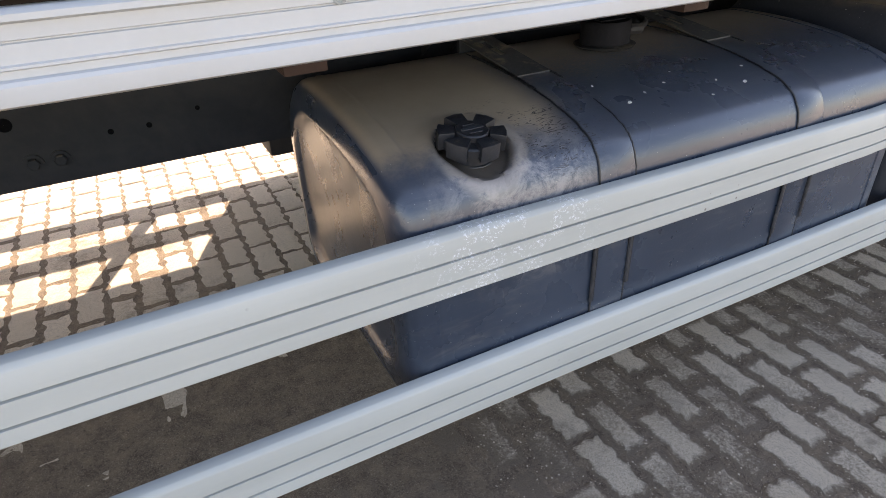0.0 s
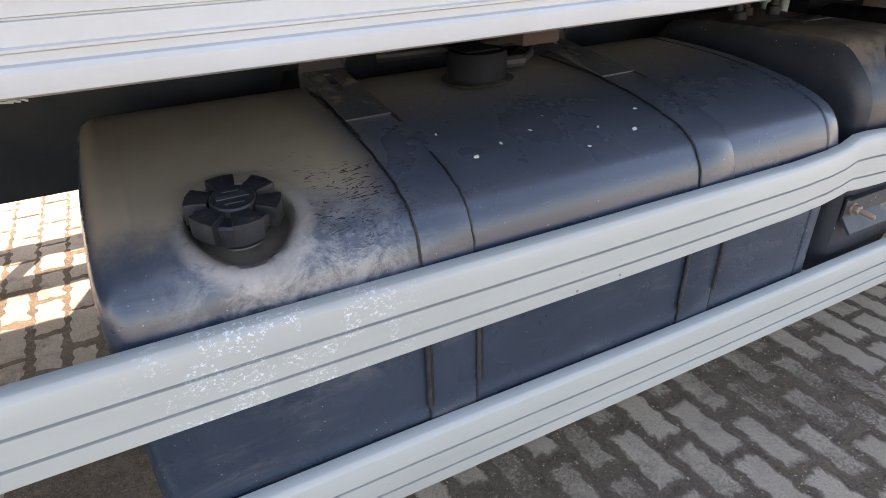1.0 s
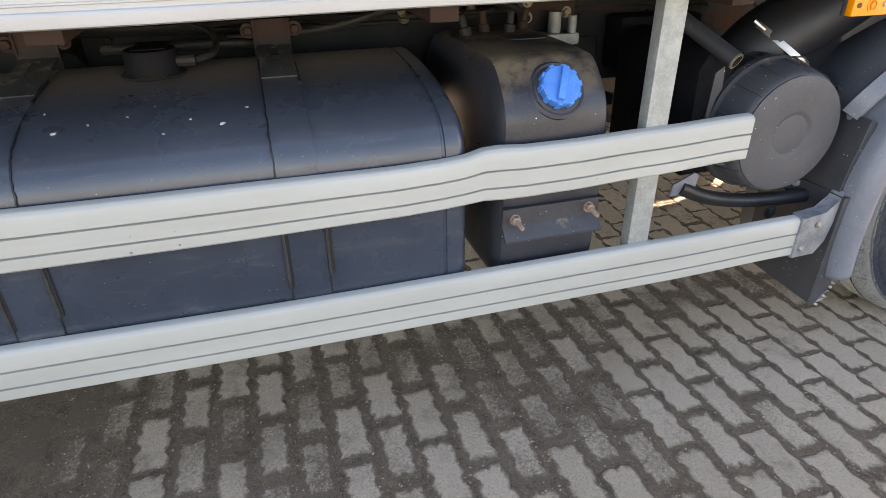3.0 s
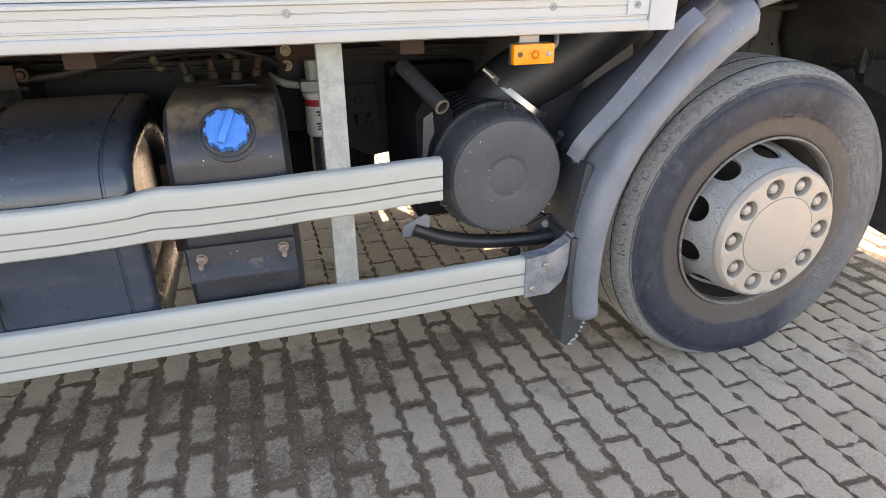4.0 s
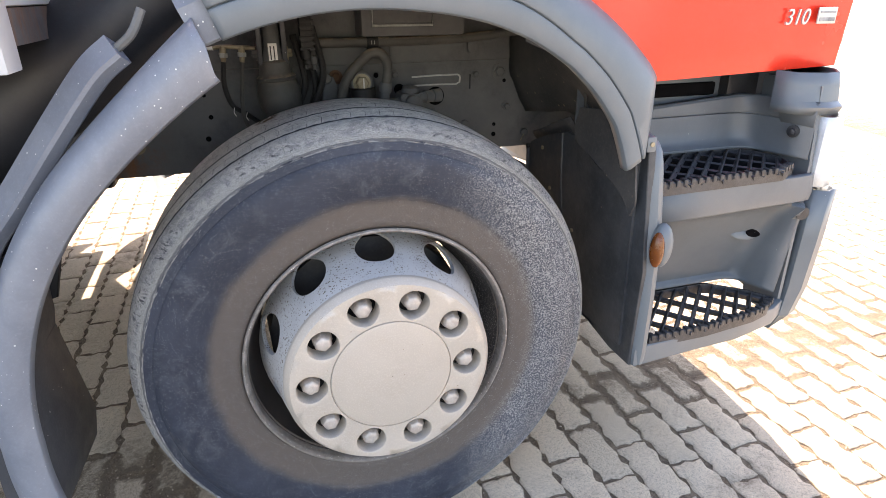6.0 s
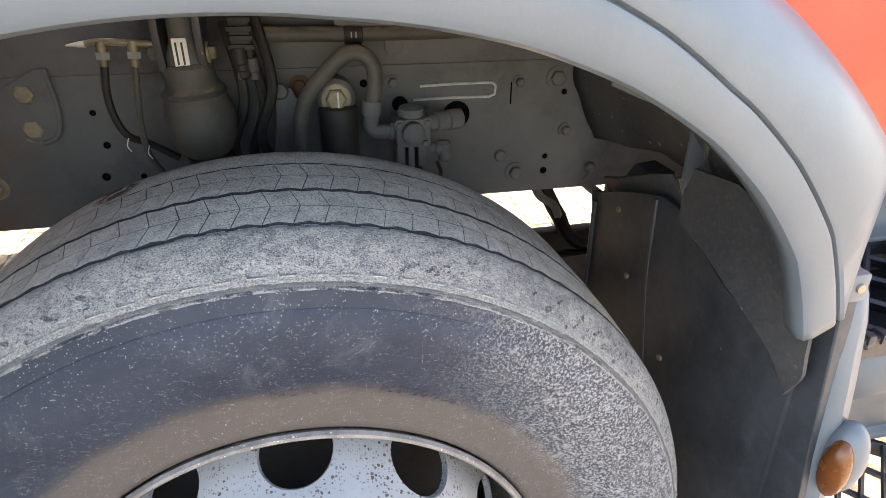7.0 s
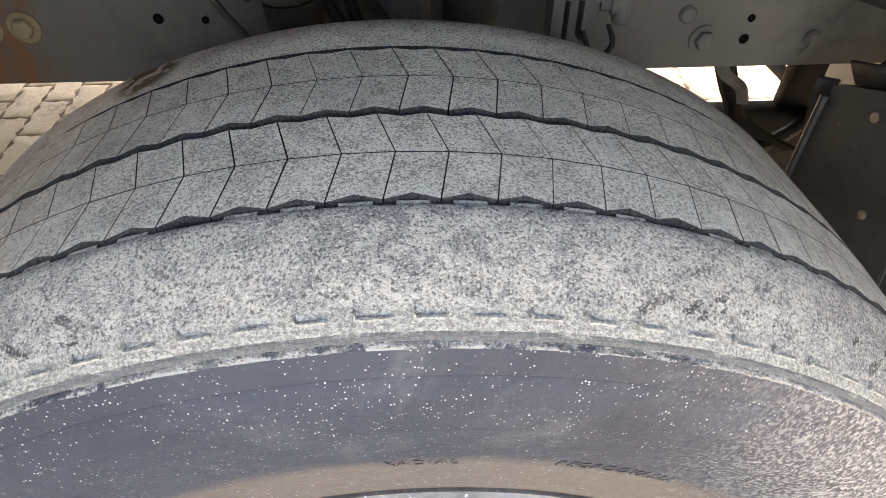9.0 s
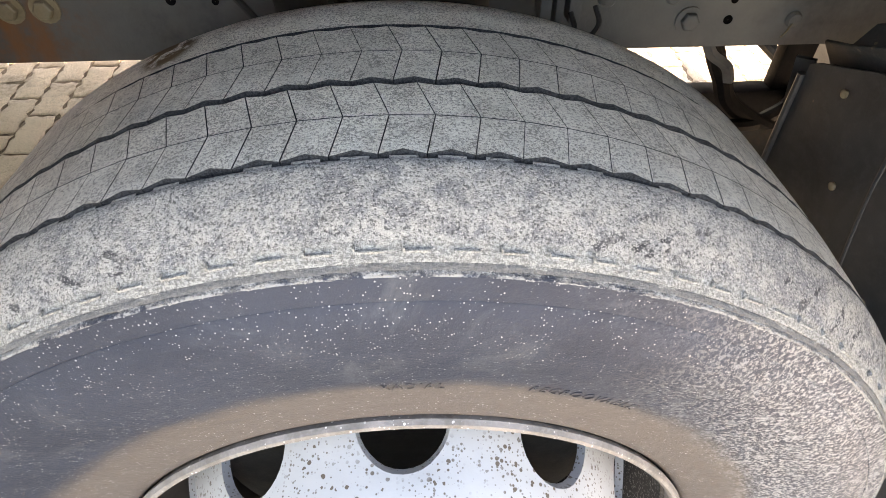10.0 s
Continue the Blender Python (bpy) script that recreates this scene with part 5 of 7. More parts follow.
for i in range(9):
    t = i / 8
    c = Vector((-0.664 - 0.046 * t * t, -0.003, 0.318 - 0.112 * t))
    ch = bmesh.new()
    bmesh.ops.create_icosphere(ch, subdivisions=1, radius=1.0, matrix=Matrix.Translation(c) @ Euler((random.uniform(0, 3), random.uniform(0, 3), 0)).to_matrix().to_4x4() @ Matrix.Diagonal((0.0055, 0.004, random.uniform(0.006, 0.012), 1)))
    part("frayed_edge", ch, M_FRAY, mudflap, "torn whitish flap edge")
# dark upright between filter and mudguard
part("mudguard_carrier", slab([(-0.735, 0.44), (-0.70, 0.44), (-0.672, 0.60), (-0.665, 0.76), (-0.69, 0.77), (-0.715, 0.62)], 0.03, 0.30, "xz", None, 0.004), M_PLASTIC, mudguard)


# ---- front wheel ----
CROWN = 0.5225


def tyre_mesh(segs=220):
    prof = [(0.286, 0.100), (0.297, 0.084), (0.302, 0.0765), (0.308, 0.0725), (0.318, 0.0705), (0.330, 0.0695), (0.352, 0.066), (0.362, 0.0638), (0.3655, 0.0630), (0.3665, 0.0622), (0.372, 0.061), (0.400, 0.053), (0.425, 0.0478), (0.446, 0.0482), (0.4655, 0.0530), (0.4661, 0.0539), (0.4667, 0.0533), (0.4740, 0.0548),
            (0.4826, 0.0573), (0.4836, 0.0562), (0.4847, 0.0574), (0.4853, 0.0598), (0.4860, 0.0594), (0.4880, 0.0606), (0.4886, 0.0628), (0.4893, 0.0622), (0.4914, 0.0642), (0.4935, 0.0695), (0.4990, 0.0755), (0.5060, 0.0850), (0.5122, 0.0980), (0.5172, 0.1120), (0.5182, 0.1180), (0.5174, 0.1202), (0.499, 0.1212)]
    far = [(0.5010, 0.2860), (0.5010, 0.2930), (0.5195, 0.2945), (0.5205, 0.310), (0.5195, 0.338), (0.5140, 0.354), (0.500, 0.362)]
    full = prof + [(0.500, 0.1250), (0.5010, 0.205)] + far + [(r, 0.422 - y) for r, y in prof[::-1] if r < 0.49]
    rows = []
    for i in range(segs):
        a = 2 * math.pi * i / segs
        c, s = math.cos(a), math.sin(a)
        row = []
        for j, (r, y) in enumerate(full):
            q = r
            if 0.4795 < r < 0.4945 and y < 0.1:
                q += 0.0012 * noise.noise(Vector((c * 25, s * 25, y * 60)))
            row.append((q * c, y, AX + q * s))
        rows.append(row)
    bm = grid(rows + [rows[0]])
    bmesh.ops.remove_doubles(bm, verts=bm.verts, dist=1e-5)
    return bm


def tread_blocks(bm):
    """Ribs cut into chevron blocks by fine sipes, zigzag along the grooves."""
    n = 112
    pitch = 2 * math.pi / n
    ribs = ((0.1246, 0.1975, 1, 0.05), (0.2045, 0.2860, 1, 0.75))
    for y0, y1, lean, ph in ribs:
        ym = (y0 + y1) / 2
        for i in range(n):
            gap = 0.0007 + 0.0006 * noise.noise(Vector((i * 0.37, y0 * 50, 2.0)))
            a0, a1 = (i + ph) * pitch + gap, (i + 1 + ph) * pitch - gap
            s0, s1, s2 = 0.02 * pitch * lean, -0.20 * pitch * lean, 0.16 * pitch * lean
            am = (a0 + a1) / 2
            wob = 0.0028
            halves = ([(a0 + s0, y0 - wob * 0.6), (am + s0, y0 + wob), (a1 + s0, y0 - wob * 0.6), (a1 + s1, ym - 0.0005), (a0 + s1, ym - 0.0005)],
                      [(a0 + s1, ym + 0.0005), (a1 + s1, ym + 0.0005), (a1 + s2, y1 + wob * 0.5), (am + s2, y1 - wob * 0.6), (a0 + s2, y1 + wob * 0.5)])
            for half in halves:
                ca = sum(a for a, _ in half) / 5
                cy = sum(y for _, y in half) / 5
                drop = 0.0001 * noise.noise(Vector((i * 1.7, cy * 90, 5.0)))
                lo, top = [], []
                for a, y in half:
                    crown = CROWN - 0.35 * (y - 0.225) ** 2 + drop
                    for lst, r, k in ((lo, 0.499, 1.0), (top, crown, 1.0)):
                        aa, yy = ca + (a - ca) * k, cy + (y - cy) * k
                        lst.append(bm.verts.new((r * math.cos(aa), yy, AX + r * math.sin(aa))))
                for j in range(5):
                    bm.faces.new((lo[j], lo[(j + 1) % 5], top[(j + 1) % 5], top[j]))
                bm.faces.new(top)


bm = tyre_mesh()
tread = bmesh.new()
# lugs standing in the first groove
for i in range(112):
    q = Matrix.Translation((0, 0, AX)) @ Matrix.Rotation(-2 * math.pi * (i + 0.55) / 112, 4, "Y")
    if i % 9 != 4:
        box(0.497, 0.5168, 0.1208, 0.1244, -0.0088, 0.0088, 0.0008, tread, q)
# moulded ticks along the shoulder ridge
for i in range(112):
    q = Matrix.Translation((0, 0, AX)) @ Matrix.Rotation(-2 * math.pi * (i + 0.3) / 112, 4, "Y")
    box(0.4922, 0.4938, 0.0664, 0.0688, -0.0075, 0.0072, 0.0004, tread, q)
    if i % 4 != 2:
        box(0.4922, 0.4960, 0.0664, 0.0716, 0.0072, 0.0084, 0.0004, tread, q)
tread_blocks(tread)
# flat where it stands, with a slight bulge of the wall
for v in list(bm.verts) + list(tread.verts):
    if v.co.z < 0.06:
        k = 1 - max(0.0, v.co.z) / 0.06
        if v.co.y < 0.2:
            v.co.y -= 0.008 * k * (1 if v.co.y < 0.12 else 0)
    v.co.z = max(v.co.z, 0.0005)
wheel = part("wheel", lathe([(0.2895, 0.098), (0.284, 0.13), (0.275, 0.18), (0.262, 0.20), (0.255, 0.31)], aim((0, 0, AX), (0, 1, 0)), 72, None, False), M_RIM, truck, "steel front wheel with worn dusty tyre and beige hub cover")
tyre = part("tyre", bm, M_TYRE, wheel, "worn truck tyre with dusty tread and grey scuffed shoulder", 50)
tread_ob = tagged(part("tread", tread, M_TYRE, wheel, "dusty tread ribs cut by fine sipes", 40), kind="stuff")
part("rim_flange", lathe([(0.2890, 0.100), (0.2892, 0.084), (0.2915, 0.0765), (0.2950, 0.0735), (0.2985, 0.0745), (0.3005, 0.0790), (0.2985, 0.084)], aim((0, 0, AX), (0, 1, 0)), 96, None, False), M_RIMEDGE, wheel, "scuffed pale rim edge")


def disc_point(u, v, k):
    """Wheel disc with hand holes: u runs across one tenth of a turn, v from the hub out."""
    prof = [(0.000, 0.2205, 0.010), (0.10, 0.2245, 0.022), (0.20, 0.2275, 0.036), (0.28, 0.2325, 0.050), (0.36, 0.2335, 0.062), (0.45, 0.2365, 0.078), (0.62, 0.244, 0.104), (0.80, 0.251, 0.128), (0.92, 0.257, 0.148), (1.0, 0.262, 0.175)]
    for (a, r0, y0), (b, r1, y1) in zip(prof, prof[1:]):
        if v <= b + 1e-9:
            t = (v - a) / (b - a)
            r, y = r0 + (r1 - r0) * t, y0 + (y1 - y0) * t
            break
    th = (k + u / 2) * 2 * math.pi / 10 + radians(90)
    return Vector((r * math.cos(th), y, AX + r * math.sin(th)))


def wheel_disc():
    bm = bmesh.new()
    for k in range(10):
        rings = []
        for t in (0.0, 0.08, 0.3, 0.6, 1.0):
            row = []
            for j in range(32):
                f = 2 * math.pi * j / 32
                c, s = math.cos(f), math.sin(f)
                q = max(abs(c), abs(s))
                eu, ev = 0.56 * math.copysign(abs(c) ** 0.95, c), 0.675 + 0.30 * math.copysign(abs(s) ** 0.95, s)
                su, sv = c / q, 0.5 + 0.5 * s / q
                row.append(disc_point(eu + (su - eu) * t, ev + (sv - ev) * t, k))
            if t == 0:
                back = [p + Vector((-p.x * 0.03, 0.008, -(p.z - AX) * 0.03)) for p in row]
                rings.append(back)
            rings.append(row)
        grid(rings, bm, True)
    bmesh.ops.remove_doubles(bm, verts=bm.verts, dist=1e-4)
    return bm


part("wheel_disc", wheel_disc(), M_WHEEL, wheel, "silver wheel disc with oval hand holes and rust spots")
part("brake_drum", lathe([(0.20, 0.19), (0.235, 0.20), (0.24, 0.33), (0.10, 0.34)], aim((0, 0, AX), (0, 1, 0)), 48), M_HOSE, wheel)


def hub_cover():
    """Plate with ten nut wells."""
    bm = bmesh.new()
    R = 0.1675
    for k in range(10):
        rings = []
        for t in (-2, -1, 0.0, 0.10, 0.45, 1.0):
            row = []
            for j in range(32):
                f = 2 * math.pi * j / 32
                c, s = math.cos(f), math.sin(f)
                q = max(abs(c), abs(s))
                th = (k + 0.5) * 2 * math.pi / 10 + radians(90)
                hw = math.pi / 10
                r0, a0 = R + 0.0325 * s, 0.0325 * c / R
                r1 = 0.1330 + (0.2115 - 0.1330) * (0.5 + 0.5 * s / q)
                a1 = hw * c / q
                tt = max(0.0, t)
                r, a = r0 + (r1 - r0) * tt, a0 + (a1 - a0) * tt
                y = {-2: 0.030, -1: -0.002, 0.0: -0.007, 0.10: -0.008}.get(t, -0.008)
                if t == -2 or t == -1:
                    r = R + (r - R) * 0.96
                    a *= 0.96
                row.append((r * math.cos(th + a), y, AX + r * math.sin(th + a)))
            rings.append(row)
        grid(rings, bm, True)
    q = aim((0, 0, AX), (0, 1, 0))
    lathe([(0.2115, -0.008), (0.2130, -0.0065), (0.2215, 0.0055), (0.2228, 0.0085), (0.2225, 0.018), (0.216, 0.024)], q, 100, bm, False)
    lathe([(0.1330, -0.008), (0.1308, -0.008), (0.1300, -0.0055), (0.1290, -0.0055), (0.1280, -0.0090), (0.1240, -0.0098), (0.06, -0.0108), (0.001, -0.0110)], q, 100, bm, False)
    bmesh.ops.remove_doubles(bm, verts=bm.verts, dist=2e-4)
    return bm


part("hub_cover", hub_cover(), M_COVER, wheel, "flat beige hub cover with ten nut wells", 30)
for k in range(10):
    th = (k + 0.5) * 2 * math.pi / 10 + radians(90)
    m = aim((0.1675 * math.cos(th), 0.0, AX + 0.1675 * math.sin(th)), (0, -1, 0)) @ Matrix.Translation((0, 0, 0.004)) @ Matrix.Rotation(0.7 * k, 4, "Z")
    bm = lathe([(0.0235, -0.036), (0.0235, -0.030), (0.0212, -0.027), (0.0203, -0.011), (0.0160, -0.003), (0.0110, -0.0005), (0.004, 0.0)], m, 6)
    bmesh.ops.bevel(bm, geom=list(bm.edges), offset=0.0012, segments=1, affect="EDGES")
    part("wheel_nut", bm, M_NUT, wheel, "", 16)
# raised lettering on the tyre wall


def wall_text(body, r, mid_deg, size, squash=0.70):
    cu = bpy.data.curves.new("lettering", "FONT")
    cu.body, cu.size, cu.extrude, cu.align_x = body, size, 0.0006, "CENTER"
    cu.space_character = 1.25
    ob = bpy.data.objects.new("lettering", cu)
    scene.collection.objects.link(ob)
    bpy.context.view_layer.update()
    me = bpy.data.meshes.new_from_object(ob.evaluated_get(bpy.context.evaluated_depsgraph_get()))
    bpy.data.objects.remove(ob)
    bm = bmesh.new()
    bm.from_mesh(me)
    bpy.data.meshes.remove(me)
    for v in bm.verts:
        a = radians(mid_deg) - v.co.x * squash / r
        rr = r + v.co.y
        # rides on the wall's slope between the bead and the bulge
        y = 0.072 - (rr - 0.352) * 0.25 - 0.0001 - v.co.z
        v.co = Vector((rr * math.cos(a), y, AX + rr * math.sin(a)))
    return bm


part("lettering", wall_text("RADIAL", 0.3575, 88.1, 0.016), M_TYRE, wheel)
part("lettering", wall_text("REGROOVABLE", 0.362, 67.8, 0.0155), M_TYRE, wheel)
# the tyre sits a little inboard of the hub face, and the wheel leans out at the top with its camber
tyre.location.y = tread_ob.location.y = 0.006
wheel.matrix_basis = Matrix.Translation((0, 0, AX)) @ Matrix.Rotation(radians(0.8), 4, "X") @ Matrix.Translation((0, 0, -AX))
# stub axle and spring behind
part("front_axle", box(-0.06, 0.06, 0.36, 2.05, 0.38, 0.50, 0.02), M_CHASSIS, truck, "black forged front axle beam")
part("leaf_spring", tube([(-0.40, 0.80, 0.62), (-0.22, 0.80, 0.54), (0, 0.80, 0.50), (0.4, 0.80, 0.48), (0.8, 0.80, 0.50)], 0, 4, None, True, 8, [(-0.045, -0.03), (0.045, -0.03), (0.045, 0.03), (-0.045, 0.03)]), M_CHASSIS, truck)



# ---- cab ----
cab_out = [(1.28, 1.036), (0.70, 1.026)] + arc(0, 0.48, 0.862, 41, 107, 30) + [(-0.25, 2.95), (1.12, 2.95), (1.27, 2.0), (1.315, 1.40)]
side = slab(cab_out, 0.165, 0.195, "xz", None, 0.004)
for v in side.verts:
    v.co.y += 0.045 * max(0.0, (v.co.x - 0.7) / 0.6) ** 2
cab = part("cab", side, M_RED, truck, "glossy red cab side above grey wheel arch and steps")
# front, roof, far side and back close the cab
front = [(1.27, 0.215), (1.32, 0.36), (1.345, 0.62), (1.36, 1.22), (1.345, 1.82), (1.32, 2.06), (1.27, 2.215)]
grow = []
for z, dx in ((1.036, 0.0), (1.40, 0.01), (2.0, -0.03), (2.95, -0.16)):
    grow.append([(x + dx, y, z) for x, y in front])
fr = grid(grow)
cab_front = part("cab_front", fr, M_RED, cab)
cab_front.modifiers.new("thickness", "SOLIDIFY").thickness = 0.02
part("cab_far_side", slab(cab_out, 2.235, 2.265, "xz"), M_RED, cab)
part("cab_roof", box(-0.25, 1.20, 0.19, 2.24, 2.93, 2.99, 0.01), M_RED, cab)
part("cab_back", box(-0.27, -0.24, 0.19, 2.24, 1.30, 2.96, 0.004), M_RED, cab)
part("cab_floor", box(-0.24, 1.28, 0.20, 2.23, 1.325, 1.345), M_LINER, cab)
part("window_rubber", box(0.72, 1.16, 0.160, 0.166, 1.208, 1.24, 0.004), M_HOSE, cab)
part("corner_deflector", slab([(1.318, 1.085), (1.352, 1.085), (1.36, 1.30), (1.325, 1.30)], 0.262, 0.275, "xz", None, 0.003), M_HOSE, cab)

# wheel arch trim: flared face with an outer bead
def arch_inner(d):
    """Inner radius of the arch lip: round on top, closing in towards its front end."""
    tab = ((36, 0.652), (40, 0.669), (45, 0.690), (52, 0.705), (58, 0.714), (66, 0.719), (73, 0.719), (84, 0.714), (111, 0.714))
    for (a, p), (c, q) in zip(tab, tab[1:]):
        if d <= c:
            return p + (q - p) * (d - a) / (c - a)
    return 0.714


rows = []
for i in range(81):
    d = 36.5 + (110 - 36.5) * i / 80
    a = radians(d)
    ro = 0.860 if d > 44 else 0.860 - (44 - d) / 7.5 * 0.130
    ri = arch_inner(d)
    ml = ri + 0.040 + 0.010 * min(1.0, max(0.0, (d - 60) / 10))
    w = ro - ml
    sec = [(ri + 0.003, 0.030), (ri, 0.008), (ri + 0.003, 0.001), (ri + 0.010, -0.003), (ml - 0.006, -0.005), (ml - 0.0022, -0.0035), (ml, 0.0015), (ml + 0.0022, -0.0035), (ml + 0.006, -0.005), (ml + w * 0.35, 0.001), (ml + w * 0.6, 0.014), (ml + w * 0.8, 0.038), (ml + w * 0.94, 0.075), (ro, 0.115), (ro + 0.006, 0.168)]
    rows.append([(r * math.cos(a), y, 0.48 + r * math.sin(a)) for r, y in sec])
arch = part("wheel_arch_trim", grid(rows), M_TRIM, cab, "grey plastic wheel arch trim with moulded line")
arch.modifiers.new("thickness", "SOLIDIFY").thickness = 0.004
part("trim_clip", box(0.578, 0.602, 0.012, 0.045, 0.902, 0.936, 0.005), M_TRIM, cab)
part("trim_bolt", lathe([(0.0055, 0.0), (0.0050, 0.002), (0.001, 0.0022)], aim((0.590, 0.0115, 0.920), (0, -1, 0)), 14), M_BOLT, cab)
part("rear_fender", sweep_arc([(0.716, 0.015), (0.720, 0.008), (0.78, 0.010), (0.83, 0.05), (0.86, 0.16)], 105, 113, 12, 0, 0.48), M_FENDER, cab)
# inner arch liner ahead of the wheel: from an upright edge by the chassis out to the arch lip
rows = []
for i in range(17):
    t = i / 16
    a = radians(36.5 + 30 * t)
    lip = Vector((0.722 * math.cos(a), 0.022, 0.48 + 0.722 * math.sin(a)))
    inner = Vector((0.640 - 0.062 * min(1.0, t * 2.2), 0.735, 0.868 + 0.26 * t))
    row = []
    for j in range(17):
        u = j / 16
        p = inner.lerp(lip, u)
        p.x += 0.050 * math.sin(math.pi * u) + 0.006 * noise.noise(Vector((u * 7, t * 4, 0.3)))
        p.z += 0.030 * math.sin(math.pi * u) + 0.008 * noise.noise(Vector((u * 5, t * 5, 4.7))) - (0.022 * abs(math.sin(u * 11)) * u * (1 - u) * 2 if i == 0 else 0.0)
        row.append(p)
    rows.append(row)
liner = part("arch_liner", grid(rows), M_LINER, truck, "dusty black arch liner with torn lower edge")
liner.modifiers.new("thickness", "SOLIDIFY").thickness = 0.006
for k in range(2):
    part("liner_crease", tube([(0.66 - 0.06 * k, 0.58 - 0.25 * k, 0.905), (0.665 - 0.06 * k, 0.57 - 0.25 * k, 0.95), (0.655 - 0.06 * k, 0.56 - 0.25 * k, 1.01)], 0.004, 6), M_LINER, liner)

# model number
cu = bpy.data.curves.new("model_number", "FONT")
cu.body, cu.size, cu.extrude, cu.shear = "310", 0.052, 0.002, 0.2
ob = bpy.data.objects.new("model_number", cu)
scene.collection.objects.link(ob)
bpy.context.view_layer.update()
me = bpy.data.meshes.new_from_object(ob.evaluated_get(bpy.context.evaluated_depsgraph_get()))
bpy.data.objects.remove(ob)
bm = bmesh.new()
bm.from_mesh(me)
bpy.data.meshes.remove(me)
bmesh.ops.transform(bm, matrix=Matrix.Translation((1.052, 0.180, 1.143)) @ Matrix.Rotation(radians(2.5), 4, "Z") @ Matrix.Rotation(radians(90), 4, "X"), verts=bm.verts)
part("model_number", bm, M_ALU, cab, "silver raised model number 310")
bm = box(1.158, 1.218, 0.182, 0.186, 1.143, 1.182, 0.002)
badge = part("badge", bm, M_ALU, cab)
part("badge_bar", box(1.164, 1.212, 0.1805, 0.1825, 1.149, 1.158), M_ENDCAP, cab)
part("badge_bar", box(1.164, 1.212, 0.1805, 0.1825, 1.168, 1.173), M_ENDCAP, cab)

# ---- boarding steps ----
steps = part("step_unit", slab([(0.012, 0.362), (0.004, 0.62), (0.035, 0.905), (0.10, 0.915), (0.30, 0.885), (0.592, 0.790), (0.592, 0.47), (0.30, 0.40), (0.10, 0.362)], 0.602, 0.620, "yz", None, 0.004), M_SOOT, truck, "grey plastic boarding step unit with two black gratings")
# rounded outer edge strip
rows = []
for z, y in ((0.362, 0.004), (0.40, 0.0), (0.55, -0.002), (0.68, 0.002), (0.78, 0.016), (0.86, 0.030), (0.890, 0.040), (0.906, 0.054), (0.916, 0.072), (0.921, 0.092), (0.922, 0.108)):
    rows.append([(0.604, y + 0.050, z), (0.606, y + 0.014, z), (0.614, y + 0.003, z), (0.628, y - 0.002, z), (0.642, y + 0.002, z), (0.652, y + 0.014, z), (0.655, y + 0.050, z)])
part("edge_strip", grid(rows, None, True), M_TRIM, steps)
# shell: back wall, riser, floors
def recess(base, x1, y1, corner=0.055):
    """Plan of a step recess: straight back, rounded corner, front end coming out to (x1, y1)."""
    pts = [(0.655, base), (0.80, base), (x1 - 0.035 - corner * 1.2, base)]
    c0, c1 = Vector((x1 - 0.035 - corner * 1.2, base, 0)), Vector((x1 - 0.026, base - corner * 1.15, 0))
    mid = Vector((x1 - 0.035, base, 0))
    for i in range(1, 7):
        t = i / 6
        p = c0 * (1 - t) ** 2 + mid * (2 * t * (1 - t)) + c1 * t * t
        pts.append((p.x, p.y))
    return pts + [((c1.x + x1) / 2, (c1.y + y1) / 2), (x1, y1)]


rows = []
for z, base, lift in ((0.900, 0.345, 0), (0.924, 0.337, 1), (0.929, 0.328, 1), (0.928, 0.312, 1), (0.922, 0.306, 1), (0.914, 0.305, 0), (0.9125, 0.312, 0), (0.9085, 0.312, 0), (0.907, 0.304, 0), (0.870, 0.302, 0), (0.842, 0.299, 0), (0.830, 0.292, 0), (0.822, 0.276, 0), (0.816, 0.274, 0)):
    rows.append([(x, y, z + lift * 0.030 * max(0.0, (x - 0.66) / 0.43)) for x, y in recess(base, 1.140, 0.105)])
part("upper_wall", grid(rows), M_TRIMSHADE, steps).modifiers.new("thickness", "SOLIDIFY").thickness = -0.004
# cab underside over the recess with its dark slot
part("recess_back", box(0.60, 1.045, 0.352, 0.360, 0.90, 1.045, 0.003), M_TRIMSHADE, steps)
# roof plate added to keep sky light off the upper wall
part("recess_roof", box(0.60, 1.15, 0.205, 0.70, 1.046, 1.056, 0.003), M_CAP, steps)
part("vent_slot", box(0.700, 1.025, 0.343, 0.354, 0.955, 0.990, 0.008), M_VOID, steps)
part("hinge_pocket", box(1.045, 1.150, 0.320, 0.40, 0.93, 1.044, 0.010), M_CAP, steps)
rows = []
for z, base in ((0.783, 0.064), (0.779, 0.058), (0.735, 0.054), (0.716, 0.058), (0.708, 0.072), (0.698, 0.118), (0.66, 0.150), (0.56, 0.192), (0.480, 0.222), (0.458, 0.228), (0.448, 0.222), (0.440, 0.212)):
    if base < 0.1:
        rows.append([(x, base + 0.055 * (x - 0.655), z) for x, _ in recess(0.2, 1.150, 0.10)])
    else:
        rows.append([(x, y, z) for x, y in recess(base, 1.152 - 0.14 * max(0.0, 0.66 - z), 0.096, 0.045)])
part("riser", grid(rows), M_TRIMSHADE, steps).modifiers.new("thickness", "SOLIDIFY").thickness = -0.004
part("front_wall", slab([(0.10, 0.36), (0.10, 0.80), (0.115, 1.0), (0.30, 1.01), (0.30, 0.80), (0.22, 0.36)], 1.146, 1.156, "yz"), M_TRIM, steps)
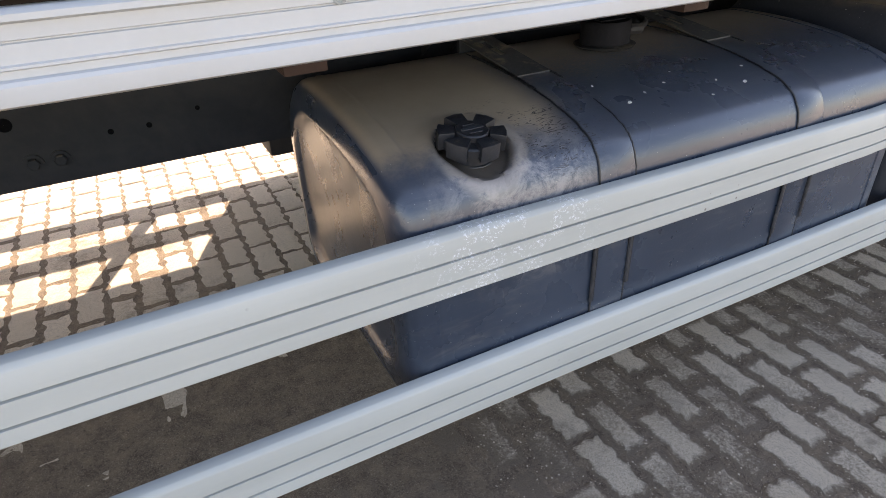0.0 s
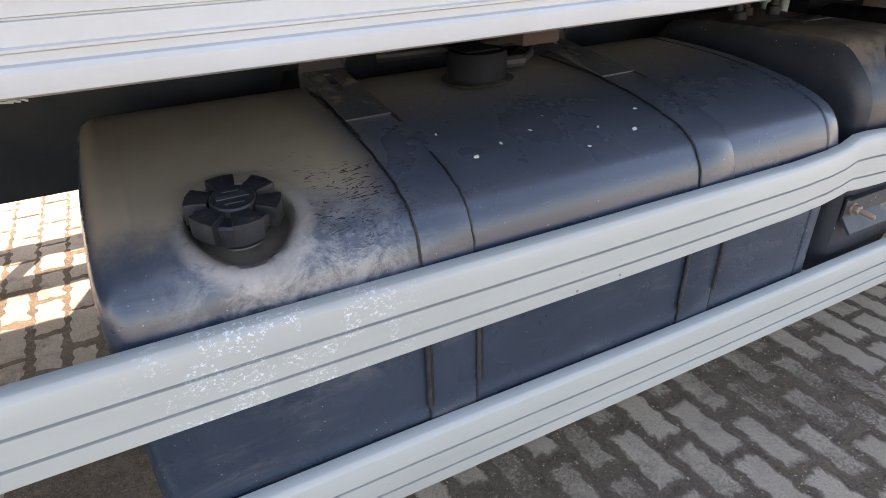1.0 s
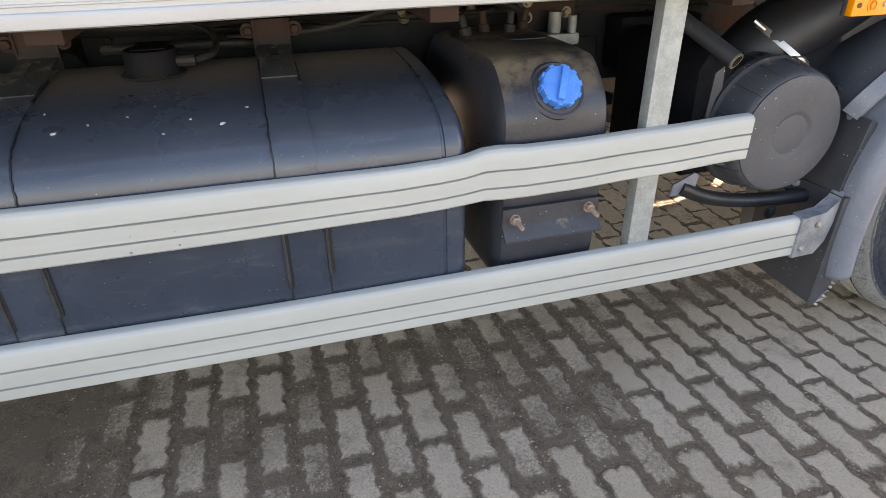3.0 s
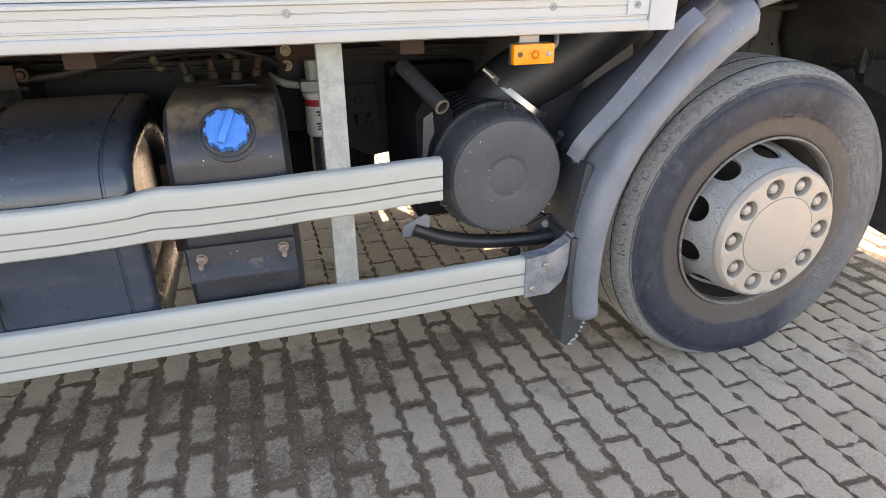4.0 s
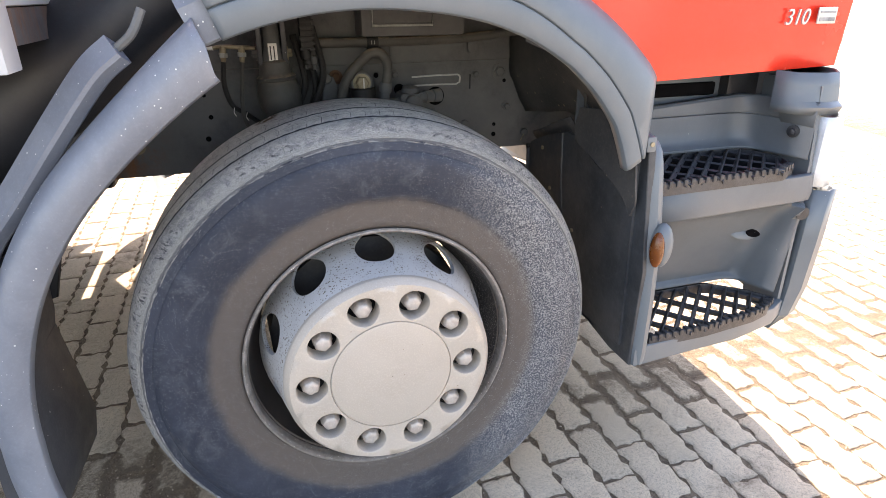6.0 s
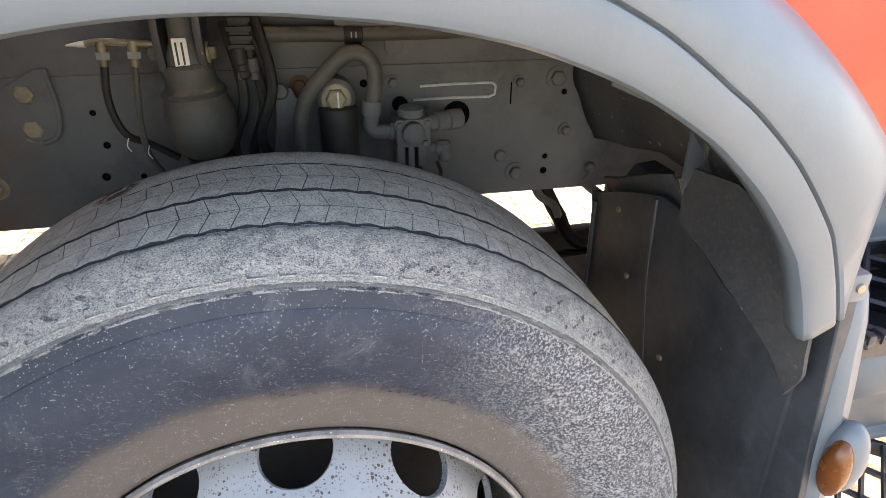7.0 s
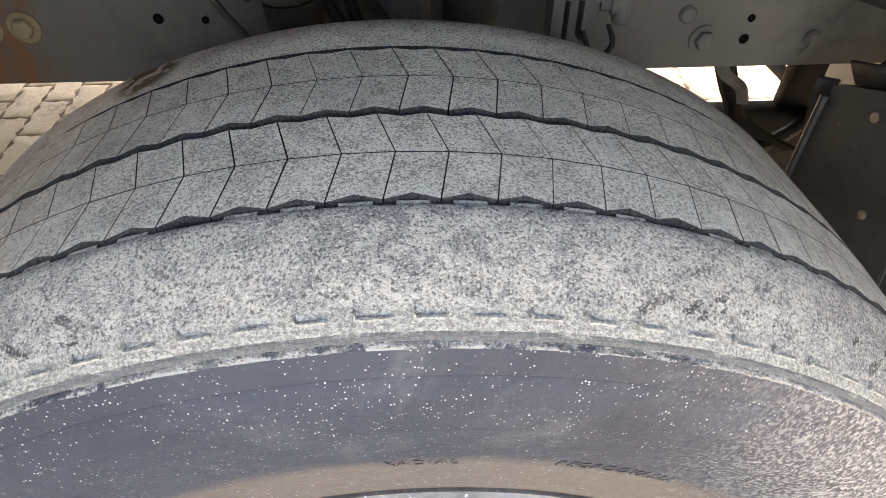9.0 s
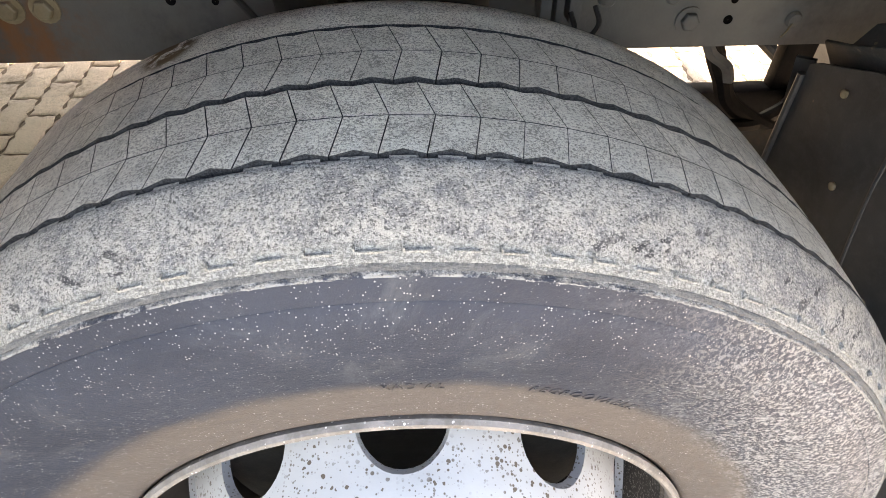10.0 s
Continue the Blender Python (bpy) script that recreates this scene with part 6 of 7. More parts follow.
part("bottom_sill", slab([(0.610, 0.002), (0.95, 0.030), (1.10, 0.062), (1.160, 0.095), (1.150, 0.125), (1.09, 0.088), (0.95, 0.056), (0.640, 0.030)], 0.360, 0.412, "xy", None, 0.006), M_TRIM, steps)
STEP_UP = [(0.656, 0.054), (1.03, 0.066), (1.09, 0.096), (1.118, 0.150), (1.106, 0.245), (1.085, 0.285), (1.05, 0.300), (0.656, 0.300)]
STEP_LOW = [(0.656, 0.012), (0.83, 0.014), (1.00, 0.034), (1.065, 0.054), (1.116, 0.084), (1.080, 0.150), (1.000, 0.224), (0.97, 0.232), (0.656, 0.232)]


def clip_line(p, d, poly):
    """Stretch of the line p + t d inside a convex outline run through anticlockwise."""
    lo, hi = -9.0, 9.0
    for (ax, ay), (bx, by) in zip(poly, poly[1:] + poly[:1]):
        nx, ny = -(by - ay), bx - ax
        den, num = nx * d[0] + ny * d[1], nx * (p[0] - ax) + ny * (p[1] - ay)
        if abs(den) < 1e-9:
            continue
        if den > 0:
            lo = max(lo, -num / den)
        else:
            hi = min(hi, -num / den)
    return (lo, hi) if hi - lo > 0.01 else None


def grating(poly, z1):
    """Slanting fine ridges over deeper cross bars, in a rim with a toothed front edge."""
    bm = bmesh.new()
    for d, pitch, x0, w, za, zb in (((1.0, 1.0), 0.0455, 0.770, 0.0022, z1 - 0.014, z1), ((1.0, -1.25), 0.0960, 0.715, 0.0032, z1 - 0.026, z1 - 0.004)):
        for i in range(-14, 16):
            cut = clip_line((x0 + pitch * i, 0.1), d, poly)
            if cut:
                a, b = [(x0 + pitch * i + t * d[0], 0.1 + t * d[1], (za + zb) / 2) for t in cut]
                h = (zb - za) / 2
                tube([a, b], 0, 4, bm, False, 1, [(-w, -h), (w, -h), (w, h), (-w, h)])
    cx, cy = sum(p[0] for p in poly) / len(poly), sum(p[1] for p in poly) / len(poly)
    rows = []
    for k, z in ((1.0, z1 - 0.030), (1.0, z1 - 0.002), (0.985, z1 + 0.001), (0.945, z1 + 0.001), (0.94, z1 - 0.004), (0.94, z1 - 0.028)):
        rows.append([(cx + (x - cx) * k, cy + (y - cy) * (1 - (1 - k) * 1.9), z) for x, y in poly])
    ring = [list(r) for r in zip(*rows)]
    grid(ring + [ring[0]], bm, True)
    # teeth over the front edge
    front = [p for p in poly if p[1] < 0.12]
    for (ax, ay), (bx, by) in zip(front, front[1:]):
        run = math.hypot(bx - ax, by - ay)
        for i in range(int(run / 0.021)):
            t = (i + 0.5) * 0.021 / run
            m = Matrix.Translation((ax + (bx - ax) * t, ay + (by - ay) * t, z1)) @ Matrix.Rotation(math.atan2(by - ay, bx - ax), 4, "Z")
            box(-0.0055, 0.0055, -0.003, 0.016, -0.010, 0.0055, 0.0024, bm, m)
    return bm


part("step_grating", grating(STEP_UP, 0.812), M_STEPDARK, steps, "black diamond step grating")
part("step_grating", grating(STEP_LOW, 0.430), M_STEPDARK, steps, "black diamond step grating")
part("step_pan", box(0.655, 1.10, 0.085, 0.29, 0.745, 0.752), M_CAP, steps)
# grip hole, screw and jacking hole
part("grip_hole", lathe([(0.001, 0.0065), (0.012, 0.006), (0.0165, 0.004), (0.018, 0.0)], Matrix.Translation((1.078, 0.1665, 0.600)) @ Matrix.Rotation(radians(68), 4, "X") @ Matrix.Rotation(radians(-8), 4, "Z") @ Matrix.Diagonal((1.5, 0.75, 1, 1)), 28, None, False), M_VOID, steps)
part("grip_scoop", lathe([(0.001, 0.003), (0.016, 0.003), (0.021, 0.0015), (0.023, -0.002)], Matrix.Translation((1.048, 0.1675, 0.598)) @ Matrix.Rotation(radians(68), 4, "X") @ Matrix.Rotation(radians(-8), 4, "Z") @ Matrix.Diagonal((1.9, 0.70, 1, 1)), 28, None, False), M_TRIM, steps)
part("wall_screw", lathe([(0.016, 0), (0.016, 0.003), (0.008, 0.004), (0.008, 0.012), (0.004, 0.014)], aim((1.124, 0.150, 0.883), (-1, -0.35, 0)), 20), M_STEPDARK, steps)
part("wall_screw", lathe([(0.018, 0), (0.018, 0.003), (0.010, 0.003)], aim((1.143, 0.084, 0.677), (-0.2, -1, 0)), 20), M_STEPDARK, steps)
# marker lamp on the edge strip
bm = bmesh.new()
bmesh.ops.create_uvsphere(bm, u_segments=20, v_segments=12, radius=1.0, matrix=Matrix.Translation((0.640, -0.001, 0.686)) @ Matrix.Diagonal((0.026, 0.024, 0.054, 1)))
slamp = part("step_lamp", bm, M_TRIM, steps, "small amber lamp in grey housing")
bm = bmesh.new()
bmesh.ops.create_uvsphere(bm, u_segments=20, v_segments=12, radius=1.0, matrix=Matrix.Translation((0.6225, -0.010, 0.680)) @ Matrix.Diagonal((0.0165, 0.017, 0.043, 1)))
part("lamp_lens", bm, M_AMBERDARK, steps)
# bumper corner and headlamp in front of the steps
rows = []
for z, k in ((0.325, 0.04), (0.36, 0.012), (0.45, 0.0), (0.60, -0.006), (0.735, -0.008)):
    rows.append([(1.162 - k, 0.13, z), (1.168 - k, 0.092, z), (1.195 - k, 0.074 + k, z), (1.235 - k, 0.090 + k, z), (1.275 - k, 0.16 + k, z), (1.315 - k, 0.36, z), (1.34 - k, 0.62, z), (1.355 - k, 1.2, z), (1.34 - k, 1.82, z), (1.315 - k, 2.06, z), (1.25 - k, 2.28, z)])
bumper = part("bumper_corner", grid(rows), M_TRIM, truck, "grey plastic front bumper corner")
bumper.modifiers.new("thickness", "SOLIDIFY").thickness = 0.01
rows = []
for z, k in ((0.745, 0.0), (0.80, -0.004), (0.88, -0.002), (0.925, 0.006)):
    rows.append([(1.160, 0.13, z), (1.166, 0.094, z), (1.19, 0.082 + k, z), (1.225, 0.093 + k, z), (1.262, 0.14 + k, z), (1.30, 0.33, z), (1.32, 0.46, z)])
part("headlamp", grid(rows), M_LENS, truck, "ribbed clear headlamp lens").modifiers.new("thickness", "SOLIDIFY").thickness = 0.006
rows = []
for z, k in ((0.93, 0.0), (0.95, -0.010), (0.962, 0.006), (1.0, 0.012), (1.032, 0.02)):
    rows.append([(1.06, 0.18, z + 0.005), (1.10, 0.128 + k, z), (1.16, 0.100 + k, z), (1.21, 0.108 + k, z), (1.26, 0.16 + k, z), (1.31, 0.36, z)])
part("headlamp_surround", grid(rows), M_TRIM, truck, "grey headlamp surround").modifiers.new("thickness", "SOLIDIFY").thickness = 0.006

part("grille", slab([(1.305, 0.36), (1.33, 0.62), (1.345, 1.22), (1.33, 1.82), (1.305, 2.08), (1.285, 2.08), (1.31, 1.80), (1.325, 1.22), (1.31, 0.64), (1.285, 0.38)], 0.736, 1.034, "xy"), M_STEPDARK, truck)

# ---- between wheel and chassis ----
LEAN = Matrix.Translation((-0.1385, 0.655, 1.05)) @ Matrix.Rotation(radians(-4), 4, "Y") @ Matrix.Translation((0, 0, -1.05))
cushion = part("cab_air_spring", lathe([(0.008, 0.900), (0.030, 0.904), (0.044, 0.916), (0.053, 0.936), (0.0575, 0.962), (0.0570, 0.985), (0.053, 1.001), (0.0480, 1.009), (0.0510, 1.0125), (0.0510, 1.019), (0.0440, 1.0245), (0.0410, 1.034), (0.0405, 1.056), (0.036, 1.062), (0.026, 1.064)], LEAN, 40), M_GREYHOSE, truck, "dusty black rubber cab air spring on a forked bracket")
part("dust_ring", lathe([(0.0505, 1.0120), (0.0520, 1.0155), (0.0505, 1.0195), (0.0485, 1.0190)], LEAN, 40, None, False), M_LINER, cushion)
part("spring_piston", lathe([(0.030, 0.80), (0.036, 0.84), (0.036, 0.905)], LEAN, 28), M_HOSE, cushion)
part("clamp_neck", lathe([(0.030, 1.050), (0.034, 1.060), (0.030, 1.075), (0.022, 1.10), (0.022, 1.20)], Matrix.Translation((-0.1385, 0.655, 0)), 20), M_CHASSIS, cushion)
for s in (-0.034, 0.028):
    part("fork_plate", slab([(0.630, 1.052), (0.690, 1.052), (0.700, 1.22), (0.625, 1.22), (0.618, 1.10)], -0.1385 + s - 0.006, -0.1385 + s + 0.006, "yz", None, 0.002), M_PLASTIC, cushion)
part("fork_bolt", bolt((-0.104, 0.648, 1.078), (1, 0, 0), 0.010, 0.014), M_BOLT, cushion)
part("fork_bolt", bolt((-0.179, 0.648, 1.078), (-1, 0, 0), 0.010, 0.014), M_CHASSIS, cushion)
cluster = part("valve_cluster", box(-0.066, -0.034, 0.642, 0.672, 1.062, 1.20, 0.004), M_HOSE, truck, "cluster of brake valves and unions")
for i in range(6):
    part("valve_fin", box(-0.069 + 0.003 * (i % 2), -0.030, 0.634, 0.644, 1.082 + 0.014 * i, 1.090 + 0.014 * i, 0.001), M_HOSE, cluster)
part("valve_plug", lathe([(0.013, 0), (0.013, 0.024), (0.010, 0.027), (0.010, 0.036), (0.012, 0.037), (0.012, 0.046), (0.006, 0.050)], aim((-0.056, 0.640, 1.085), (0.12, 0, -1)), 14), M_HOSE, cluster)
part("valve_plug", lathe([(0.010, 0), (0.010, 0.020), (0.007, 0.023), (0.007, 0.034)], aim((-0.036, 0.642, 1.068), (0.05, 0, -1)), 12), M_CHASSIS, cluster)
part("plug_tooth", box(-0.060, -0.054, 0.630, 0.636, 1.036, 1.048, 0.001), M_CHASSIS, cluster)
part("valve_label", box(-0.151, -0.129, 0.622, 0.626, 1.058, 1.104), M_LABEL, cluster)
for i in range(2):
    part("label_bar", box(-0.147 + 0.009 * i, -0.144 + 0.009 * i, 0.6212, 0.6222, 1.064, 1.098), M_INK, cluster)
part("pipe_union", tube([(-0.285, 0.662, 1.094), (-0.262, 0.658, 1.097), (-0.215, 0.656, 1.094), (-0.172, 0.656, 1.090)], 0.0055, 10), M_BOLT, cluster)
part("pipe_tip", lathe([(0.0055, 0), (0.0045, 0.012), (0.0012, 0.030)], aim((-0.284, 0.662, 1.094), (-1, 0, -0.05)), 10), M_LABEL, cluster)
for x in (-0.261, -0.215):
    part("pipe_union", lathe([(0.0075, 0), (0.0085, 0.006), (0.0085, 0.016), (0.0070, 0.018), (0.0070, 0.032), (0.0055, 0.042)], aim((x, 0.657, 1.098), (-0.08, -0.02, -1)), 12), M_BOLT, cluster)
    part("union_nut", lathe([(0.0112, 0), (0.0112, 0.011)], aim((x - 0.001, 0.656, 1.082), (-0.08, -0.02, -1)), 6), M_GALV, cluster)
part("union_nut", lathe([(0.012, 0), (0.012, 0.014)], aim((-0.180, 0.656, 1.091), (1, 0, 0)), 6), M_CHASSIS, cluster)
part("brake_hose", tube([(-0.264, 0.655, 1.060), (-0.270, 0.655, 1.014), (-0.266, 0.655, 0.975), (-0.254, 0.66, 0.945), (-0.230, 0.68, 0.925), (-0.19, 0.70, 0.89)], 0.0065, 8), M_HOSE, truck)
part("brake_hose", tube([(-0.219, 0.655, 1.058), (-0.226, 0.655, 1.00), (-0.231, 0.66, 0.95), (-0.228, 0.67, 0.90), (-0.20, 0.69, 0.84)], 0.0055, 8), M_GREYHOSE, truck)
for x, z in ((-0.252, 0.944), (-0.222, 0.930)):
    part("cable_tie_tail", tube([(x, 0.650, z), (x - 0.003, 0.645, z - 0.012), (x + 0.002, 0.644, z - 0.022)], 0.0012, 4), M_LABEL, truck)
part("coolant_hose", tube([(0.034, 0.64, 0.86), (0.031, 0.64, 0.922), (0.032, 0.64, 0.961), (0.050, 0.64, 1.006), (0.082, 0.64, 1.042), (0.116, 0.64, 1.069), (0.143, 0.64, 1.070), (0.160, 0.64, 1.052), (0.164, 0.64, 1.022), (0.157, 0.64, 0.984)], 0.0135, 14), M_GREYHOSE, truck, "looped grey rubber coolant hose")
part("hose_collar", lathe([(0.0165, 0), (0.0175, 0.004), (0.0175, 0.022), (0.0160, 0.026)], aim((0.157, 0.64, 0.990), (-0.1, 0, -1)), 18), M_CHASSIS, truck)
part("hose_elbow", tube([(0.155, 0.64, 0.966), (0.153, 0.64, 0.945), (0.160, 0.64, 0.936), (0.185, 0.64, 0.934)], 0.0135, 12), M_CHASSIS, truck)
damper = part("damper_mount", lathe([(0.034, 0), (0.034, 0.045), (0.028, 0.050)], aim((0.097, 0.728, 0.988), (0, -1, 0)), 28), M_CHASSIS, truck, "damper mounting with yellowish bolt")
part("mount_bolt", bolt((0.0965, 0.680, 0.988), (0, -1, 0), 0.017, 0.016, 1.5), M_BOLT, damper)
part("bolt_mark", box(0.098, 0.101, 0.6625, 0.6645, 0.972, 1.002), M_LABEL, damper)
part("damper", lathe([(0.034, 0), (0.035, 0.006), (0.035, 0.30)], aim((0.0985, 0.675, 0.974), (0, 0, -1)), 24), M_HOSE, damper)
valve = part("levelling_valve", box(0.193, 0.258, 0.61, 0.69, 0.908, 0.962, 0.012), M_CHASSIS, truck, "cast levelling valve with union")
part("valve_cap", lathe([(0.024, 0), (0.025, 0.006), (0.022, 0.016), (0.010, 0.020)], aim((0.226, 0.640, 0.960), (0, -0.1, 1)), 20), M_CHASSIS, valve)
part("valve_boss", lathe([(0.020, 0), (0.020, 0.018), (0.016, 0.022), (0.008, 0.024)], aim((0.224, 0.612, 0.938), (0, -1, 0)), 18), M_CHASSIS, valve)
part("union", lathe([(0.014, 0), (0.014, 0.020), (0.0175, 0.022), (0.0175, 0.044), (0.015, 0.046), (0.019, 0.048), (0.019, 0.072), (0.012, 0.076)], aim((0.252, 0.645, 0.944), (1, 0.25, 0.02)), 16), M_CHASSIS, valve)
part("union", lathe([(0.016, 0), (0.016, 0.014), (0.012, 0.016), (0.012, 0.030)], aim((0.200, 0.642, 0.934), (-1, 0, 0)), 14), M_CHASSIS, valve)
for x, z, w in ((0.203, 0.892, 0.016), (0.222, 0.884, 0.012), (0.243, 0.890, 0.018)):
    part("valve_leg", box(x - w / 2, x + w / 2, 0.618, 0.66, z - 0.035, 0.912, 0.004), M_CHASSIS, valve)
part("side_port", lathe([(0.010, 0), (0.010, 0.012), (0.0145, 0.013), (0.0145, 0.034), (0.011, 0.037)], aim((0.258, 0.630, 0.902), (1, -0.2, 0)), 14), M_CHASSIS, valve)
part("side_port", lathe([(0.012, 0), (0.012, 0.030), (0.009, 0.034)], aim((0.284, 0.622, 0.912), (0, 0, -1)), 12), M_CHASSIS, valve)
for x, z in ((0.200, 0.952), (0.250, 0.954), (0.246, 0.918)):
    part("valve_bolt", bolt((x, 0.610, z), (0, -1, 0), 0.0055, 0.007), M_CHASSIS, valve)
for i, (x, z) in enumerate(((0.236, 0.872), (0.268, 0.880))):
    part("valve_wire", tube([(x, 0.615, z), (x + 0.004, 0.60, z - 0.02), (x - 0.01, 0.61, z - 0.05)], 0.0035, 6), M_HOSE, valve)
part("cross_pipe", tube([(-0.03, 0.705, 1.097), (0.06, 0.70, 1.096), (0.135, 0.70, 1.095), (0.314, 0.70, 1.096), (0.46, 0.69, 1.104), (0.62, 0.66, 1.125)], 0.0135, 12), M_GREYHOSE, truck)
part("pipe_clamp", lathe([(0.0165, -0.016), (0.018, -0.014), (0.018, 0.014), (0.0165, 0.016)], aim((0.135, 0.70, 1.095), (1, 0, 0)), 18), M_HOSE, truck)
for x in (0.130, 0.138):
    part("clamp_screw", box(x, x + 0.002, 0.680, 0.683, 1.090, 1.100), M_GALV, truck)
part("cooler_box", box(0.10, 0.40, 0.66, 0.80, 1.11, 1.24, 0.012), M_CHASSIS, truck)
part("cooler_trim", tube([(0.13, 0.655, 1.20), (0.30, 0.655, 1.20), (0.30, 0.655, 1.14), (0.13, 0.655, 1.14), (0.13, 0.655, 1.20)], 0.004, 6, None, False), M_GALV, truck)
part("loom_bracket", slab([(-0.01, 1.01), (0.02, 1.005), (0.03, 0.98), (0.012, 0.93), (-0.012, 0.86), (-0.028, 0.86), (-0.012, 0.95)], 0.70, 0.712, "xz", None, 0.003), M_CHASSIS, truck)
part("loom_knob", lathe([(0.012, 0), (0.015, 0.006), (0.012, 0.014), (0.006, 0.016)], aim((0.000, 0.700, 1.000), (0, -1, 0.2)), 14), M_CHASSIS, truck)
for i, (x, y, z) in enumerate(((-0.08, 0.70, 1.0), (-0.05, 0.72, 0.98), (-0.03, 0.69, 1.02))):
    part("loom", tube([(x, y, z + 0.12), (x + 0.02, y - 0.02, z), (x - 0.01, y - 0.01, z - 0.10), (x + 0.03, y + 0.01, z - 0.19)], 0.009, 8), M_HOSE, truck)
sh = slab([(0.60, 0.795), (0.585, 0.805), (0.48, 0.846), (0.39, 0.872), (0.06, 0.872), (0.05, 0.40), (0.40, 0.40), (0.60, 0.46)], 0.590, 0.599, "yz")
bmesh.ops.subdivide_edges(sh, edges=list(sh.edges), cuts=3, use_grid_fill=True)
for v in sh.verts:
    v.co.x += 0.006 * math.sin(v.co.y * 21) + 0.004 * noise.noise(v.co * 9)
part("liner_shield", sh, M_SOOT, truck)
part("shield_fold", tube([(0.588, 0.603, 0.78), (0.590, 0.604, 0.66), (0.592, 0.603, 0.52)], 0.006, 8), M_SOOT, truck)
part("shield_fold", tube([(0.586, 0.392, 0.868), (0.588, 0.385, 0.74), (0.590, 0.36, 0.60), (0.592, 0.33, 0.46)], 0.004, 8), M_SOOT, truck)
for y, z in ((0.50, 0.805), (0.44, 0.70), (0.30, 0.62)):
    part("shield_clip", lathe([(0.006, 0), (0.006, 0.003), (0.003, 0.005)], aim((0.584, y, z), (-1, 0, 0)), 12), M_BOLT, truck)
part("hinge_strap", tube([(0.612, 0.64, 0.785), (0.616, 0.64, 0.755), (0.622, 0.64, 0.715), (0.637, 0.64, 0.671), (0.665, 0.64, 0.640)], 0, 4, None, True, 6, [(-0.004, -0.014), (0.004, -0.014), (0.004, 0.014), (-0.004, 0.014)]), M_LINER, truck)
part("bracket_ear", slab([(0.62, 0.80), (0.66, 0.855), (0.70, 0.86), (0.71, 0.80), (0.66, 0.775)], 0.52, 0.60, "xz", None, 0.006), M_LINER, truck)
fl = slab([(0.300, 0.952), (0.312, 0.90), (0.310, 0.868), (0.292, 0.858), (0.24, 0.852), (0.15, 0.826), (0.09, 0.790), (0.055, 0.745), (0.035, 0.79), (0.040, 0.87), (0.09, 0.935), (0.20, 0.965)], 0.572, 0.577, "yz")
bmesh.ops.subdivide_edges(fl, edges=list(fl.edges), cuts=2, use_grid_fill=True)
for v in fl.verts:
    v.co.x += 0.014 * math.sin(v.co.y * 26) * (0.96 - v.co.z) * 4 + 0.006 * noise.noise(v.co * 25)
part("arch_flap", fl, M_LINER, truck, "loose dusty rubber flap at the arch end")
scrap = grid([[(0.60 + 0.012 * i + 0.010 * noise.noise(Vector((i, j, 3.1))), 0.60 - 0.055 * j, 0.835 + 0.020 * j - 0.018 * i + 0.012 * noise.noise(Vector((i * 1.3, j * 0.9, 7.7)))) for j in range(5)] for i in range(4)])
part("torn_liner", scrap, M_LINER, truck).modifiers.new("thickness", "SOLIDIFY").thickness = 0.004
part("drag_link", tube([(0.60, 0.92, 0.70), (0.66, 0.94, 0.60), (0.74, 0.95, 0.50), (1.06, 0.95, 0.34)], 0.020, 10), M_MATTE, truck)
part("drag_link", tube([(0.74, 0.93, 0.27), (0.92, 0.95, 0.42), (1.14, 0.98, 0.56)], 0.013, 8), M_MATTE, truck)
part("stabiliser_bar", tube([(0.62, 0.90, 0.50), (0.80, 0.96, 0.47), (1.0, 1.2, 0.45), (1.0, 1.8, 0.45)], 0.017, 10), M_MATTE, truck)
part("cross_member", box(0.60, 1.12, 1.09, 1.15, 0.345, 0.470, 0.015), M_MATTE, truck)
part("cross_member", box(0.888, 0.965, 1.10, 1.14, 0.45, 0.70, 0.008), M_MATTE, truck)
part("hinge_arm", tube([(0.53, 0.80, 0.750), (0.55, 0.80, 0.715), (0.585, 0.80, 0.690), (0.60, 0.80, 0.66)], 0, 4, None, True, 6, [(-0.006, -0.008), (0.006, -0.008), (0.006, 0.008), (-0.006, 0.008)]), M_CHASSIS, truck)

engine = part("engine", box(-0.35, 1.15, 0.87, 1.58, 0.74, 1.30, 0.03), M_CHASSIS, truck, "dark engine block between the chassis rails")
# unseen block in the radiator's place, added to stop sun leaking through
part("radiator", box(1.16, 1.275, 0.34, 2.10, 0.40, 1.32, 0.01), M_CHASSIS, engine)
part("gearbox", lathe([(0.10, -1.55), (0.13, -1.5), (0.15, -1.1), (0.18, -0.9), (0.22, -0.36)], aim((0, 1.21, 0.90), (1, 0, 0)), 24), M_CHASSIS, engine)
part("sump", box(-0.15, 0.42, 0.95, 1.5, 0.52, 0.745, 0.03), M_CHASSIS, engine)
# three unseen boxes added on the far side to keep sun off the ground
part("far_duct", box(-0.72, -0.26, 1.74, 2.10, 0.66, 1.10, 0.02), M_CHASSIS, truck)
part("tool_box", box(-1.98, -0.80, 1.72, 2.38, 0.46, 1.00, 0.02), M_CHASSIS, truck)
part("battery_box", box(-3.05, -2.26, 1.72, 2.38, 0.34, 1.00, 0.02), M_CHASSIS, truck, "unseen black boxes added on the far side of the chassis to block sun")
part("far_mudguard", sweep_arc([(0.70, 2.05), (0.71, 2.42), (0.66, 2.44)], 194, 100, 30), M_FENDER, truck)
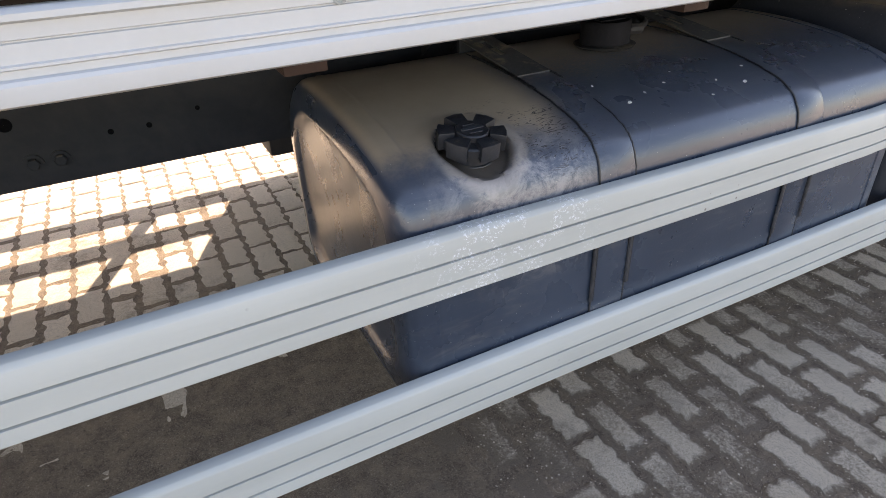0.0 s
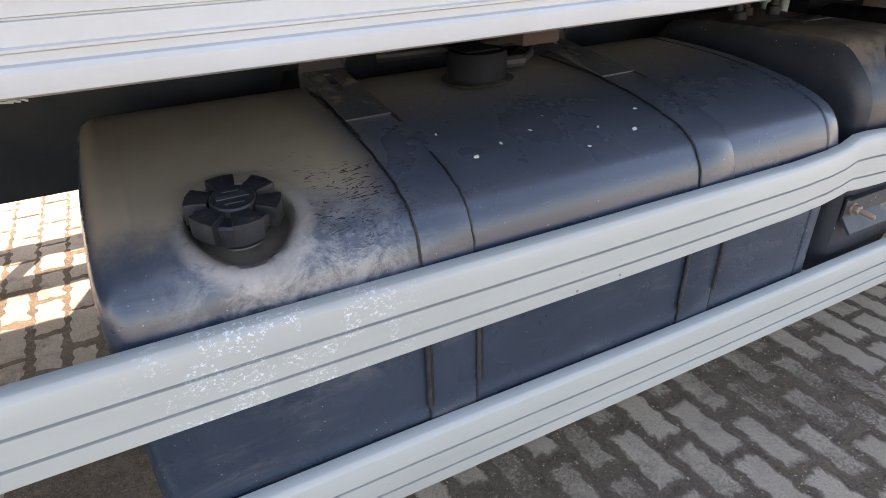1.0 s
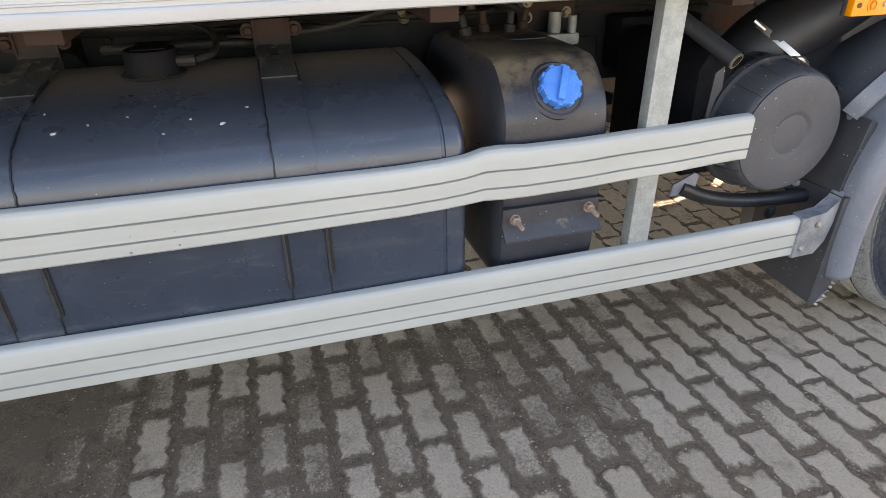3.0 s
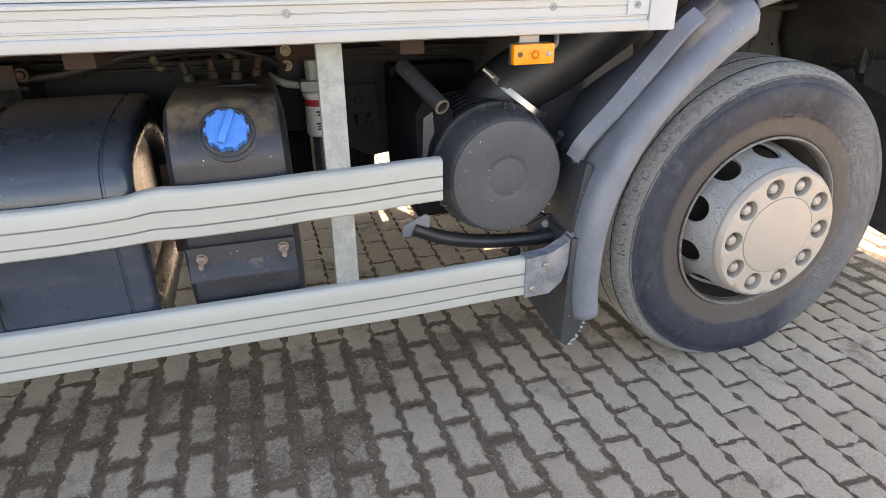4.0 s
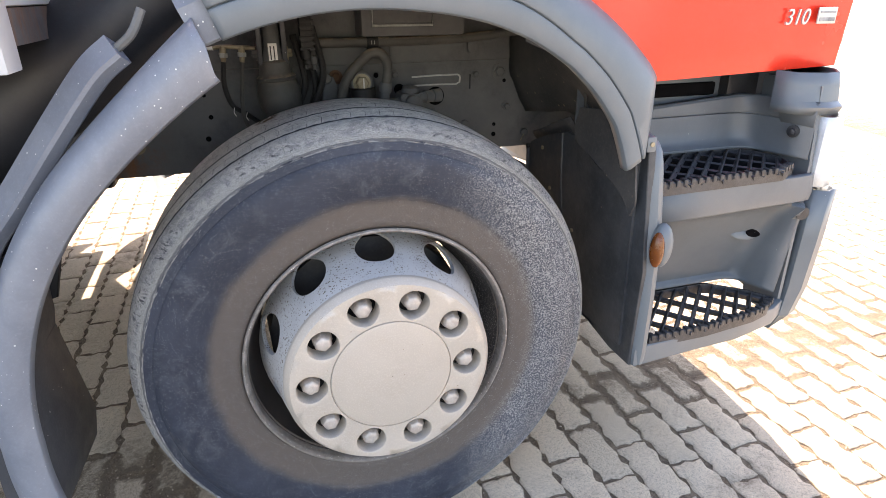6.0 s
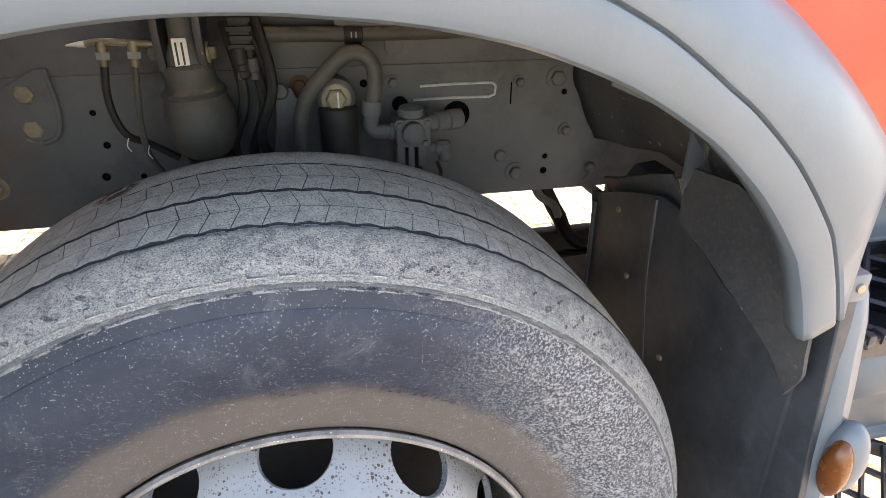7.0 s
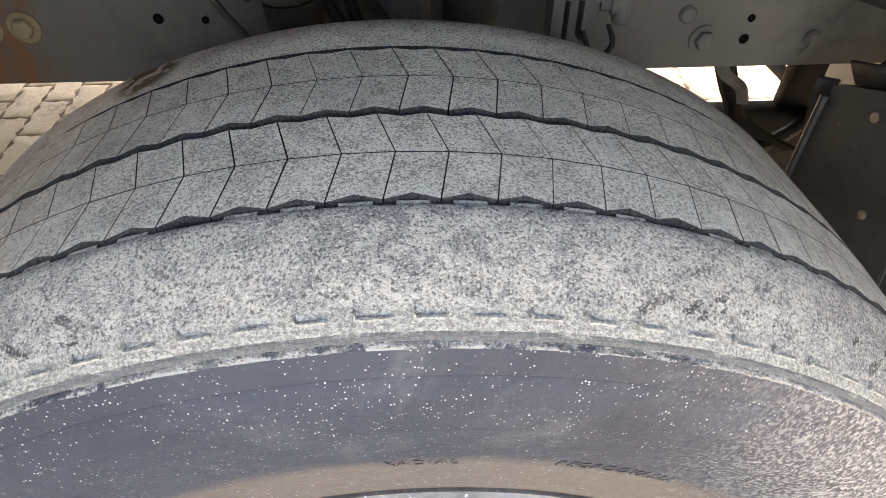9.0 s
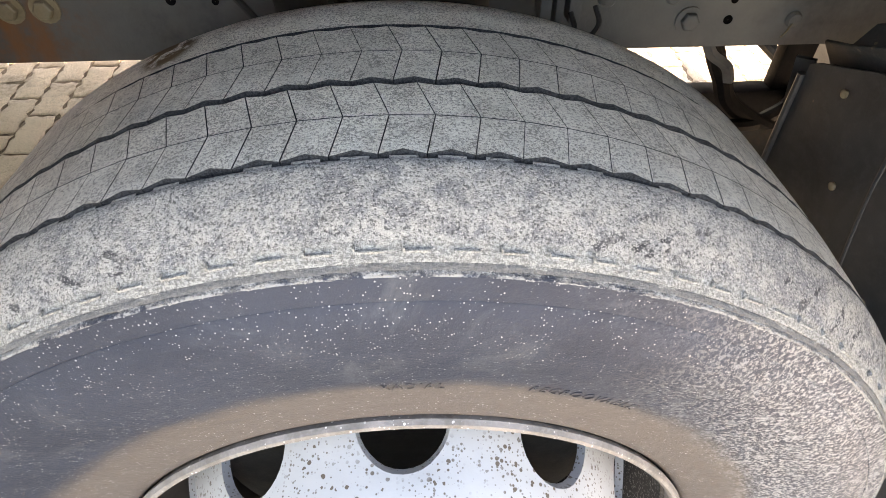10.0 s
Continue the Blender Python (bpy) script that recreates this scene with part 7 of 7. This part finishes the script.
part("far_wheel", lathe([(0.29, -0.13), (0.45, -0.16), (0.50, -0.14), (0.52, -0.11), (0.52, 0.11), (0.50, 0.14), (0.45, 0.16), (0.29, 0.13)], aim((0, 2.22, AX + 0.12), (0, 1, 0)), 64), M_TYRE, truck)

# ---- cables and pipes along the chassis ----
random.seed(11)
for i in range(6):
    pts = [(-3.9 + 0.45 * j, 0.735 - 0.012 * i + random.uniform(-0.01, 0.01), 0.995 + 0.012 * (i % 3) + random.uniform(-0.02, 0.02)) for j in range(8)]
    part("chassis_cable", tube(pts, random.choice((0.006, 0.008, 0.011)), 8), M_HOSE, truck)
part("air_pipe", tube([(-2.30, 0.60, 0.985), (-2.05, 0.56, 1.0), (-1.85, 0.55, 1.045), (-1.65, 0.52, 1.06), (-1.52, 0.55, 1.03), (-1.44, 0.62, 0.985)], 0.010, 10), M_HOSE, truck, "arched black air pipe")
part("air_pipe", tube([(-2.60, 0.58, 0.975), (-2.45, 0.52, 0.985), (-2.34, 0.55, 0.98), (-2.15, 0.62, 0.96)], 0.012, 10), M_HOSE, truck)
for i in range(5):
    x = -1.80 + 0.07 * i
    part("hose_fitting", lathe([(0.014, 0), (0.018, 0.012), (0.012, 0.03), (0.012, 0.05)], aim((x, 0.70, 0.99 + 0.01 * (i % 2)), (0.3 * (i % 3 - 1), -0.6, 0.5)), 10), (M_BOLT, M_HOSE, M_CHASSIS)[i % 3], truck)
# plain dark cylinder added to cover sunlit ground behind the fuel filter
dryer = part("gap_cylinder", lathe([(0.040, 0.50), (0.066, 0.51), (0.070, 0.53), (0.070, 0.70), (0.060, 0.72), (0.050, 0.76)], Matrix.Translation((-1.20, 0.86, 0)), 24), M_MATTE, truck)
for i in range(4):
    part("hanging_hose", tube([(-1.30 + 0.045 * i, 0.74, 0.80), (-1.29 + 0.045 * i, 0.755, 0.68), (-1.27 + 0.035 * i, 0.77, 0.58), (-1.24 + 0.02 * i, 0.80, 0.53)], 0.011, 8), M_MATTE, truck)
part("air_cylinder", lathe([(0.02, -0.31), (0.09, -0.30), (0.105, -0.26), (0.105, 0.26), (0.09, 0.30), (0.02, 0.31)], aim((-1.62, 1.10, 0.80), (1, 0, 0)), 32), M_CHASSIS, truck, "black compressed air cylinder inside the chassis")
# plain dark block added to fill the bright gap under the chassis
part("gap_block", box(-1.45, -1.16, 0.765, 0.90, 0.53, 0.745, 0.012), M_MATTE, truck)
part("chassis_module", box(-1.10, -0.80, 0.64, 0.745, 0.80, 0.97, 0.012), M_MATTE, truck)
for i in range(3):
    part("pale_tie", tube([(-3.34 + 0.012 * i, 0.745, 0.935), (-3.31 + 0.015 * i, 0.735, 0.95 + 0.004 * i), (-3.27 + 0.012 * i, 0.730, 0.948)], 0.0022, 5), M_LABEL, truck)

# ---- loose on the ground ----
random.seed(5)
twig = part("twig", tube([(-1.47, 0.03, 0.006), (-1.45, -0.02, 0.010), (-1.455, -0.08, 0.007), (-1.43, -0.12, 0.006)], 0.0022, 6), M_TWIG, None, "thin dry twig on the paving")
tagged(twig, "", "twig")
twig_b = part("side_shoot", tube([(-1.45, -0.02, 0.010), (-1.42, -0.03, 0.008), (-1.40, -0.06, 0.007)], 0.0014, 5), M_TWIG, twig)


# gravel grains
def grit():
    rs = np.random.RandomState(21)
    vs, fs = [], []
    base = [(1, 0, 0), (-1, 0, 0), (0, 1, 0), (0, -1, 0), (0, 0, 1), (0, 0, -1)]
    tri = [(0, 2, 4), (2, 1, 4), (1, 3, 4), (3, 0, 4), (2, 0, 5), (1, 2, 5), (3, 1, 5), (0, 3, 5)]
    for _ in range(12000):
        x = rs.uniform(-3.4, 1.6) if rs.rand() < 0.25 else rs.uniform(-3.2, -0.4)
        y = rs.uniform(-0.85, 0.9)
        s = 0.0012 + 0.0022 * rs.rand() ** 3
        k = len(vs)
        j = rs.uniform(0.6, 1.3, (6, 3))
        t = rs.uniform(0, 6.28)
        c, n = math.cos(t), math.sin(t)
        for (a, b, d), (ja, jb, jd) in zip(base, j):
            a, b, d = a * ja * s * 1.3, b * jb * s, d * jd * s * 0.7
            vs.append((x + a * c - b * n, y + a * n + b * c, 0.0012 + d))
        fs += [(k + p, k + q, k + r) for p, q, r in tri]
    me = bpy.data.meshes.new("grit")
    me.from_pydata(vs, [], fs)
    me.materials.append(M_PAVER)
    return tagged(new("grit", me), "scattered grit and small stone chips on paving", "grit", kind="stuff")


grit()


# ---- paving blocks ----
PX, PY, PX0 = 0.1060, 0.2200, 0.037


def paver_outline(rs):
    """Zigzag block outline about its centre, with chipped edges."""
    hx, hy, g, amp = PX / 2, PY / 2, 0.0036, 0.0046
    zig = (-0.3, 1.0, 0.7, -1.0, -0.5, 1.0, 0.6, -1.0, -0.6, 1.0, 0.8, -0.9, -0.2)
    n = len(zig) - 1
    pts = []
    for i in range(n + 1):
        pts.append((hx - g + amp * zig[i], -hy + g + (2 * hy - 2 * g) * i / n))
    pts += [(hx * 0.35, hy - g + 0.004), (0.0, hy - g - 0.002), (-hx * 0.4, hy - g + 0.002)]
    for i in range(n, -1, -1):
        pts.append((-hx + g + amp * zig[i], -hy + g + (2 * hy - 2 * g) * i / n))
    pts += [(-hx * 0.4, -hy + g + 0.002), (0.0, -hy + g - 0.002), (hx * 0.35, -hy + g + 0.004)]
    return [(a + rs.uniform(-0.0044, 0.0036), b + rs.uniform(-0.0040, 0.0040)) for a, b in pts]


def paver_data(seed):
    rs = np.random.RandomState(seed)
    o = paver_outline(rs)
    n = len(o)
    vs = [(a, b, -0.012) for a, b in o]
    vs += [(a * 0.985, b * 0.992, -0.0045 + rs.uniform(-0.0010, 0.0010)) for a, b in o]
    vs += [(a * 0.84, b * 0.92, -0.0022 + rs.uniform(-0.0005, 0.0005)) for a, b in o]
    vs += [(a * 0.55, b * 0.70, -0.0004 + rs.uniform(-0.0003, 0.0003)) for a, b in o]
    fs = []
    for k in (0, n, 2 * n):
        fs += [(k + i, k + (i + 1) % n, k + n + (i + 1) % n, k + n + i) for i in range(n)]
    fs.append(tuple(range(3 * n, 4 * n)))
    return vs, fs


variants = []
for s in range(10):
    vs, fs = paver_data(100 + s)
    me = bpy.data.meshes.new("paver")
    me.from_pydata(vs, [], fs)
    me.materials.append(M_PAVER)
    me.polygons.foreach_set("use_smooth", [True] * len(me.polygons))
    variants.append((me, np.array(vs), fs))
rs = np.random.RandomState(77)
bulk_v, bulk_f, count = [], [], 0
for i in range(-50, 45):
    for j in range(-11, 26):
        x = PX0 + PX * (i + 0.5)
        y = (0.113 if i % 2 else 0.003) + PY * j
        dz, ax, ay = rs.uniform(-0.0009, 0.0009), rs.uniform(-0.006, 0.006), rs.uniform(-0.006, 0.006)
        me, va, fs = variants[rs.randint(10)]
        turn = math.pi * rs.randint(2)
        if -1.15 < x < 0.95 and -0.62 < y < 0.30 and count < 300:
            p = new("paver", me)
            p.parent = ground
            p.matrix_basis = Matrix.Translation((x, y, dz + float(rise(y)))) @ Euler((ax, ay, turn)).to_matrix().to_4x4()
            count += 1
        else:
            c = math.cos(turn)
            q = va * np.array([c, c, 1.0])
            q = q + np.array([x, y, dz])
            q[:, 2] += rise(q[:, 1])
            q[:, 2] += ay * va[:, 0] * c + ax * va[:, 1] * c
            off = len(bulk_v) * len(va)
            bulk_v.append(q)
            bulk_f += [tuple(off + t for t in f) for f in fs]
me = bpy.data.meshes.new("paving_field")
me.from_pydata(np.concatenate(bulk_v).tolist(), [], bulk_f)
me.materials.append(M_PAVER)
me.polygons.foreach_set("use_smooth", [True] * len(me.polygons))
field = tagged(new("paving_field", me), "", "", kind="stuff")
field.parent = ground
